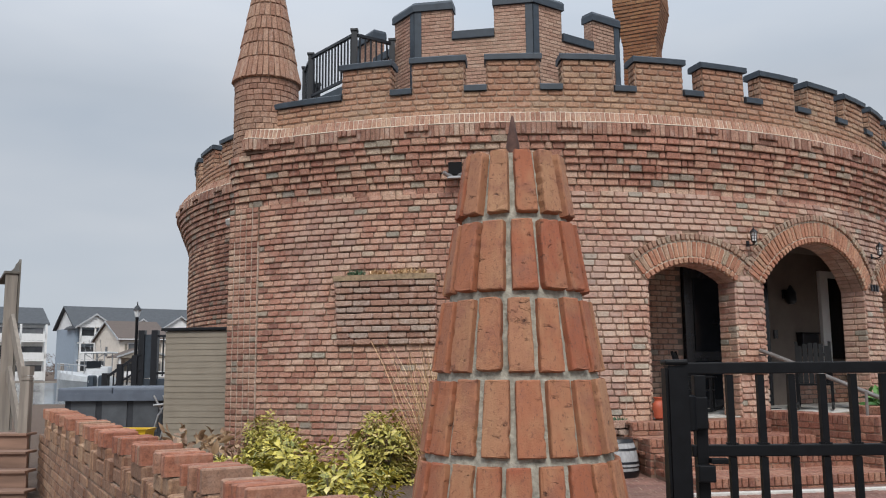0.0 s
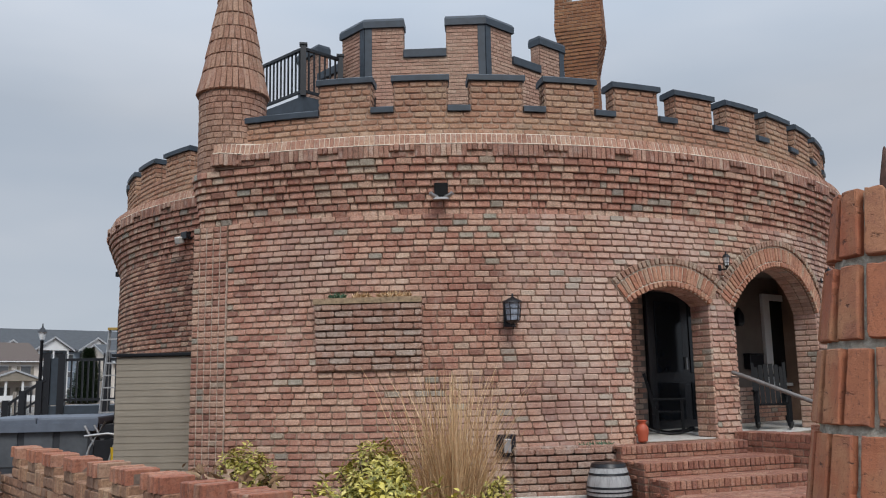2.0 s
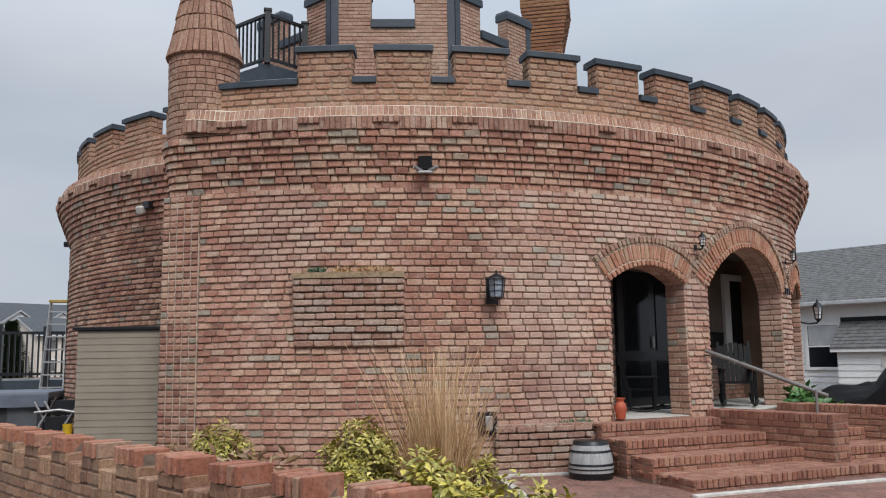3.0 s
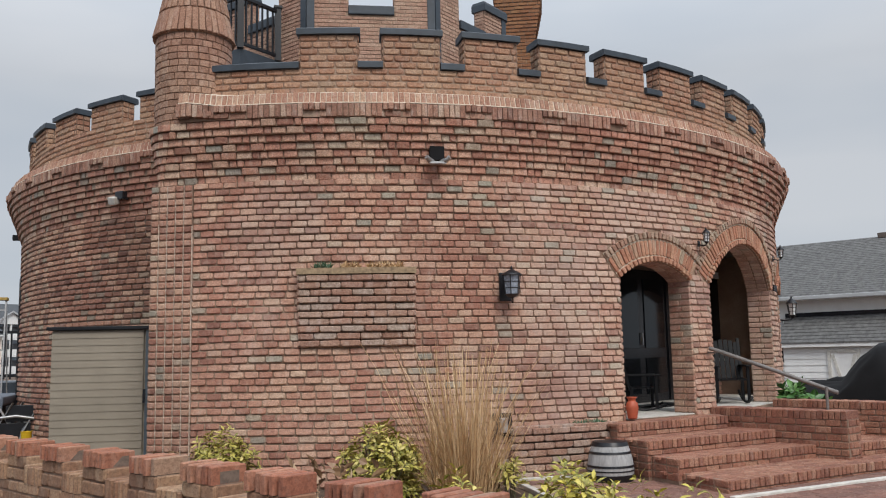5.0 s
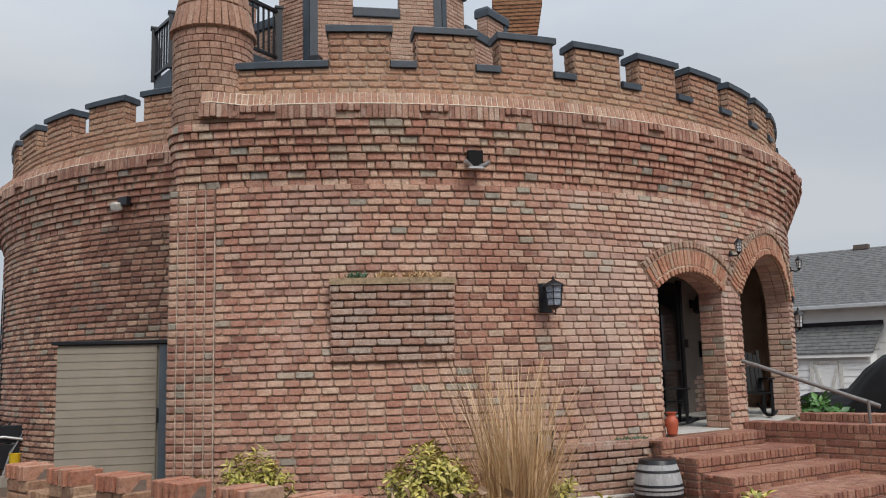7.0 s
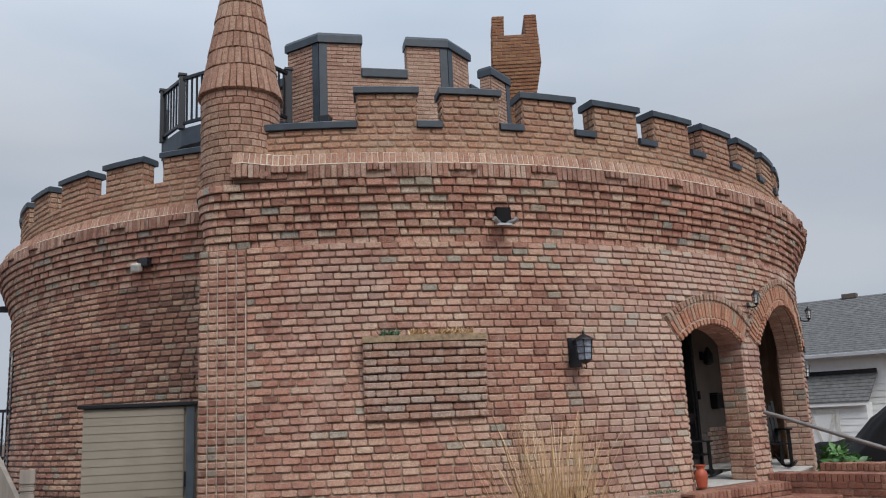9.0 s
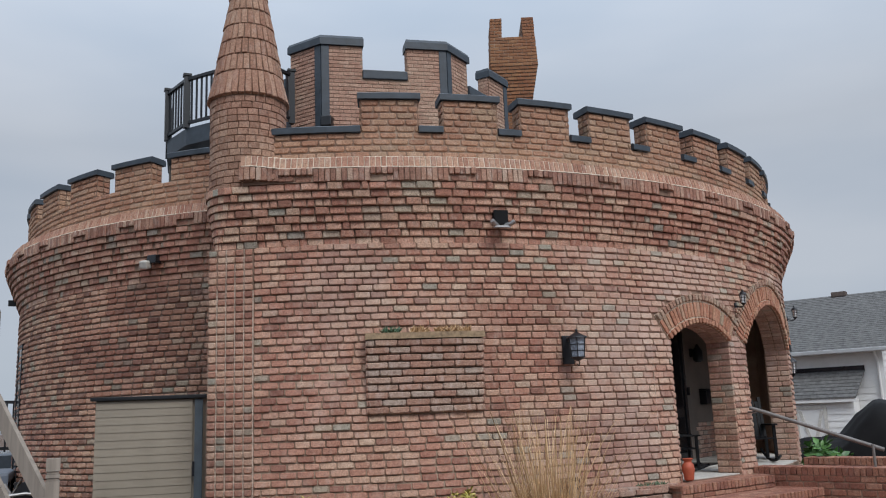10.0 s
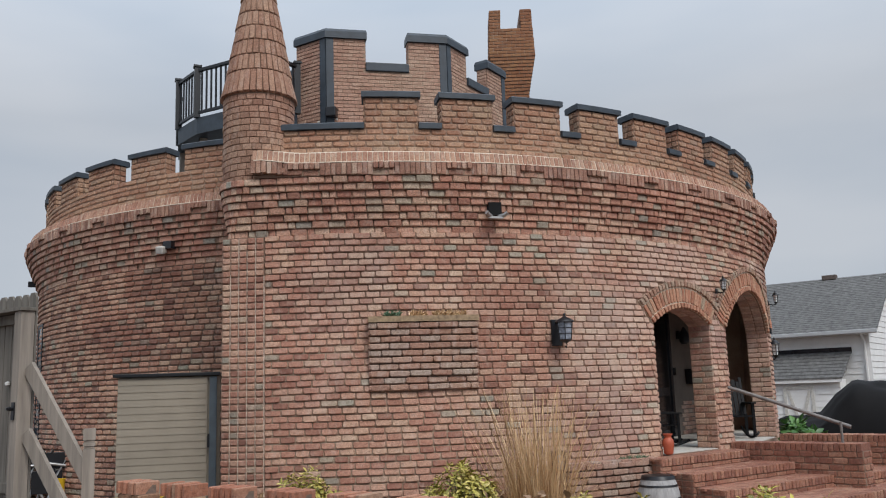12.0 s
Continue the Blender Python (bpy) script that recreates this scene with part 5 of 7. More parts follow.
def brick_wall(name, a, b, width, z0, z1, label, cat, material, cope=True, pitch=COURSE, group=""):
    """A straight free-standing wall from a to b, its left side on that line, with bricks on all faces and rowlocks on top."""
    a, b = Vector((*a, 0)), Vector((*b, 0))
    d = (b - a).normalized()
    nl = Vector((-d.y, d.x, 0))
    up = Vector((0, 0, 1))
    L = (b - a).length
    c = Soup()
    q = [a, b, b - nl * width, a - nl * width]
    c.hexa([p + up * z0 for p in q] + [p + up * (z1 - (0.1 if cope else 0.004)) for p in q])
    w = tagged(c.make(name, M_MORTAR), label, cat, group)
    s = Soup(lambda o: True)
    ztop = z1 - 0.1 if cope else z1
    n = round((ztop - z0) / pitch)
    h = (ztop - z0) / n
    for o, dd, nn, LL in ((a, d, nl, L), (b, -d, -nl, L), (b, -nl, d, width), (a - nl * width, nl, -d, width)):
        start = o if nn != -nl else b - nl * width
        for r in range(n):
            u = -0.1 if r % 2 else 0.0
            while u < LL:
                ww = STRETCH * rng.uniform(0.93, 1.07)
                x0, x1 = max(u, 0), min(u + ww, LL)
                if x1 - x0 > 0.04:
                    s.brick(start + dd * ((x0 + x1) / 2) + up * (z0 + h * (r + 0.5)), dd, nn, up, x1 - x0 - 0.012, h - 0.014, rng.uniform(0.008, 0.018), 0.006, 0.003)
                u += ww
    if cope:
        m = round(L / 0.074)
        for i in range(m):
            o = a + d * (L * (i + 0.5) / m)
            s.brick(o - nl * (width / 2) + up * (z1 - 0.1), d, up, nl * -1, L / m - 0.009, width + 0.03, 0.1 + rng.uniform(-0.003, 0.003), 0.006, 0, 0.0, 0.35)
    if s.f:
        s.make("brickwork", material, w)["kind"] = "stuff"
    s.singles("brick", material, w)
    return w


brick_wall("stair_wall", (4.89, 9.81), (4.18, 11.5), 0.3, -0.1, 0.69, "low brick flank wall beside the steps", "wall", M_STEP)
brick_wall("planter_wall", (7.3, 8.1), (5.58, 12.0), 0.3, -0.1, 0.72, "low brick wall beyond the steps", "wall", M_STEP)

# low brick ledge at the wall's foot by the steps
lg = Soup()
shell(lg, steps(-0.95, 9.0, 1), R_WALL - 0.05, R_WALL + 0.10, -0.1, 0.60)
ledge = tagged(lg.make("brick_ledge", M_MORTAR_DARK), "low brick ledge of overhanging courses at the wall foot", "ledge")
ls = Soup(lambda o: True)
for k in range(7):
    out = 0.105 + 0.012 * k
    ring_brick_rows(ls, -0.95, 9.0, R_WALL + out, 0.085 * k, 0.085 * (k + 1), 0.085, 0.25, (0.006, 0.016), None, 0.006, 0.014, k, 0.014)
    end_bricks(ls, -0.95, R_WALL, R_WALL + out, 0.085 * k, 0.085 * (k + 1), -1, 0.085)
for k in range(9):
    ph = -0.95 + 9.95 * (k + 0.5) / 9
    ax, ay, az = ring_axes(ph)
    ls.brick(on_ring(ph, R_WALL + 0.095, 0.595), ax, az, -ay, 0.155, 0.17, 0.018, 0.006, 0, 0.01)
ls.singles("brick", M_PLANTER, ledge)

# hand rail
rail = tagged(empty("stair_handrail", (4.4, 10.8, 0)), "grey metal stair handrail fixed to the brick pier", "handrail")
tube("rail", [(4.2, 11.48, 1.475), (4.3, 11.33, 1.415), (5.05, 10.10, 0.895)], 0.027, M_RAILM, rail)
tube("post", [(4.92, 10.15, 0.68), (4.92, 10.15, 0.97)], 0.018, M_RAILM, rail)
tube("bracket", [(4.2, 11.53, 1.42), (4.25, 11.42, 1.41), (4.25, 11.42, 1.45)], 0.012, M_RAILM, rail)

# barrel
barrel = tagged(empty("half_barrel", (2.02, 10.36, 0)), "pale grey wooden barrel with black hoops on the pavers", "barrel")
bp = [(0.245, 0.0), (0.262, 0.07), (0.265, 0.15), (0.25, 0.25), (0.225, 0.35), (0.19, 0.435)]
lathe("stave_body", bp, M_BARREL, barrel, "", (2.02, 10.36, 0), 28)
for z0, z1 in ((0.0, 0.08), (0.115, 0.13), (0.16, 0.185), (0.31, 0.335), (0.395, 0.44)):
    rr = lambda z: np.interp(z, [p[1] for p in bp], [p[0] for p in bp]) + 0.006
    lathe("hoop", [(rr(z0) - 0.004, z0), (rr(z0), z0 + 0.002), (rr(z1), z1 - 0.002), (rr(z1) - 0.004, z1)], M_BLACK, barrel, "", (2.02, 10.36, 0), 28)

# ---- garden wall with its own little battlements ----
GD = Vector((0.497, -0.868, 0)).normalized()
GN = Vector((-GD.y, GD.x, 0)) * -1
GP = Vector((-0.86, 3.38, 0))
G_FROM, G_TO = -7.4, 1.02
gw = Soup()
up = Vector((0, 0, 1))


def g_at(s, depth=0.0, z=0.0):
    """A point along the garden wall, depth behind its face."""
    return GP + GD * s - GN * depth + up * z


def g_block(soup, s0, s1, z0, z1, t0=0.008, t1=0.205):
    q = [g_at(s0, t0), g_at(s1, t0), g_at(s1, t1), g_at(s0, t1)]
    soup.hexa([p + up * z0 for p in q] + [p + up * z1 for p in q])


g_block(gw, G_FROM, G_TO, -0.3, 0.578)
merl = [(-1.86 - 0.635 * k, -1.52 - 0.635 * k) for k in range(8, -5, -1)]
for a, b in merl:
    g_block(gw, a + 0.012, b - 0.012, 0.57, 0.772, 0.022, 0.19)
garden_wall = tagged(gw.make("garden_wall", M_MORTAR), "low brick garden wall with small crenellated brick blocks", "wall")
g1 = Soup(lambda o: o.z > 0.25 and o.y < 7.2)
for r in range(9):
    z0 = -0.16 + r * COURSE
    for nn, dep in ((GN, 0.008), (-GN, 0.205)):
        u = G_FROM - (0.1 if r % 2 else 0)
        while u < G_TO:
            w = STRETCH * rng.uniform(0.93, 1.07)
            a, b = max(u, G_FROM), min(u + w, G_TO)
            if b - a > 0.04:
                g1.brick(g_at((a + b) / 2, dep, z0 + COURSE / 2), GD, nn, up, b - a - 0.011, COURSE - 0.013, rng.uniform(0.006, 0.014), 0.006, 0.004)
            u += w
gaps = [(b, a2) for (a, b), (a2, b2) in zip(merl, merl[1:])]
for a, b in gaps:
    n = 5
    for i in range(n):
        g1.brick(g_at(a + (b - a) * (i + 0.5) / n, 0.106, 0.58), GD, up, -GN, (b - a) / n - 0.012, 0.225, 0.128 + rng.uniform(-0.006, 0.006), 0.008, 0, 0.0)
for a, b in merl:
    for r in range(2):
        zc = 0.585 + 0.094 * (r + 0.5)
        for nn, dep in ((GN, 0.008), (-GN, 0.2)):
            for x0, x1 in (((a, a + 0.2), (a + 0.2, b)) if r else ((a, a + 0.12), (a + 0.12, b))):
                g1.brick(g_at((x0 + x1) / 2, dep, zc), GD, nn, up, x1 - x0 - 0.012, 0.082, rng.uniform(0.0, 0.012), 0.007)
        for e, sd in ((a + 0.01, -1), (b - 0.01, 1)):
            g1.brick(g_at(e, 0.106, zc), -GN * sd, GD * sd, up, 0.18, 0.082, 0.012, 0.007)
tagged(g1.make("brickwork", M_LOW, garden_wall), kind="stuff")
g1.singles("brick", M_LOW, garden_wall)
# dark filler blocks: the shade of the coping grooves put into their colour
for a, b in merl:
    jm = Soup()
    g_block(jm, a + 0.012, b - 0.012, 0.774, 0.84, 0.045, 0.17)
    jm.make("joint_mortar", M_MORTAR_DARK, garden_wall)
g2 = Soup(lambda o: True)
for a, b in merl:
    n = 5
    for i in range(n):
        lean = (GD + up * rng.uniform(-0.02, 0.02)).normalized()
        g2.brick(g_at(a + (b - a) * (i + 0.5) / n, 0.106 + rng.uniform(-0.016, 0.012), 0.774), lean, up, -GN, (b - a) / n - rng.uniform(0.017, 0.026), 0.225 + rng.uniform(-0.012, 0.008), 0.1 + rng.uniform(-0.006, 0.006), 0.006, 0, 0.0, 0.6)
g2.singles("coping_brick", M_COPE, garden_wall)

# ---- conical brick gate post ----
PX, PY = 0.20, 2.37
gate_post = lathe("conical_gate_post", [(0.43, 0.0), (0.128 - 0.011, 1.852), (0.05, 1.856)], M_MORTAR_GREY, None, "", (PX, PY, 0), 40)
tagged(gate_post, "tapering round gate post of upright orange bricks in grey mortar", "gate post")
gp_r = lambda z: 0.128 + 0.161 * (1.872 - z)


def rough_brick(w, h, d, seed, taper=0.0):
    """A hand-made brick with an uneven chipped outline, standing on its end."""
    r = random.Random(seed)
    edge = []
    for (x0, y0), (x1, y1), m in (((-1, -1), (1, -1), 4), ((1, -1), (1, 1), 11), ((1, 1), (-1, 1), 4), ((-1, 1), (-1, -1), 11)):
        for i in range(m):
            q = i / m
            x, y = x0 + (x1 - x0) * q, y0 + (y1 - y0) * q
            if i == 0:
                x, y = x * 0.975, y * 0.99
            chip = r.uniform(0, 0.0011) + (r.uniform(0.001, 0.0032) if r.random() < 0.16 else 0)
            edge.append((x * (1 - taper * y) * w / 2 - (chip if abs(x) > 0.9 else 0) * (1 if x > 0 else -1), y * h / 2 - (chip if abs(y) > 0.95 else 0) * (1 if y > 0 else -1)))
    v, f, n = [], [], len(edge)
    for dep, sc in ((-0.03, 0.0), (d - 0.004, 0.0), (d - 0.001, 0.0018), (d, 0.0045)):
        for x, y in edge:
            u = (x - math.copysign(min(sc, abs(x)), x), y - math.copysign(min(sc, abs(y)), y))
            v.append((u[0], dep + (r.uniform(-0.0015, 0.001) if sc else 0), u[1]))
    for a in range(3):
        f += [(a * n + i, a * n + (i + 1) % n, a * n + n + (i + 1) % n, a * n + n + i) for i in range(n)]
    f.append(tuple(3 * n + i for i in range(n)))
    me = bpy.data.meshes.new("brick")
    me.from_pydata(v, [], f)
    me.materials.append(M_CONE)
    return me


# bricks in each course and the turn of its first joint, in degrees, the top course first
POST_COURSES = [(13, -2.6), (14, -6.3), (17, -8.2), (18.6, -3.5), (22, -7.5), (23, 2.0), (25, 5.0), (27, 0.0), (29, 3.0)]
z1 = 1.868
for course, (n, turn) in enumerate(POST_COURSES):
    z0 = z1 - (0.207 if course else 0.196)
    rm = (gp_r(z0) + gp_r(z1)) / 2 - 0.006
    wide = 2 * math.pi * rm / n
    n = math.floor(n)
    tall = z1 - z0 - 0.017
    shapes = [rough_brick(wide - rng.uniform(0.010, 0.014), tall, 0.013, 100 * course + k, 0.0165 / rm) for k in range(6)]
    for i in range(n):
        a = radians(-94.8 + turn) + (i - n // 2 + 0.5 + rng.uniform(-0.04, 0.04)) * wide / rm
        out, tan = Vector((math.cos(a), math.sin(a), 0)), Vector((-math.sin(a), math.cos(a), 0))
        up_b = (Vector((0, 0, 0.205)) - out * 0.033 + tan * rng.uniform(-0.005, 0.005)).normalized()
        nb_ = (out - up_b * out.dot(up_b)).normalized()
        sx = up_b.cross(nb_) * -1
        p = Vector((PX, PY, (z0 + z1) / 2 + rng.uniform(-0.003, 0.003))) + out * (rm + rng.uniform(-0.002, 0.006))
        ob = adopt(new("brick", rng.choice(shapes)), gate_post)
        ob.matrix_basis = Matrix(((sx.x, nb_.x, up_b.x, p.x), (sx.y, nb_.y, up_b.y, p.y), (sx.z, nb_.z, up_b.z, p.z), (0, 0, 0, 1)))
    z1 = z0
lathe("iron_finial", [(0.02, 1.87), (0.019, 1.90), (0.004, 1.985), (0.001, 1.99)], M_RUST, gate_post, "rusty iron spike", (PX, PY, 0), 10)

# ---- black iron gate ----
gate = tagged(empty("iron_gate", (0.67, 2.53, 0)), "black painted iron gate between the garden posts", "gate")
bm = bmesh.new()
box_bm(bm, (0.635, 2.48, -0.1), (0.70, 2.545, 1.281))
bmesh.ops.bevel(bm, geom=bm.edges[:], offset=0.008, segments=2, affect="EDGES")
part("gate_post", bm, M_IRON, gate)
box("post_cap", (0.634, 2.479, 1.282), (0.701, 2.546, 1.298), M_IRON, gate, bevel=0.007)
box("stile", (0.743, 2.58, 0.08), (0.778, 2.615, 1.252), M_IRON, gate, bevel=0.003)
box("stile", (2.05, 2.58, 0.08), (2.085, 2.615, 1.285), M_IRON, gate, bevel=0.003)
box("gate_post", (2.12, 2.55, -0.1), (2.19, 2.62, 1.3), M_IRON, gate, bevel=0.005)
for x0, z0 in ((0.703, 1.255), (0.73, 1.014), (0.78, 0.12)):
    box("rail", (x0, 2.583, z0), (2.048, 2.612, z0 + 0.034), M_IRON, gate, bevel=0.003)
for k in range(13):
    x = 0.852 + 0.0922 * k
    for za, zb in ((0.155, 1.012), (1.05, 1.253)):
        box("picket", (x - 0.0097, 2.588, za), (x + 0.0097, 2.609, zb), M_IRON, gate)
        if za > 1.0:
            box("collar", (x - 0.0155, 2.585, 1.0485), (x + 0.0155, 2.61, 1.053), M_IRON, gate)
for zz in (1.09, 0.5):
    lathe("hinge", [(0.012, zz), (0.019, zz + 0.004), (0.019, zz + 0.1), (0.012, zz + 0.104)], M_IRON, gate, "", (0.722, 2.563, 0), 12)
    box("hinge_leaf", (0.727, 2.552, zz + 0.006), (0.772, 2.578, zz + 0.098), M_IRON, gate, bevel=0.003)
box("latch_box", (0.735, 2.545, 0.945), (0.785, 2.578, 0.993), M_IRON, gate, bevel=0.004)
box("latch_bar", (0.775, 2.552, 0.996), (0.825, 2.58, 1.012), M_IRON, gate, bevel=0.003)

# ---- plants ----


def leaf(v, f, o, d, n, ln, wd):
    """A pointed leaf with a folded midrib."""
    s = d.cross(n)
    if s.length < 1e-4:
        return
    s.normalize()
    k = len(v)
    for t, w, dr in ((0, 0.0, 0), (0.3, 0.8, 0.02), (0.6, 1.0, -0.02), (1.0, 0.0, -0.16)):
        c = o + d * (ln * t) + n * (dr * ln)
        if w:
            v += [c - s * (wd * w / 2) + n * (0.1 * wd), c, c + s * (wd * w / 2) + n * (0.1 * wd)]
        else:
            v.append(c)
    f += [(k, k + 2, k + 1), (k, k + 3, k + 2), (k + 1, k + 2, k + 5, k + 4), (k + 2, k + 3, k + 6, k + 5), (k + 4, k + 5, k + 7), (k + 5, k + 6, k + 7)]


def rand_dir(r):
    a, z = r.uniform(0, 2 * math.pi), r.uniform(-1, 1)
    q = math.sqrt(1 - z * z)
    return Vector((q * math.cos(a), q * math.sin(a), z))


def shrub(loc, rx, ry, h, count, seed, label, material, size=0.12, group="", stems=14):
    r = random.Random(seed)
    ob = empty("shrub", loc)
    tips = []
    for i in range(stems):
        a = r.uniform(0, 2 * math.pi)
        q = math.sqrt(r.random())
        tip = Vector((rx * q * math.cos(a), ry * q * math.sin(a), h * r.uniform(0.45, 0.8) * (1 - 0.35 * q * q)))
        base = Vector((0.12 * math.cos(a), 0.12 * math.sin(a), -0.03))
        mid = base.lerp(tip, 0.5) + Vector((0, 0, 0.05))
        tips.append((base, mid, tip))
        tube("stem", [Vector(loc) + base, Vector(loc) + mid, Vector(loc) + tip], 0.006, M_STEM, ob, n=5)
    v, f = [], []
    whorls = max(6, count // 9)
    for i in range(whorls):
        if i < 2 * stems and i % 2 == 0:
            p, q = tips[i // 2][2], tips[i // 2][2]
        else:
            q = rand_dir(r)
            q.z = abs(q.z) if r.random() < 0.8 else q.z * 0.4
            bump = 0.82 + 0.3 * noise.noise(q * 2.3 + Vector((seed, 0, 0)))
            p = Vector((q.x * rx, q.y * ry, 0.12 * h + q.z * 0.88 * h)) * bump * (1.0 - 0.5 * r.random() ** 2.2)
        axis = (Vector((p.x / rx, p.y / ry, 0.9 + p.z * 0.5)) + rand_dir(r) * 0.55).normalized()
        side = axis.orthogonal().normalized()
        a0 = r.uniform(0, 6.283)
        m = r.randrange(7, 11)
        for k in range(m):
            d0 = Matrix.Rotation(a0 + 6.283 * k * 0.382, 3, axis) @ side
            lift = 0.1 + 0.9 * k / m
            d = (d0 + axis * lift + Vector((0, 0, -0.12))).normalized()
            n = axis - d * axis.dot(d)
            if n.length < 0.05:
                continue
            s = size * r.uniform(0.7, 1.2) * (1.05 - 0.35 * k / m)
            leaf(v, f, Vector(loc) + p + d0 * 0.01 - axis * (0.05 * (1 - k / m)), d, (n.normalized() + rand_dir(r) * 0.15).normalized(), s, s * 0.4)
    raw("foliage", v, f, material, ob)
    return tagged(ob, label, "shrub", group)


shrub((-2.25, 11.1, 0), 0.42, 0.34, 0.8, 3000, 5, "small rounded green-and-yellow spotted shrub against the wall", M_LEAF, 0.085)
shrub((-0.70, 10.15, 0), 0.54, 0.45, 0.88, 4200, 6, "yellow-green spotted shrub beside the dry grass", M_LEAF, 0.085)
shrub((-0.58, 4.85, 0), 0.5, 0.46, 1.0, 5200, 7, "bright yellow-green shrub behind the garden wall", M_LEAFY, 0.07, "yellow shrubs behind the garden wall", 20)
shrub((-0.95, 5.2, 0), 0.48, 0.45, 1.1, 5200, 17, "bright yellow-green shrub behind the garden wall", M_LEAFY, 0.07, "yellow shrubs behind the garden wall")
shrub((-1.35, 5.95, 0), 0.5, 0.5, 0.9, 5200, 8, "bright yellow-green shrub behind the garden wall", M_LEAFY, 0.07, "yellow shrubs behind the garden wall")
shrub((0.55, 9.95, 0), 0.35, 0.35, 0.5, 240, 9, "low shrub under the dry grass with drooping dull leaves", M_LEAF, 0.1)
shrub((6.1, 12.15, 0.3), 0.4, 0.3, 0.78, 170, 10, "broad-leaved glossy green plant behind the brick wall", M_LEAFG, 0.24)
shrub((6.55, 12.3, 0.3), 0.4, 0.3, 0.5, 90, 11, "broad-leaved glossy green plant behind the brick wall", M_LEAFG, 0.24)
for i, ph in enumerate((-16.4, -14.2, -12.0, -10.6)):
    col = M_LEAFT if i == 0 else M_DRY
    r = random.Random(40 + i)
    v, f = [], []
    for k in range(120):
        o = on_ring(ph + r.uniform(-0.7, 0.7), R_WALL + r.uniform(0.02, 0.16), 2.47)
        d = (Vector((0, -0.2, 1)) + rand_dir(r) * 0.8).normalized()
        n = rand_dir(r)
        n = (n - d * n.dot(d)).normalized()
        leaf(v, f, o, d, n, r.uniform(0.05, 0.11), 0.014)
    tagged(raw("planter_weed", v, f, col), "small sparse weeds growing in the wall planter", "plant")
r = random.Random(77)
v, f = [], []
for k in range(90):
    o = on_ring(r.uniform(5.0, 8.0), R_WALL + r.uniform(0.03, 0.15), 0.61)
    d = (Vector((0, -0.2, 0.8)) + rand_dir(r) * 0.8).normalized()
    n = rand_dir(r)
    n = (n - d * n.dot(d)).normalized()
    leaf(v, f, o, d, n, r.uniform(0.03, 0.06), 0.012)
tagged(raw("ledge_weed", v, f, M_LEAFT), "tiny green weeds growing on the brick ledge", "plant")


def grass_clump(loc, h, spread, count, seed):
    r = random.Random(seed)
    v, f = [], []
    for i in range(count):
        a = r.uniform(0, 2 * math.pi)
        b = Vector((0.34 * r.random() * math.cos(a), 0.34 * r.random() * math.sin(a), 0))
        lean = spread * r.random() ** 1.2
        hh = h * r.uniform(0.25, 0.6) if r.random() < 0.6 else h * r.uniform(0.6, 1.05)
        tip = b + Vector((lean * math.cos(a) * hh, lean * math.sin(a) * hh, hh))
        if r.random() < 0.16:
            tip = b + Vector((r.uniform(0.4, 0.8) * math.cos(a), r.uniform(0.4, 0.8) * math.sin(a), r.uniform(0.1, 0.6)))
        mid = b.lerp(tip, 0.5) + Vector((r.uniform(-0.05, 0.05), r.uniform(-0.05, 0.05), 0.08 * hh))
        w = r.uniform(0.0032, 0.007)
        side = Vector((math.cos(a + 1.5 + r.uniform(-1, 1)), math.sin(a + 1.5 + r.uniform(-1, 1)), 0)) * w
        k = len(v)
        pts = [b, b.lerp(mid, 0.6) + Vector((0, 0, 0.02)), mid, mid.lerp(tip, 0.5) + Vector((0, 0, 0.03 * hh)), tip]
        for j, p in enumerate(pts):
            s = side * (1 - 0.6 * j / 4)
            v += [Vector(loc) + p - s, Vector(loc) + p + s]
        for j in range(4):
            f.append((k + 2 * j, k + 2 * j + 1, k + 2 * j + 3, k + 2 * j + 2))
    ob = raw("dry_grass_clump", v, f, M_DRY)
    return tagged(ob, "tall clump of dry straw-coloured ornamental grass", "grass", kind="stuff")


grass_clump((0.12, 9.95, -0.02), 1.55, 0.62, 980, 12)
r = random.Random(31)
for loc, n, rad in (((-1.93, 6.35, 0.55), 60, 0.3), ((-2.1, 7.0, 0.5), 26, 0.25), ((-2.75, 10.9, 0.2), 40, 0.3)):
    v, f = [], []
    for i in range(3 * n):
        o = Vector(loc) + Vector((r.uniform(-rad, rad), r.uniform(-rad, rad), r.uniform(-0.5 * loc[2], 0.28)))
        d = rand_dir(r)
        m = rand_dir(r)
        m = (m - d * m.dot(d)).normalized()
        leaf(v, f, o, d, m, r.uniform(0.06, 0.14), r.uniform(0.025, 0.06))
    for i in range(10):
        o = Vector(loc) + Vector((r.uniform(-rad, rad), r.uniform(-rad, rad), -loc[2]))
        leaf(v, f, o, (Vector((0, 0, 1)) + rand_dir(r) * 0.2).normalized(), Vector((0, 1, 0)), loc[2] + 0.2, 0.015)
    tagged(raw("withered_plant", v, f, M_WITHER), "withered plant with curled tan dead leaves", "plant", kind="stuff")

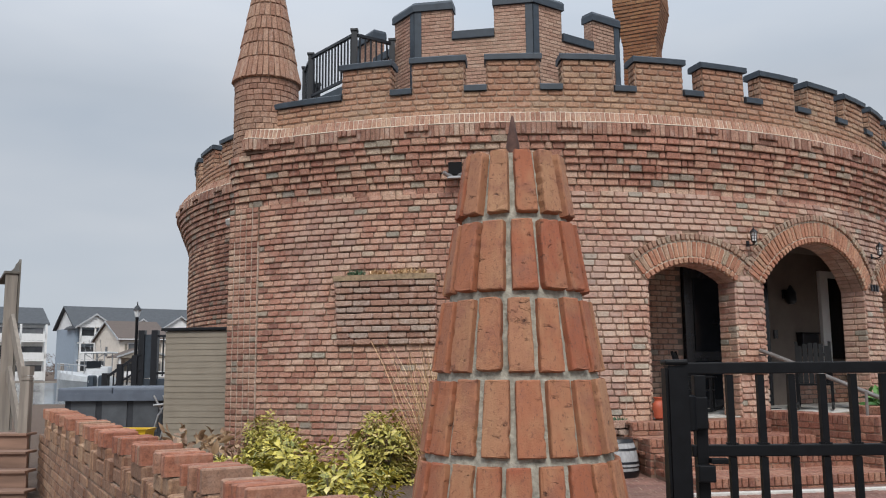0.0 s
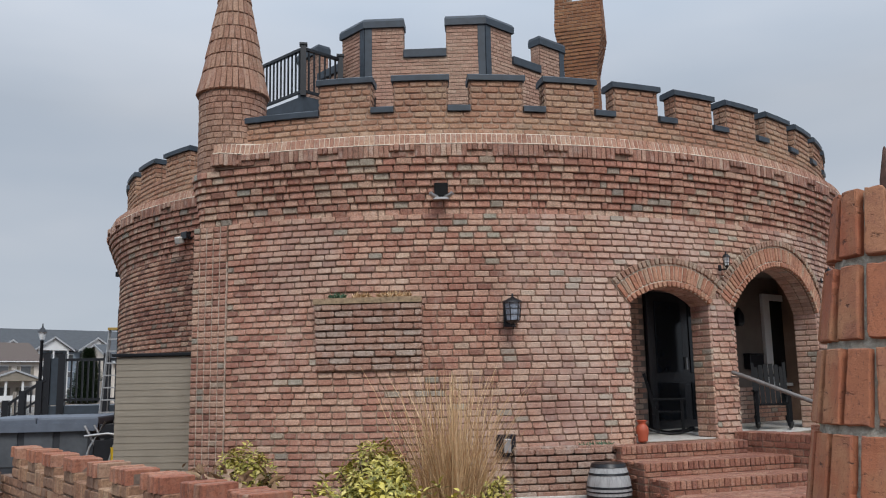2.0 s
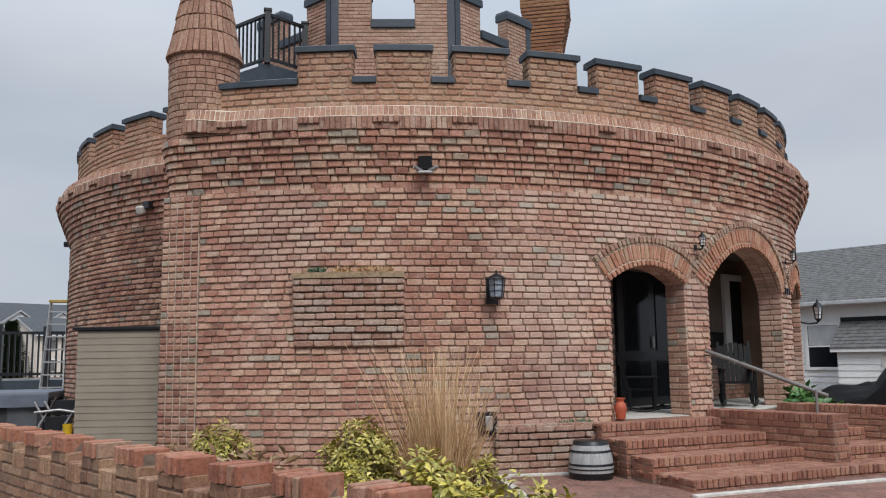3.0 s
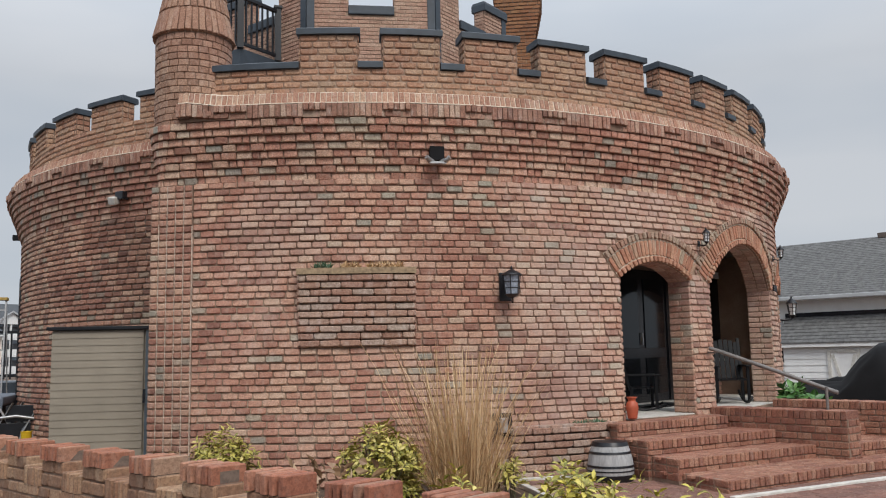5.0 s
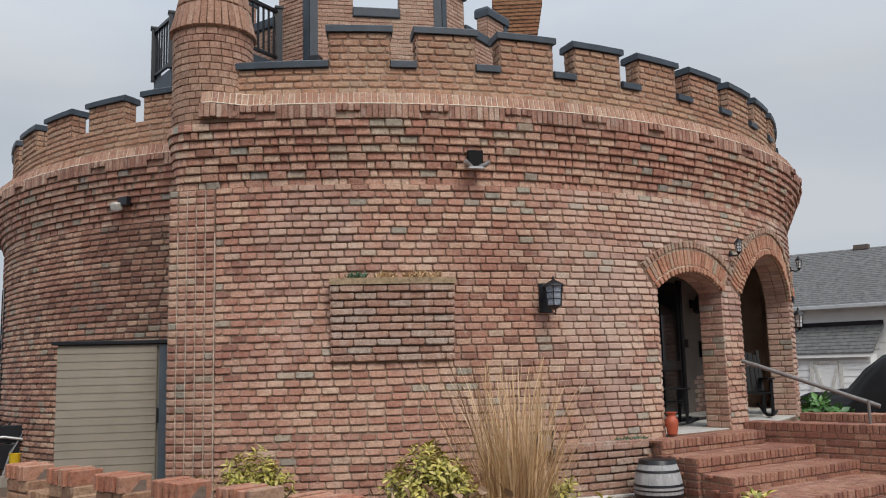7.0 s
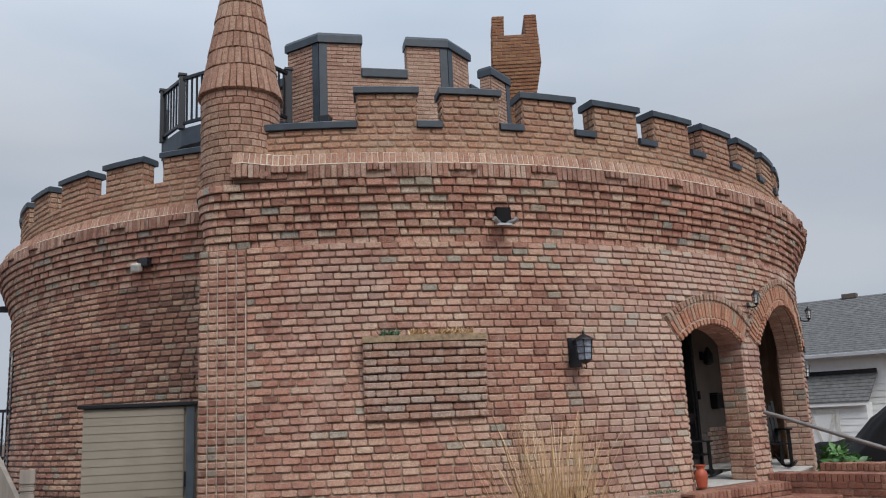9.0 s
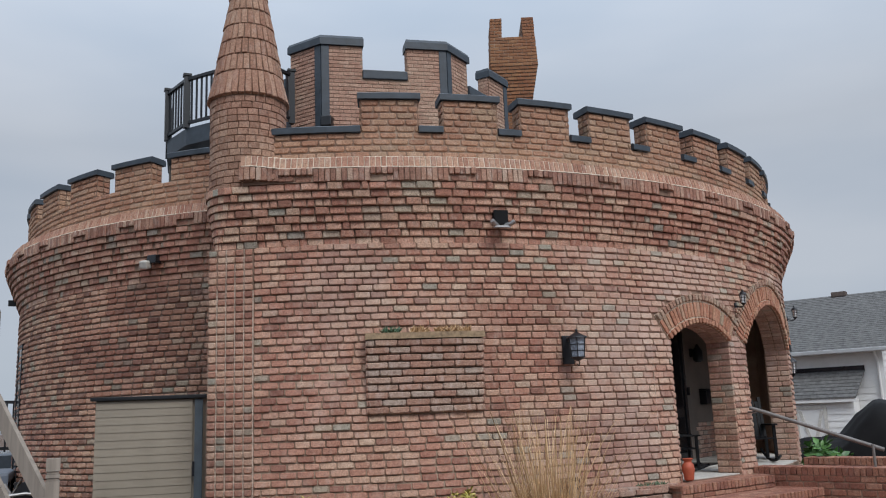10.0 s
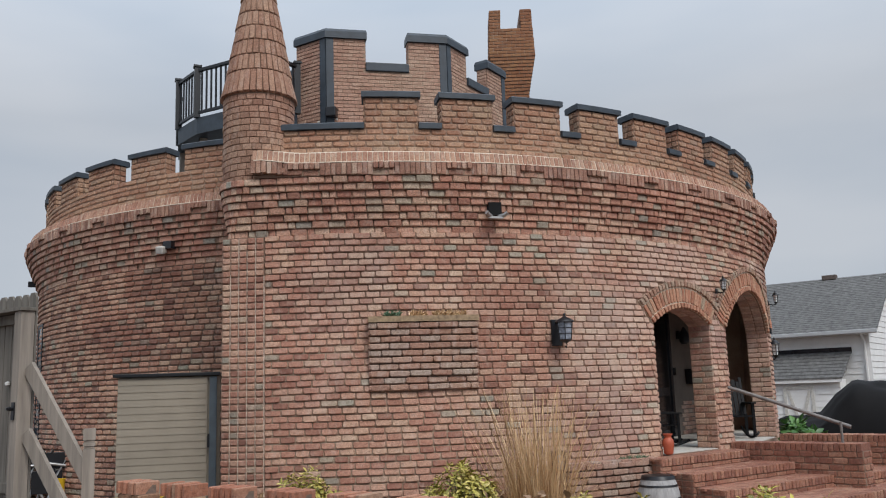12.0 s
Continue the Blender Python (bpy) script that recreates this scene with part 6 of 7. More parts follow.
# ---- paved yard ----
yard = Soup()
yard.v = [(-0.2, 2.6, 0.0), (9.0, 2.6, 0.0), (9.0, 9.0, 0.0), (4.0, 10.95, 0.0), (0.98, 10.95, 0.0), (0.85, 9.4, 0.0), (0.5, 7.5, 0.0), (-0.2, 4.2, 0.0)]
yard.v = yard.v + [(x, y, -0.1) for x, y, z in yard.v]
yard.f = [tuple(range(8)), tuple(reversed(range(8, 16)))] + [(i, i + 8, (i + 1) % 8 + 8, (i + 1) % 8) for i in range(8)]
pavement = tagged(yard.make("pavement", M_MORTAR), "dark red brick paved yard before the steps", "pavement", kind="structure")
pv = Soup(lambda o: o.y > 9.0 and o.x < 2.6)
for i in range(44):
    for j in range(40):
        x, y = -0.1 + 0.206 * i + (0.103 if j % 2 else 0), 2.9 + 0.2 * j
        lim = 0.95 if y > 7.5 else 0.35
        if x > lim + 0.1 and y < 10.85 - max(0, x - 4.0) * 0.39:
            pv.brick(Vector((x, y, -0.004)), Vector((1, 0, 0)), Vector((0, 0, 1)), Vector((0, -1, 0)), 0.196, 0.19, 0.008 + rng.uniform(-0.002, 0.002), 0.004, 0, 0.0)
tagged(pv.make("paving", M_PAVE, pavement), kind="stuff")
pv.singles("paver", M_PAVE, pavement)
edging = tagged(empty("edging"), "white painted edging strip round the pavers", "edging", kind="structure")
for (ax0, ay0), (bx0, by0) in (((0.99, 10.78), (2.2, 10.72)), ((0.99, 10.8), (0.86, 9.4)), ((0.86, 9.4), (0.5, 7.5)), ((2.45, 8.72), (8.4, 9.75))):
    L = math.hypot(bx0 - ax0, by0 - ay0)
    box("edging_strip", (0, -0.04, -0.02), (L, 0.04, 0.03), M_CONC, edging, "", pose(ax0, ay0, 0, 0, 0, math.degrees(math.atan2(by0 - ay0, bx0 - ax0))), 0.008)

# outdoor socket box on the wall
ob_ax = ring_axes(-1.55)
om = Matrix.Translation(on_ring(-1.55, R_WALL + 0.03, 0.64)) @ Matrix(((ob_ax[0].x, ob_ax[1].x, 0, 0), (ob_ax[0].y, ob_ax[1].y, 0, 0), (0, 0, 1, 0), (0, 0, 0, 1)))
sock = tagged(empty("socket_box", on_ring(-1.55, R_WALL, 0.64)), "dark outdoor socket box with a pale cover on the wall", "socket")
box("backing", (-0.13, 0.0, -0.14), (0.11, 0.03, 0.13), M_DARK, sock, "", om, 0.006)
box("cover", (-0.05, 0.03, -0.09), (0.04, 0.09, 0.08), M_GALV, sock, "", om, 0.012)

# house number plate as plain bars on the second pier
nm = ring_axes(42.4)
num = tagged(empty("number_plate", on_ring(42.4, R_WALL, 2.4)), "dark metal characters fixed to the brick pier", "sign")
for k in range(3):
    o = on_ring(41.6 + 0.75 * k, R_WALL + 0.05, 2.42)
    box("bar", (-0.022, -0.01, -0.05), (0.022, 0.012, 0.05), M_BLACK, num, "", Matrix.Translation(o) @ Matrix(((nm[0].x, nm[1].x, 0, 0), (nm[0].y, nm[1].y, 0, 0), (0, 0, 1, 0), (0, 0, 0, 1))))

# porch wall lamp
pl = tagged(empty("porch_lamp"), "small dark wall lamp on the shaded porch wall", "lamp")
lathe("shade", [(0.05, 2.3), (0.09, 2.34), (0.09, 2.5), (0.04, 2.58), (0.02, 2.62)], M_BLACK, pl, "", tuple((pm4 @ Vector((1.95, -0.14, 0)))), 14)
box("wall_plate", (1.89, -0.06, 2.4), (2.01, -0.004, 2.55), M_BLACK, pl, "", pm4, 0.006)
# letter box below it
lb = tagged(empty("letter_box"), "black metal letter box on the porch wall", "letter box")
box("case", (2.2, -0.14, 1.55), (2.62, -0.004, 1.8), M_BLACK, lb, "", pm4, 0.015)
box("lid", (2.19, -0.15, 1.803), (2.63, -0.004, 1.83), M_BLACK, lb, "", pm4, 0.006)

# dark door mat under the first arch
mat_ob = box("door_mat", (-0.4, -0.9, Z_PORCH), (0.6, -0.35, Z_PORCH + 0.012), M_BLACK, None, "", pm4, 0.003)
tagged(mat_ob, "dark rubber door mat on the porch floor", "mat")

# ---- neighbour's white house ----
nh = tagged(empty("white_house", (18.7, 21.56, 0)), "white sided neighbouring house with grey shingle roof", "house")
W0, W1 = Vector((18.7, 21.56, 0)), Vector((11.5, 33.56, 0))
nd = (W1 - W0).normalized()
no = Vector((-nd.y, nd.x, 0))
NHL = (W1 - W0).length
hm = Matrix.Translation(W0) @ Matrix(((nd.x, no.x, 0, 0), (nd.y, no.y, 0, 0), (0, 0, 1, 0), (0, 0, 0, 1)))
box("wall", (0, -7.64, -0.2), (NHL, -0.02, 3.05), M_WHITE, nh, "", hm)
sb = Soup()
sw = Soup()
for k in range(15):
    z0 = -0.1 + 0.2 * k
    sb.hexa([hm @ Vector(p) for p in ((0, -0.02, z0), (NHL, -0.02, z0), (NHL, 0.022, z0), (0, 0.022, z0), (0, -0.02, z0 + 0.195), (NHL, -0.02, z0 + 0.195), (NHL, 0.004, z0 + 0.195), (0, 0.004, z0 + 0.195))])
for k in range(26):
    z0 = -0.1 + 0.2 * k
    inset = min(3.8, max(0, (z0 - 2.95) / 2.2 * 3.82))
    sw.hexa([hm @ Vector(p) for p in ((-0.022, -7.64 + inset, z0), (-0.022, -inset, z0), (0, -inset, z0), (0, -7.64 + inset, z0), (-0.004, -7.64 + inset, z0 + 0.195), (-0.004, -inset, z0 + 0.195), (0, -inset, z0 + 0.195), (0, -7.64 + inset, z0 + 0.195))])
sb.make("siding", M_WHITE, nh)["kind"] = "stuff"
sw.make("gable_siding", M_WHITE, nh)["kind"] = "stuff"
rs = Soup()
nrow = 30
for side in (1,):
    for k in range(nrow):
        t0, t1 = k / nrow, (k + 1) / nrow
        y0, y1 = 0.42 - 4.24 * t0, 0.42 - 4.24 * t1
        z0, z1 = 3.05 + 2.2 * t0, 3.05 + 2.2 * t1
        rs.hexa([hm @ Vector(p) for p in ((-0.35, y0, z0 + 0.0), (NHL, y0, z0), (NHL, y1, z1 - 0.05), (-0.35, y1, z1 - 0.05), (-0.35, y0, z0 + 0.042), (NHL, y0, z0 + 0.042), (NHL, y1, z1 + 0.03), (-0.35, y1, z1 + 0.03))])
rs.hexa([hm @ Vector(p) for p in ((-0.35, -3.82, 5.2), (NHL, -3.82, 5.2), (NHL, -8.06, 3.0), (-0.35, -8.06, 3.0), (-0.35, -3.82, 5.28), (NHL, -3.82, 5.28), (NHL, -8.06, 3.08), (-0.35, -8.06, 3.08))])
rs.make("roof", M_SHINGLE, nh, "grey shingle roof")["kind"] = "stuff"
box("gutter", (-0.36, 0.4, 2.98), (NHL, 0.52, 3.1), M_TRIM, nh, "", hm, 0.02)
box("soffit", (-0.3, 0.024, 2.98), (NHL, 0.40, 3.02), M_WHITE, nh, "", hm)
tube("downpipe", [hm @ Vector(p) for p in ((0.12, 0.45, 3.02), (0.12, 0.4, 2.95), (0.12, 0.08, 2.72), (0.12, 0.07, 0.0))], 0.04, M_WHITE, nh)
box("corner_board", (-0.03, 0.022, -0.1), (0.1, 0.045, 3.05), M_WHITE, nh, "", hm)
box("roof_vent", (1.5, -3.95, 5.22), (2.0, -3.65, 5.4), M_SHINGLE_BROWN, nh, "", hm, 0.02)
# lean-to with shingle roof and doors
lean = Soup()
for k in range(8):
    t0, t1 = k / 8, (k + 1) / 8
    y0, y1, z0, z1 = 1.05 - 1.03 * t0, 1.05 - 1.03 * t1, 1.58 + 0.86 * t0, 1.58 + 0.86 * t1
    e0, e1 = 0.68 - 0.16 * t0, 0.68 - 0.16 * t1
    lean.hexa([hm @ Vector(p) for p in ((e0, y0, z0), (4.05, y0, z0), (4.05, y1, z1 - 0.03), (e1, y1, z1 - 0.03), (e0, y0, z0 + 0.045), (4.05, y0, z0 + 0.045), (4.05, y1, z1 + 0.02), (e1, y1, z1 + 0.02))])
lean.make("shingle_course", M_SHINGLE, nh, "grey shingle lean-to roof")["kind"] = "stuff"
box("flashing", (0.52, 0.024, 2.45), (4.05, 0.07, 2.58), M_DARK, nh, "", hm)
box("fascia", (0.7, 0.97, 1.47), (4.05, 1.03, 1.58), M_WHITE, nh, "", hm)
box("lean_to_wall", (0.8, 0.03, -0.1), (3.9, 0.86, 1.56), M_WHITE, nh, "", hm)
ls2 = Soup()
for k in range(8):
    z0 = -0.1 + 0.2 * k
    ls2.hexa([hm @ Vector(p) for p in ((0.8, 0.86, z0), (3.9, 0.86, z0), (3.9, 0.88, z0), (0.8, 0.88, z0), (0.8, 0.86, z0 + 0.19), (3.9, 0.86, z0 + 0.19), (3.9, 0.864, z0 + 0.19), (0.8, 0.864, z0 + 0.19))])
ls2.make("lean_to_siding", M_WHITE, nh)["kind"] = "stuff"
nd_door = box("barn_door", (1.6, 0.884, -0.05), (2.55, 0.9, 1.38), M_WHITE, nh, "white barn door with V-shaped braces", hm, 0.004)
for x0, x1 in ((1.6, 1.7), (2.45, 2.55)):
    box("door_stile", (x0, 0.902, -0.05), (x1, 0.925, 1.38), M_CONC, nd_door, "", hm)
for z0 in (-0.05, 1.28):
    box("door_rail", (1.703, 0.902, z0), (2.447, 0.924, z0 + 0.1), M_CONC, nd_door, "", hm)
for sx in (-1, 1):
    box("brace", (-0.045, 0.903, -0.6), (0.045, 0.922, 0.6), M_CONC, nd_door, "", hm @ Matrix.Translation((2.07 + sx * 0.17, 0, 0.65)) @ pose(0, 0, 0, 0, sx * 15, 0))
for x0 in (4.15, 9.6):
    wv = box("window", (x0, 0.03, 1.0), (x0 + 1.0, 0.04, 2.35), M_GLASSDARK, nh, "dark sash window in a white frame", hm)
    for q0, q1 in (((x0 - 0.09, 0.04, 0.9), (x0, 0.07, 2.45)), ((x0 + 1.0, 0.04, 0.9), (x0 + 1.09, 0.07, 2.45)), ((x0, 0.04, 2.35), (x0 + 1.0, 0.068, 2.45)), ((x0, 0.04, 0.9), (x0 + 1.0, 0.068, 1.0)), ((x0, 0.042, 1.65), (x0 + 1.0, 0.066, 1.7))):
        box("window_frame", q0, q1, M_WHITE, wv, "", hm)
    box("blind", (x0 + 0.02, 0.041, 1.71), (x0 + 0.98, 0.046, 2.34), M_TRIM, wv, "pale blind behind the upper sash", hm)

# black tarpaulin over garden furniture
v, f = [], []
NX, NY = 40, 28
for i in range(NX + 1):
    for j in range(NY + 1):
        x, y = i / NX * 2 - 1, j / NY * 2 - 1
        h = float(np.interp(x, (-1, -0.95, -0.4, -0.25, -0.08, 0.3, 1), (0.1, 0.35, 0.5, 0.95, 1.22, 1.08, 0.8))) * max(0, 1 - abs(y) ** 3) ** 0.5
        h += 0.14 * noise.noise(Vector((x * 4, y * 4, 1.3))) * (1 if h > 0.05 else 0) + 0.03 * math.sin(14 * x + 5 * y + 4 * noise.noise(Vector((x * 2, y * 2, 5))))
        v.append((10.44 + x * 1.53 + 0.73 * y, 14.59 - 1.64 * x + 0.68 * y, max(0.0, 0.3 + h)))
for i in range(NX):
    for j in range(NY):
        a = i * (NY + 1) + j
        f.append((a, a + NY + 1, a + NY + 2, a + 1))
edge_ids = [i * (NY + 1) for i in range(NX + 1)] + [NX * (NY + 1) + j for j in range(1, NY + 1)] + [i * (NY + 1) + NY for i in range(NX - 1, -1, -1)] + [j for j in range(NY - 1, 0, -1)]
k0 = len(v)
v += [(v[e][0], v[e][1], -0.02) for e in edge_ids]
for a in range(len(edge_ids)):
    b = (a + 1) % len(edge_ids)
    f.append((edge_ids[a], k0 + a, k0 + b, edge_ids[b]))
tarp = raw("tarpaulin", v, f, M_TARP)
tarp.data.shade_smooth()
tagged(tarp, "black tarpaulin draped over garden furniture", "cover")

# ---- timber gate and stair rail at the end of the garden wall ----
fence = tagged(empty("timber_fence", (-5.2, 10.2, 0)), "weathered grey timber fence gate with pointed pickets", "fence")
fm4 = pose(-5.13, 10.15, 0, 0, 0, 120)
box("tall_post", (-0.065, -0.065, -0.3), (0.065, 0.065, 2.418), M_WOOD, fence, "", fm4, 0.008)
# pickets, cross rails and cap board wear the shade-darkened wood colour
for k in range(10):
    x0 = -0.06 + 0.143 * k
    bm = bmesh.new()
    zt = 2.6 + 0.008 * math.sin(5.1 * k)
    for y in (-0.092, -0.07):
        loop = [bm.verts.new(fm4 @ Vector(p)) for p in ((x0, y, 0.6), (x0 + 0.134, y, 0.6), (x0 + 0.134, y, zt - 0.045), (x0 + 0.1, y, zt), (x0 + 0.034, y, zt), (x0, y, zt - 0.045))]
        bm.faces.new(loop)
    bm.verts.ensure_lookup_table()
    for i in range(6):
        j = (i + 1) % 6
        bm.faces.new([bm.verts[i], bm.verts[j], bm.verts[6 + j], bm.verts[6 + i]])
    part("picket", bm, M_WOOD_SHADED, fence)
for z0 in (2.32, 0.75):
    box("cross_rail", (0.07, -0.067, z0), (1.4, -0.03, z0 + 0.09), M_WOOD_SHADED, fence, "", fm4)
box("cap_board", (-0.085, -0.068, 2.42), (1.4, 0.085, 2.452), M_WOOD_SHADED, fence, "", fm4, 0.004)
box("hinge_plate", (-0.03, 0.066, 1.42), (0.02, 0.078, 1.58), M_BLACK, fence, "", fm4)
lathe("latch_knob", [(0.0, 0), (0.03, 0.01), (0.035, 0.03), (0.0, 0.045)], M_BLACK, fence, "", tuple(fm4 @ Vector((0.0, 0.1, 1.5))), 12)
for x0, z0 in ((0.2, 1.78), (0.36, 1.74)):
    lathe("white_knob", [(0.0, 0), (0.022, 0.006), (0.024, 0.03), (0.0, 0.042)], M_WHITE, fence, "small white knob", tuple(fm4 @ Vector((x0, -0.045, z0))), 12)

srail = tagged(empty("timber_stair_rail", (-4.6, 9.75, 0)), "pale weathered timber stair rail with a notched newel", "railing")
NWX, NWY = -4.54, 9.45
bm = bmesh.new()
box_bm(bm, (NWX - 0.05, NWY - 0.05, -0.3), (NWX + 0.05, NWY + 0.05, 1.16))
box_bm(bm, (NWX - 0.042, NWY - 0.042, 1.162), (NWX + 0.042, NWY + 0.042, 1.18))
box_bm(bm, (NWX - 0.05, NWY - 0.05, 1.182), (NWX + 0.05, NWY + 0.05, 1.21))
box_bm(bm, (NWX - 0.042, NWY - 0.042, 1.212), (NWX + 0.042, NWY + 0.042, 1.23))
box_bm(bm, (NWX - 0.05, NWY - 0.05, 1.232), (NWX + 0.05, NWY + 0.05, 1.33))
part("newel_post", bm, M_WOOD, srail)


def plank(name, a, b, w, t, parent, material):
    a, b = Vector(a), Vector(b)
    d = (b - a).normalized()
    side = d.cross(Vector((0, 0, 1))).normalized()
    upv = side.cross(d)
    s = Soup()
    q = [(-t / 2, -w / 2), (t / 2, -w / 2), (t / 2, w / 2), (-t / 2, w / 2)]
    s.hexa([a + side * x + upv * y for x, y in q] + [b + side * x + upv * y for x, y in q])
    return s.make(name, material, parent)


plank("sloping_rail", (-5.07, 10.08, 1.9), (-4.54, 9.51, 0.9), 0.13, 0.04, srail, M_WOOD)
plank("sloping_rail", (-5.07, 10.08, 1.3), (-4.54, 9.51, 0.3), 0.13, 0.04, srail, M_WOOD)
tstair = tagged(empty("timber_steps", (-5.0, 9.2, 0)), "brown timber steps beside the garden wall", "stairs")
for k in range(4):
    z0 = -0.06 + 0.17 * k
    xr = -4.13 - 0.11 * k
    box("riser", (-6.2, 8.7 + 0.22 * k, z0), (xr, 8.74 + 0.22 * k, z0 + 0.142), M_DECK, tstair)
    box("tread", (-6.2, 8.67 + 0.22 * k, z0 + 0.144), (xr, 8.92 + 0.22 * k, z0 + 0.17), M_DECK, tstair, bevel=0.004)
box("stringer", (-6.2, 8.76, -0.3), (-4.95, 10.1, -0.05), M_DECK, tstair)

# ---- things beside the recessed wall ----
spa = tagged(empty("hot_tub", (-6.6, 17.6, 0)), "square dark hot tub under a grey-blue padded cover", "hot tub")
box("cabinet", (-7.3, 16.75, -0.1), (-5.4, 18.6, 0.8), M_SPA, spa, bevel=0.03)
for k in range(3):
    box("panel", (-7.17 + 0.6 * k, 16.73, 0.1), (-6.69 + 0.6 * k, 16.752, 0.7), M_SPAP, spa, bevel=0.004)
box("cover_half", (-7.4, 16.65, 0.8), (-6.36, 18.7, 0.95), M_COVER, spa, bevel=0.04)
box("cover_half", (-6.35, 16.65, 0.8), (-5.3, 18.7, 0.95), M_COVER, spa, bevel=0.04)
box("cover_skirt", (-7.39, 16.635, 0.7), (-5.31, 16.648, 0.84), M_COVER, spa)

for k in range(3):
    o = Vector((-5.05 + 0.12 * k, 16.3 + 0.17 * k, 0))
    fchair = tagged(empty("folding_chair", o), "folded garden chair with pale metal frame and dark fabric", "chair", "folded garden chairs by the hot tub")
    for sx in (-0.2, 0.2):
        tube("front_leg", [o + Vector((sx - 0.22, 0.02, 0.0)), o + Vector((sx - 0.1, 0.03, 0.45)), o + Vector((sx + 0.14, 0.05, 0.86))], 0.02, M_GALV, fchair, n=8)
        tube("back_leg", [o + Vector((sx + 0.2, 0.09, 0.0)), o + Vector((sx - 0.05, 0.08, 0.5)), o + Vector((sx - 0.22, 0.1, 0.8))], 0.02, M_GALV, fchair, n=8)
    tube("armrest", [o + Vector((-0.4, 0.04, 0.62)), o + Vector((0.0, 0.0, 0.66)), o + Vector((0.3, 0.06, 0.6))], 0.022, M_GALV, fchair, n=8)
    box("seat_fabric", (o.x - 0.24, o.y + 0.055, 0.2), (o.x + 0.2, o.y + 0.07, 0.55), M_BLACK, fchair, bevel=0.005)
    box("back_fabric", (o.x - 0.16, o.y + 0.055, 0.57), (o.x + 0.26, o.y + 0.07, 0.82), M_BLACK, fchair, bevel=0.005)

bucket = lathe("yellow_bucket", [(0.065, 0.0), (0.08, 0.3), (0.085, 0.31), (0.075, 0.31), (0.06, 0.05)], M_YELLOW, None, "", (-4.88, 16.15, 0.12), 20)
tagged(bucket, "small yellow plastic bucket beside the recessed wall", "bucket")
box_b = box("bucket_stand", (-5.06, 16.0, -0.05), (-4.71, 16.3, 0.118), M_WOOD)
tagged(box_b, "rough timber block on the ground", "block")

ladder = tagged(empty("step_ladder", (-6.95, 24.2, 0)), "aluminium step ladder with a yellow top standing behind the house", "ladder")
LA, LB = Vector((-6.81, 23.75, 0.0)), Vector((-6.73, 24.05, 3.0))
for sx in (-0.25, 0.25):
    plank("stile", LA + Vector((sx * 1.15, 0, 0)), LB + Vector((sx * 0.8, 0, 0)), 0.07, 0.03, ladder, M_GALV)
    plank("back_leg", LB + Vector((sx * 0.8, 0.06, -0.03)), Vector((LA.x + sx * 1.15, 24.75, 0)), 0.05, 0.025, ladder, M_GALV)
for k in range(9):
    t = (k + 0.7) / 9.5
    c = LA.lerp(LB, t)
    wd = 0.25 * (1.15 - 0.35 * t)
    plank("rung", c + Vector((-wd, 0, 0)), c + Vector((wd, 0, 0)), 0.035, 0.07, ladder, M_GALV)
box("top_cap", (LB.x - 0.24, LB.y - 0.09, 2.98), (LB.x + 0.24, LB.y + 0.13, 3.05), M_OCHRE, ladder, bevel=0.01)

cart = tagged(empty("garden_tub", (-4.0, 11.2, 0)), "yellow plastic garden tub in the planting bed", "tub")
v, f = [], []
for z0, g in ((0.0, 0.0), (0.5, 0.06), (0.54, 0.085), (0.54, 0.05), (0.1, 0.0)):
    v += [(-4.0 + sx * (0.17 + g), 11.2 + sy * (0.12 + g), z0) for sx, sy in ((-1, -1), (1, -1), (1, 1), (-1, 1))]
f = [(3, 2, 1, 0), (16, 17, 18, 19)] + [(4 * a + i, 4 * a + (i + 1) % 4, 4 * a + 4 + (i + 1) % 4, 4 * a + 4 + i) for a in range(4) for i in range(4)]
raw("shell", v, f, M_YELLOW, cart)
tube("handle", [(-4.26, 11.06, 0.53), (-4.3, 11.2, 0.545), (-4.26, 11.34, 0.53)], 0.012, M_YELLOW, cart, n=6)

# lamp post on the quay
lamp = tagged(empty("street_lamp", (-8.95, 25.1, 0)), "black post lantern on the quay", "street lamp")
lathe("post", [(0.1, -0.2), (0.08, 0.1), (0.05, 0.3), (0.042, 2.75), (0.06, 2.78), (0.03, 2.82)], M_BLACK, lamp, "", (-8.95, 25.1, 0), 14)
lathe("lantern_glass", [(0.06, 2.82), (0.11, 3.02)], M_LAMPGLASS, lamp, "pale glass", (-8.95, 25.1, 0), 6, False)
lathe("lantern_cap", [(0.14, 3.02), (0.06, 3.12), (0.02, 3.16), (0.015, 3.24), (0.002, 3.27)], M_BLACK, lamp, "", (-8.95, 25.1, 0), 12)

# dark raised deck with railing on the quay
qd = tagged(empty("quay_deck", (-7.2, 25.5, 0)), "dark raised quay deck with slatted railing and steps", "deck")
box("deck_base", (-8.7, 25.0, -0.2), (-5.2, 27.5, 1.02), M_CAP, qd)
for x0 in (-8.75, -8.37, -7.2, -6.3, -5.4):
    box("post", (x0 - 0.09, 24.95, 0.0), (x0 + 0.09, 25.13, 2.42), M_BLACK, qd)
for z0 in (1.15, 2.22):
    box("rail", (-8.28, 25.0, z0), (-5.2, 25.08, z0 + 0.07), M_BLACK, qd)
for k in range(20):
    x0 = -8.15 + 0.145 * k
    box("baluster", (x0, 25.02, 1.1), (x0 + 0.04, 25.06, 2.24), M_BLACK, qd)
box("screen_panel", (-8.66, 25.02, 1.05), (-8.46, 25.06, 2.3), M_CAP, qd)
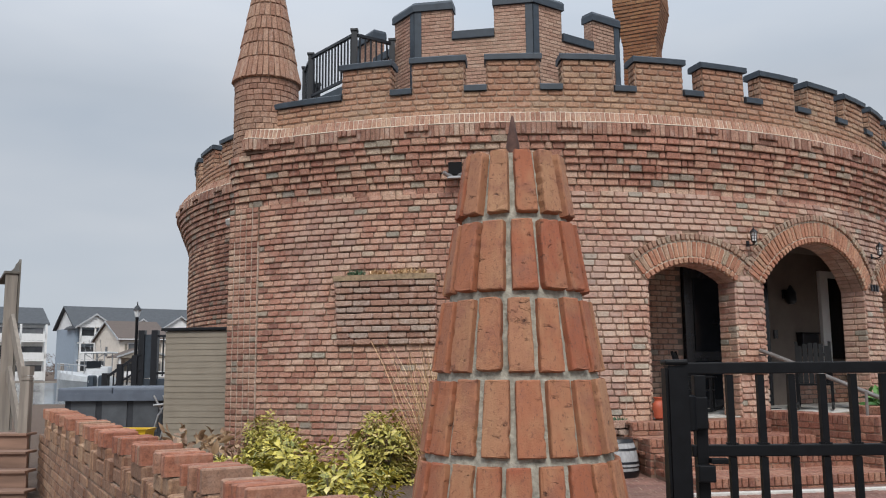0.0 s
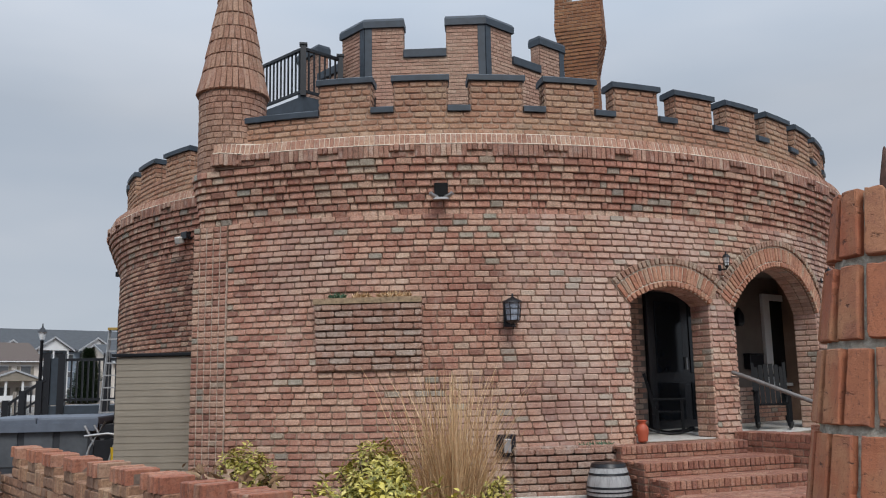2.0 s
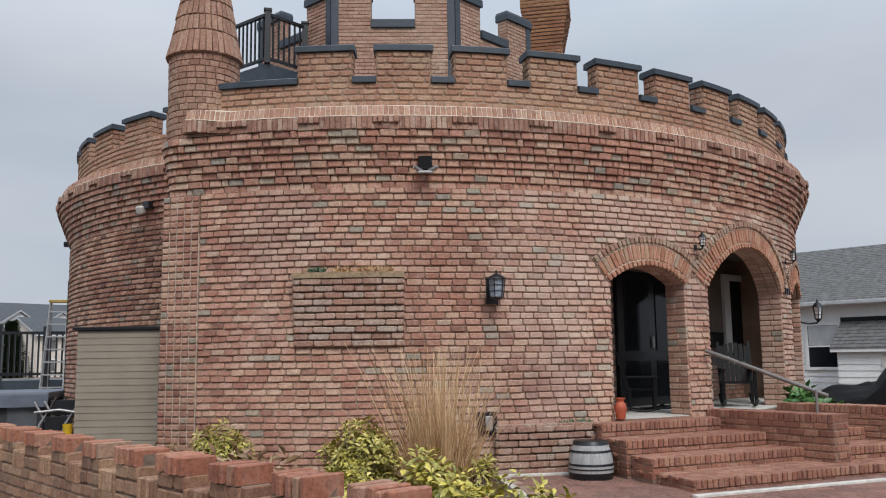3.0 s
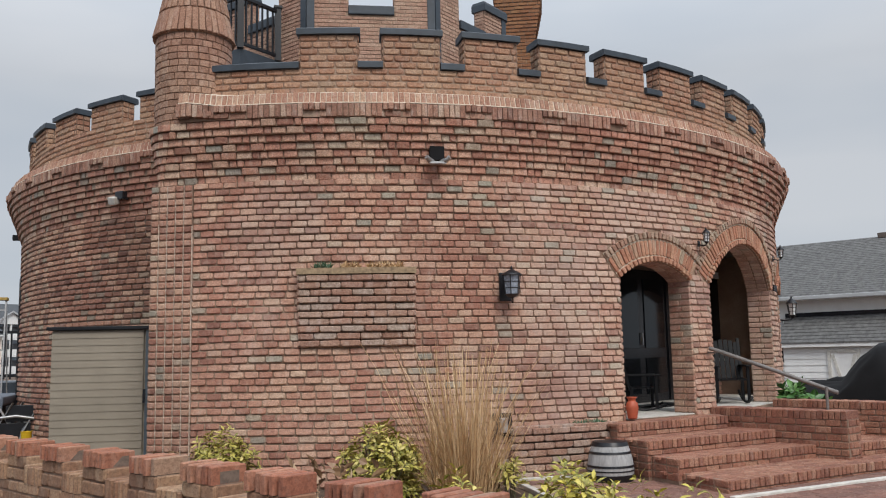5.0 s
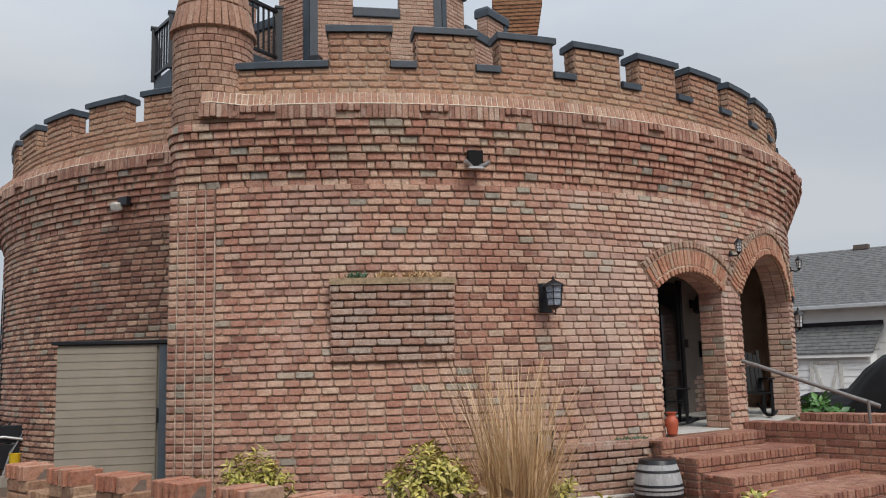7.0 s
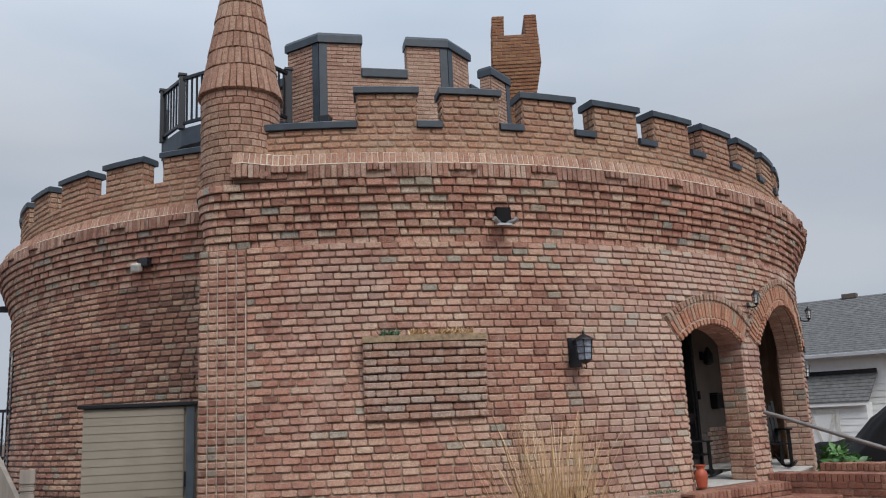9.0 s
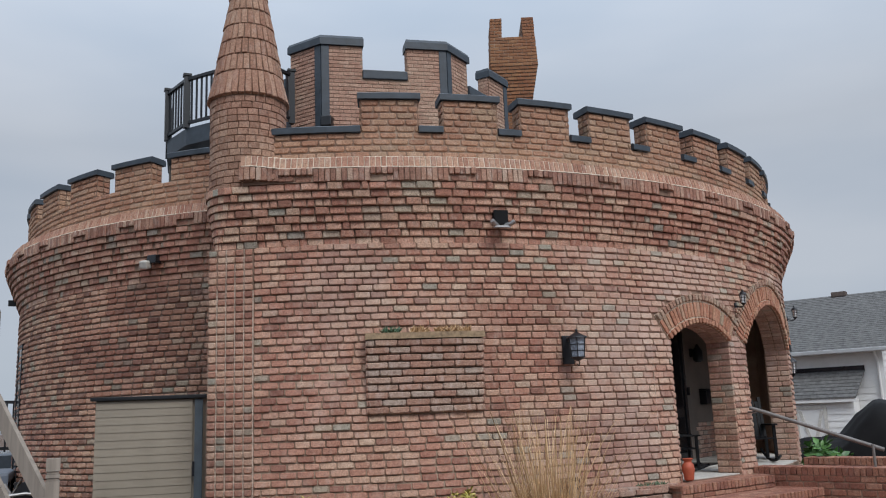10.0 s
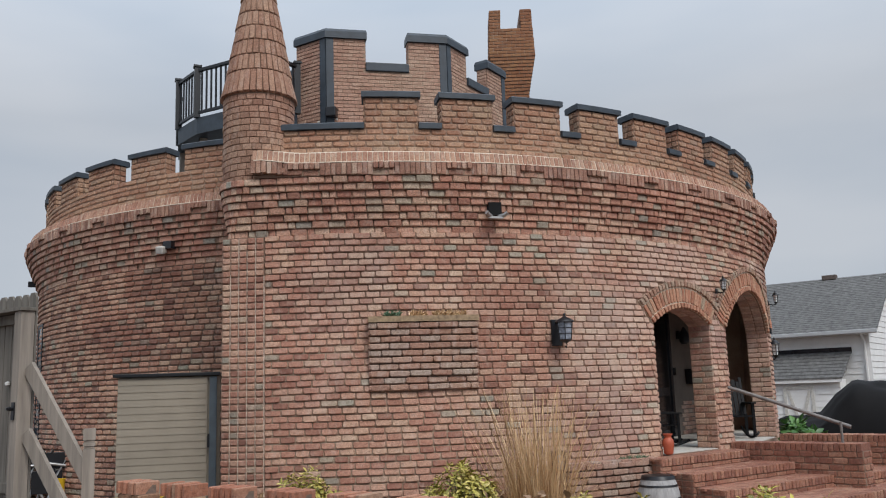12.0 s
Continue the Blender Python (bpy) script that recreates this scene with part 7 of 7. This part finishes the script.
for k in range(3):
    x0 = -9.75 + 0.42 * k
    box("stair_post", (x0 - 0.08, 24.9, -0.2), (x0 + 0.08, 25.06, 1.2 + 0.25 * k), M_BLACK, qd)
plank("stair_rail", (-9.75, 24.95, 1.05), (-8.75, 24.95, 1.75), 0.07, 0.06, qd, M_BLACK)
plank("stair_rail", (-9.75, 24.95, 0.65), (-8.75, 24.95, 1.3), 0.05, 0.05, qd, M_BLACK)
for k in range(7):
    x0 = -9.65 + 0.13 * k
    box("stair_baluster", (x0, 24.93, 0.5 + 0.09 * k), (x0 + 0.035, 24.97, 1.1 + 0.09 * k), M_BLACK, qd)

# conifer on the quay
CON = Vector((-26.4, 97.0, 0))
con = tagged(empty("conifer", CON), "dark green conifer before the waterside houses", "tree")
lathe("trunk", [(0.2, 0), (0.03, 5.6)], M_STEM, con, "", tuple(CON), 8)
v, f = [], []
r = random.Random(5)
for i in range(7000):
    z = 5.7 * r.random() ** 1.3
    rad = 2.1 * (1 - z / 5.9) ** 0.8 * r.uniform(0.1, 1.0)
    a = r.uniform(0, 6.283)
    d = Vector((math.cos(a), math.sin(a), 0.5 + r.uniform(-0.3, 0.3))).normalized()
    n = Vector((0, 0, 1)) - d * d.z
    leaf(v, f, CON + Vector((rad * math.cos(a), rad * math.sin(a), 0.1 + z)), d, n.normalized(), r.uniform(0.35, 0.7), 0.2)
raw("foliage", v, f, M_CONIFER, con)

# ---- water and far shore ----
wm = Soup()
wm.v = [(-400, 34, -0.3), (-12.5, 34, -0.3), (-9.5, 30, -0.3), (30, 52, -0.3), (400, 60, -0.3), (400, 80, -0.3), (-400, 104, -0.3)]
wm.v = [(x, y, -0.018) for x, y, z in wm.v]
wm.f = [tuple(range(7))]
tagged(wm.make("water", M_WATER), "calm grey canal water", "water", kind="structure")


def apartment(x0, x1, y, depth, h_eave, h_ridge, floors, bays, label, side_mat, gable=True, span=(0.08, 0.97), centres=()):
    ob = empty("apartment_building", (x0, y, 0))
    box("wall", (x0, y, -0.1), (x1, y + depth, h_eave), side_mat, ob)
    s = Soup()
    ym = y + depth / 2
    o = 0.5
    s.hexa([(x0 - o, y - o, h_eave - 0.1), (x1 + o, y - o, h_eave - 0.1), (x1 + o, ym, h_ridge - 0.2), (x0 - o, ym, h_ridge - 0.2), (x0 - o, y - o, h_eave + 0.15), (x1 + o, y - o, h_eave + 0.15), (x1 + o, ym, h_ridge), (x0 - o, ym, h_ridge)])
    s.hexa([(x0 - o, ym, h_ridge - 0.2), (x1 + o, ym, h_ridge - 0.2), (x1 + o, y + depth + o, h_eave - 0.1), (x0 - o, y + depth + o, h_eave - 0.1), (x0 - o, ym, h_ridge), (x1 + o, ym, h_ridge), (x1 + o, y + depth + o, h_eave + 0.15), (x0 - o, y + depth + o, h_eave + 0.15)])
    s.make("roof", M_FARROOF, ob, "grey shingle roof")
    g = Soup()
    for xx in (x0, x1 - 0.15):
        g.v += [(xx, y, h_eave), (xx, y + depth, h_eave), (xx, ym, h_ridge - 0.15), (xx + 0.15, y, h_eave), (xx + 0.15, y + depth, h_eave), (xx + 0.15, ym, h_ridge - 0.15)]
        g.f = [(0, 1, 2), (3, 5, 4), (0, 3, 4, 1), (1, 4, 5, 2), (2, 5, 3, 0)]
        g.make("end_gable", M_WHITE, ob)
        g = Soup()
    bw = (x1 - x0) / bays
    fh = h_eave / floors
    for b in range(len(centres) or bays):
        bx0, bx1 = x0 + bw * (b + span[0]), x0 + bw * (b + span[1])
        if centres:
            bx0, bx1 = x0 + centres[b] - 1.9, x0 + centres[b] + 1.9
        for fl3 in range(floors):
            z0 = fh * fl3
            box("balcony_recess", (bx0, y - 0.06, z0 + 0.35), (bx1, y - 0.02, z0 + fh - 0.4), M_SHADE, ob)
            bal = box("balcony", (bx0 - 0.2, y - 1.5, z0 + 0.1), (bx1 + 0.2, y - 0.08, z0 + 0.32), M_WHITE, ob)
            box("balustrade", (bx0 - 0.15, y - 1.48, z0 + 0.34), (bx1 + 0.15, y - 1.4, z0 + 1.2), M_WHITE, bal)
            for q in range(2):
                box("balcony_door", (bx0 + (0.2 + 0.42 * q) * (bx1 - bx0), y - 0.1, z0 + 0.36), (bx0 + (0.42 + 0.42 * q) * (bx1 - bx0), y - 0.065, z0 + fh - 0.6), M_FARGLASS, ob)
            if not centres:
                continue
            wv = box("window", (bx1 + 0.5, y - 0.05, z0 + 1.1), (bx1 + 1.4, y - 0.01, z0 + fh - 0.7), M_FARGLASS, ob)
            box("window_frame", (bx1 + 0.42, y - 0.08, z0 + fh - 0.7), (bx1 + 1.48, y - 0.01, z0 + fh - 0.55), M_WHITE, wv)
        for xx in (bx0 - 0.2, (bx0 + bx1) / 2 - 0.12, bx1):
            box("column", (xx, y - 1.48, 0), (xx + 0.24, y - 1.24, h_eave), M_WHITE, ob)
        if gable:
            mx = (bx0 + bx1) / 2
            hw = 1.7 if b == 1 else 2.55
            gs = Soup()
            gs.v = [(mx - hw, y - 1.6, h_eave - 0.1), (mx + hw, y - 1.6, h_eave - 0.1), (mx, y - 1.6, h_eave + hw * 0.65)]
            gs.f = [(0, 1, 2)]
            gs.make("gable", M_WHITE, ob)
            rr = Soup()
            for a, b2 in (((mx - hw - 0.3, h_eave - 0.28), (mx, h_eave + hw * 0.65)), ((mx + hw + 0.3, h_eave - 0.28), (mx, h_eave + hw * 0.65))):
                rr.hexa([(a[0], y - 1.9, a[1]), (b2[0], y - 1.9, b2[1]), (b2[0], y + 5, b2[1]), (a[0], y + 5, a[1]), (a[0], y - 1.9, a[1] + 0.22), (b2[0], y - 1.9, b2[1] + 0.22), (b2[0], y + 5, b2[1] + 0.2), (a[0], y + 5, a[1] + 0.2)])
            rr.make("gable_roof", M_FARROOF, ob)
            tm_ = Soup()
            for sg in (-1, 1):
                xa, za, zb = mx + sg * (hw + 0.32), h_eave - 0.3, h_eave + hw * 0.65
                tm_.hexa([(xa, y - 1.98, za), (mx, y - 1.98, zb), (mx, y - 1.91, zb), (xa, y - 1.91, za), (xa, y - 1.98, za + 0.26), (mx, y - 1.98, zb + 0.26), (mx, y - 1.91, zb + 0.26), (xa, y - 1.91, za + 0.26)])
            tm_.make("gable_trim", M_TRIM, ob)
    return tagged(ob, label, "apartment building")


ap = apartment(-53.0, -13.0, 124, 12, 7.5, 10.9, 3, 6, "three-storey waterside apartment building with white balconies", M_BLUESIDE, centres=(2.37, 9.0, 14.7, 20.9, 27.1, 33.4))
ap.rotation_euler = (0, 0, radians(36))
ap = apartment(-72.9, -46.9, 96.7, 9, 7.2, 9.7, 3, 4, "white three-storey apartment building with stacked balconies", M_WHITE, False)
ap.rotation_euler = (0, 0, radians(36))



def waterside_house(u0, length, roof_mat, roof_label, label, porch_at=None):
    o = Vector((-39.1, 104.0, 0)) + Matrix.Rotation(radians(38), 3, "Z") @ Vector((u0, 0, 0))
    hs = tagged(empty("waterside_house", o), label, "house")
    at = Matrix.Translation(o)
    box("wall", (0, 0, -0.1), (length, 10, 5.1), M_CREAM, hs, "", at)
    s = Soup()
    for ya, yb in ((-0.5, 5), (10.5, 5)):
        s.hexa([at @ Vector(p) for p in ((-0.3, ya, 4.85), (length + 0.4, ya, 4.85), (length + 0.4, yb, 7.2), (-0.3, yb, 7.2), (-0.3, ya, 5.1), (length + 0.4, ya, 5.1), (length + 0.4, yb, 7.45), (-0.3, yb, 7.45))])
    s.make("roof", roof_mat, hs, roof_label)
    for x0 in (-0.02, length - 0.02):
        gs = Soup()
        gs.v = [tuple(at @ Vector((x0 + dx, y, z))) for dx in (0, 0.04) for y, z in ((0, 5.1), (10, 5.1), (5, 7.3))]
        gs.f = [(0, 1, 2), (3, 5, 4), (0, 3, 4, 1), (1, 4, 5, 2), (2, 5, 3, 0)]
        gs.make("gable", M_CREAM, hs)
    for ya, yb in ((-0.5, 5), (10.5, 5)):
        gs = Soup()
        gs.hexa([at @ Vector((x, y, z)) for dz in (0, 0.24) for x, y, z in ((-0.36, ya, 4.83 + dz), (-0.31, ya, 4.83 + dz), (-0.31, yb, 7.2 + dz), (-0.36, yb, 7.2 + dz))])
        gs.make("fascia", M_TRIM, hs)
    box("gutter", (-0.3, -0.62, 4.92), (length + 0.4, -0.51, 5.05), M_WHITE, hs, "", at)
    for k in range(max(2, int(length / 2.6))):
        for z0 in (0.7, 3.1):
            x0 = 1.1 + 2.5 * k
            wv = box("window", (x0, -0.05, z0), (x0 + 1.1, -0.015, z0 + 1.35), M_FARGLASS, hs, "", at)
            box("window_frame", (x0 - 0.1, -0.07, z0 + 1.35), (x0 + 1.2, -0.01, z0 + 1.47), M_WHITE, wv, "", at)
            for dx in (-0.45, 1.15):
                box("shutter", (x0 + dx, -0.06, z0), (x0 + dx + 0.3, -0.012, z0 + 1.35), M_TAUPE, wv, "", at)
    for y0, z0 in ((4.5, 3.0), (8.2, 2.4)):
        box("window", (-0.05, y0, z0), (-0.015, y0 + 0.8, z0 + 1.2), M_FARGLASS, hs, "", at)
    if porch_at is not None:
        c, hw = porch_at, 3.1
        pr, tr_, ga = Soup(), Soup(), Soup()
        for sg in (-1, 1):
            pr.hexa([at @ Vector((c + sg * x, y, z + dz)) for dz in (0, 0.16) for x, y, z in ((hw, -3.9, 2.7), (0, -3.9, 3.8), (0, -0.02, 3.8), (hw, -0.02, 2.7))])
            tr_.hexa([at @ Vector((c + sg * x, y, z + dz)) for dz in (0, 0.2) for x, y, z in ((hw + 0.05, -3.98, 2.68), (0, -3.98, 3.8), (0, -3.91, 3.8), (hw + 0.05, -3.91, 2.68))])
        ga.v = [tuple(at @ Vector((c + x, y, z))) for y in (-3.85, -3.75) for x, z in ((-hw, 2.72), (hw, 2.72), (0, 3.78))]
        ga.f = [(0, 1, 2), (3, 5, 4), (0, 3, 4, 1), (1, 4, 5, 2), (2, 5, 3, 0)]
        pr.make("porch_roof", roof_mat, hs)
        tr_.make("porch_trim", M_TRIM, hs)
        ga.make("porch_gable", M_TAUPE, hs)
        for k in range(4):
            x0 = c - hw + 0.3 + k * (2 * hw - 0.8) / 3
            box("porch_column", (x0, -3.7, 0), (x0 + 0.22, -3.48, 2.72), M_WHITE, hs, "", at)
        box("porch_rail", (c - hw + 0.5, -3.64, 0.45), (c + hw - 0.5, -3.56, 1.15), M_WHITE, hs, "", at)
    hs.rotation_euler = (0, 0, radians(38))


waterside_house(0.0, 5.8, M_SHINGLE_BROWN, "brown shingle roof", "cream two-storey house with brown roof and white gabled porch", 1.7)
waterside_house(14.6, 7.0, M_FARROOF, "grey shingle roof", "cream two-storey house with grey roof beside the conifer")

boat = tagged(empty("motor_boat", (-24.3, 62, 0)), "white motor boat with twin dark outboard engines", "boat")
v, f = [], []
for i in range(9):
    t = i / 8
    w = 1.25 * (1 - max(0, t - 0.45) ** 2 * 3.0)
    for (x, z) in ((-w * 0.75, 0.0), (-w, 0.55 + 0.25 * t), (-w * 0.96, 0.85 + 0.5 * t), (w * 0.96, 0.85 + 0.5 * t), (w, 0.55 + 0.25 * t), (w * 0.75, 0.0)):
        v.append((-23.6 - 4.6 * t + x * 0.4, 60 + 3.4 * t + x * 0.9, -0.05 + z))
for i in range(8):
    for k in range(6):
        j = (k + 1) % 6
        f.append((i * 6 + k, i * 6 + j, i * 6 + 6 + j, i * 6 + 6 + k))
f += [tuple(range(6)), tuple(range(48, 54))]
raw("hull", v, f, M_HULL, boat)
for dx in (-1.5, -0.75):
    box("outboard", (-22.75 + dx, 58.9, 0.1), (-22.3 + dx, 59.6, 0.95), M_CAP, boat, bevel=0.12)
box("console", (-25.6, 61.8, 0.6), (-24.4, 62.8, 1.45), M_HULL, boat, bevel=0.15)
box("windscreen", (-25.5, 61.75, 1.46), (-24.5, 62.6, 1.95), M_GLASSDARK, boat, bevel=0.08)
for dx, dy in ((-25.7, 61.9), (-24.3, 61.9), (-25.7, 63.4), (-24.3, 63.4)):
    tube("top_post", [(dx, dy, 0.6), (dx, dy, 2.5)], 0.035, M_GALV, boat, n=6)
box("hard_top", (-26.0, 61.6, 2.5), (-24.0, 63.7, 2.6), M_WHITE, boat, bevel=0.04)

for sy in (-1, 1):
    rail_pts = []
    for i in range(6):
        t = 0.4 + 0.12 * i
        w = 1.25 * (1 - max(0, t - 0.45) ** 2 * 3.0) * 0.9 * sy
        p = Vector((-23.6 - 4.6 * t + w * 0.4, 60 + 3.4 * t + w * 0.9, 0.8 + 0.5 * t))
        tube("rail_post", [p, p + Vector((0, 0, 0.5))], 0.025, M_GALV, boat, n=5)
        rail_pts.append(p + Vector((0, 0, 0.5)))
    tube("bow_rail", rail_pts, 0.03, M_GALV, boat, n=6)
for x0, x1 in ((-25.7, -24.3), (-24.3, -25.7)):
    tube("top_brace", [(x0, 61.9, 2.48), (x1, 61.9, 1.5)], 0.03, M_GALV, boat, n=5)
for k in range(4):
    tube("fishing_rod", [(-25.5 + 0.35 * k, 61.7, 2.4), (-25.6 + 0.4 * k, 61.3, 3.3 + 0.15 * (k % 2))], 0.018, M_GALV, boat, n=5)
box("leaning_post", (-24.2, 60.9, 0.7), (-23.6, 61.7, 1.55), M_HULL, boat, bevel=0.12)

dock = tagged(empty("far_dock", (-30, 66, 0)), "weathered timber dock with mooring piles", "dock")
for k in range(5):
    box("dock_board", (-60, 66 + 0.3 * k, 0.38), (-14, 66.28 + 0.3 * k, 0.5), M_WOOD, dock)
for k in range(16):
    lathe("dock_post", [(0.16, -0.1), (0.15, 1.5 + 0.3 * (k % 3))], M_WOOD, dock, "", (-58 + 2.9 * k, 65.8, 0), 8)

r = random.Random(8)
v, f = [], []
for i in range(140):
    c = Vector((r.uniform(-130, 10), r.uniform(150, 165), 0.0))
    rad, top = r.uniform(1.5, 3.2), r.uniform(1.8, 4.2)
    for k in range(130):
        o = c + Vector((r.gauss(0, 0.45) * rad, r.gauss(0, 0.45) * rad, top * r.random() ** 0.7))
        d = (rand_dir(r) + Vector((0, 0, 0.9))).normalized()
        n = rand_dir(r)
        n = (n - d * n.dot(d)).normalized()
        leaf(v, f, o, d, n, r.uniform(0.3, 0.8), r.uniform(0.06, 0.2))
tagged(raw("far_trees", v, f, M_BARE), "bare brown trees on the far shore", "trees", kind="stuff")
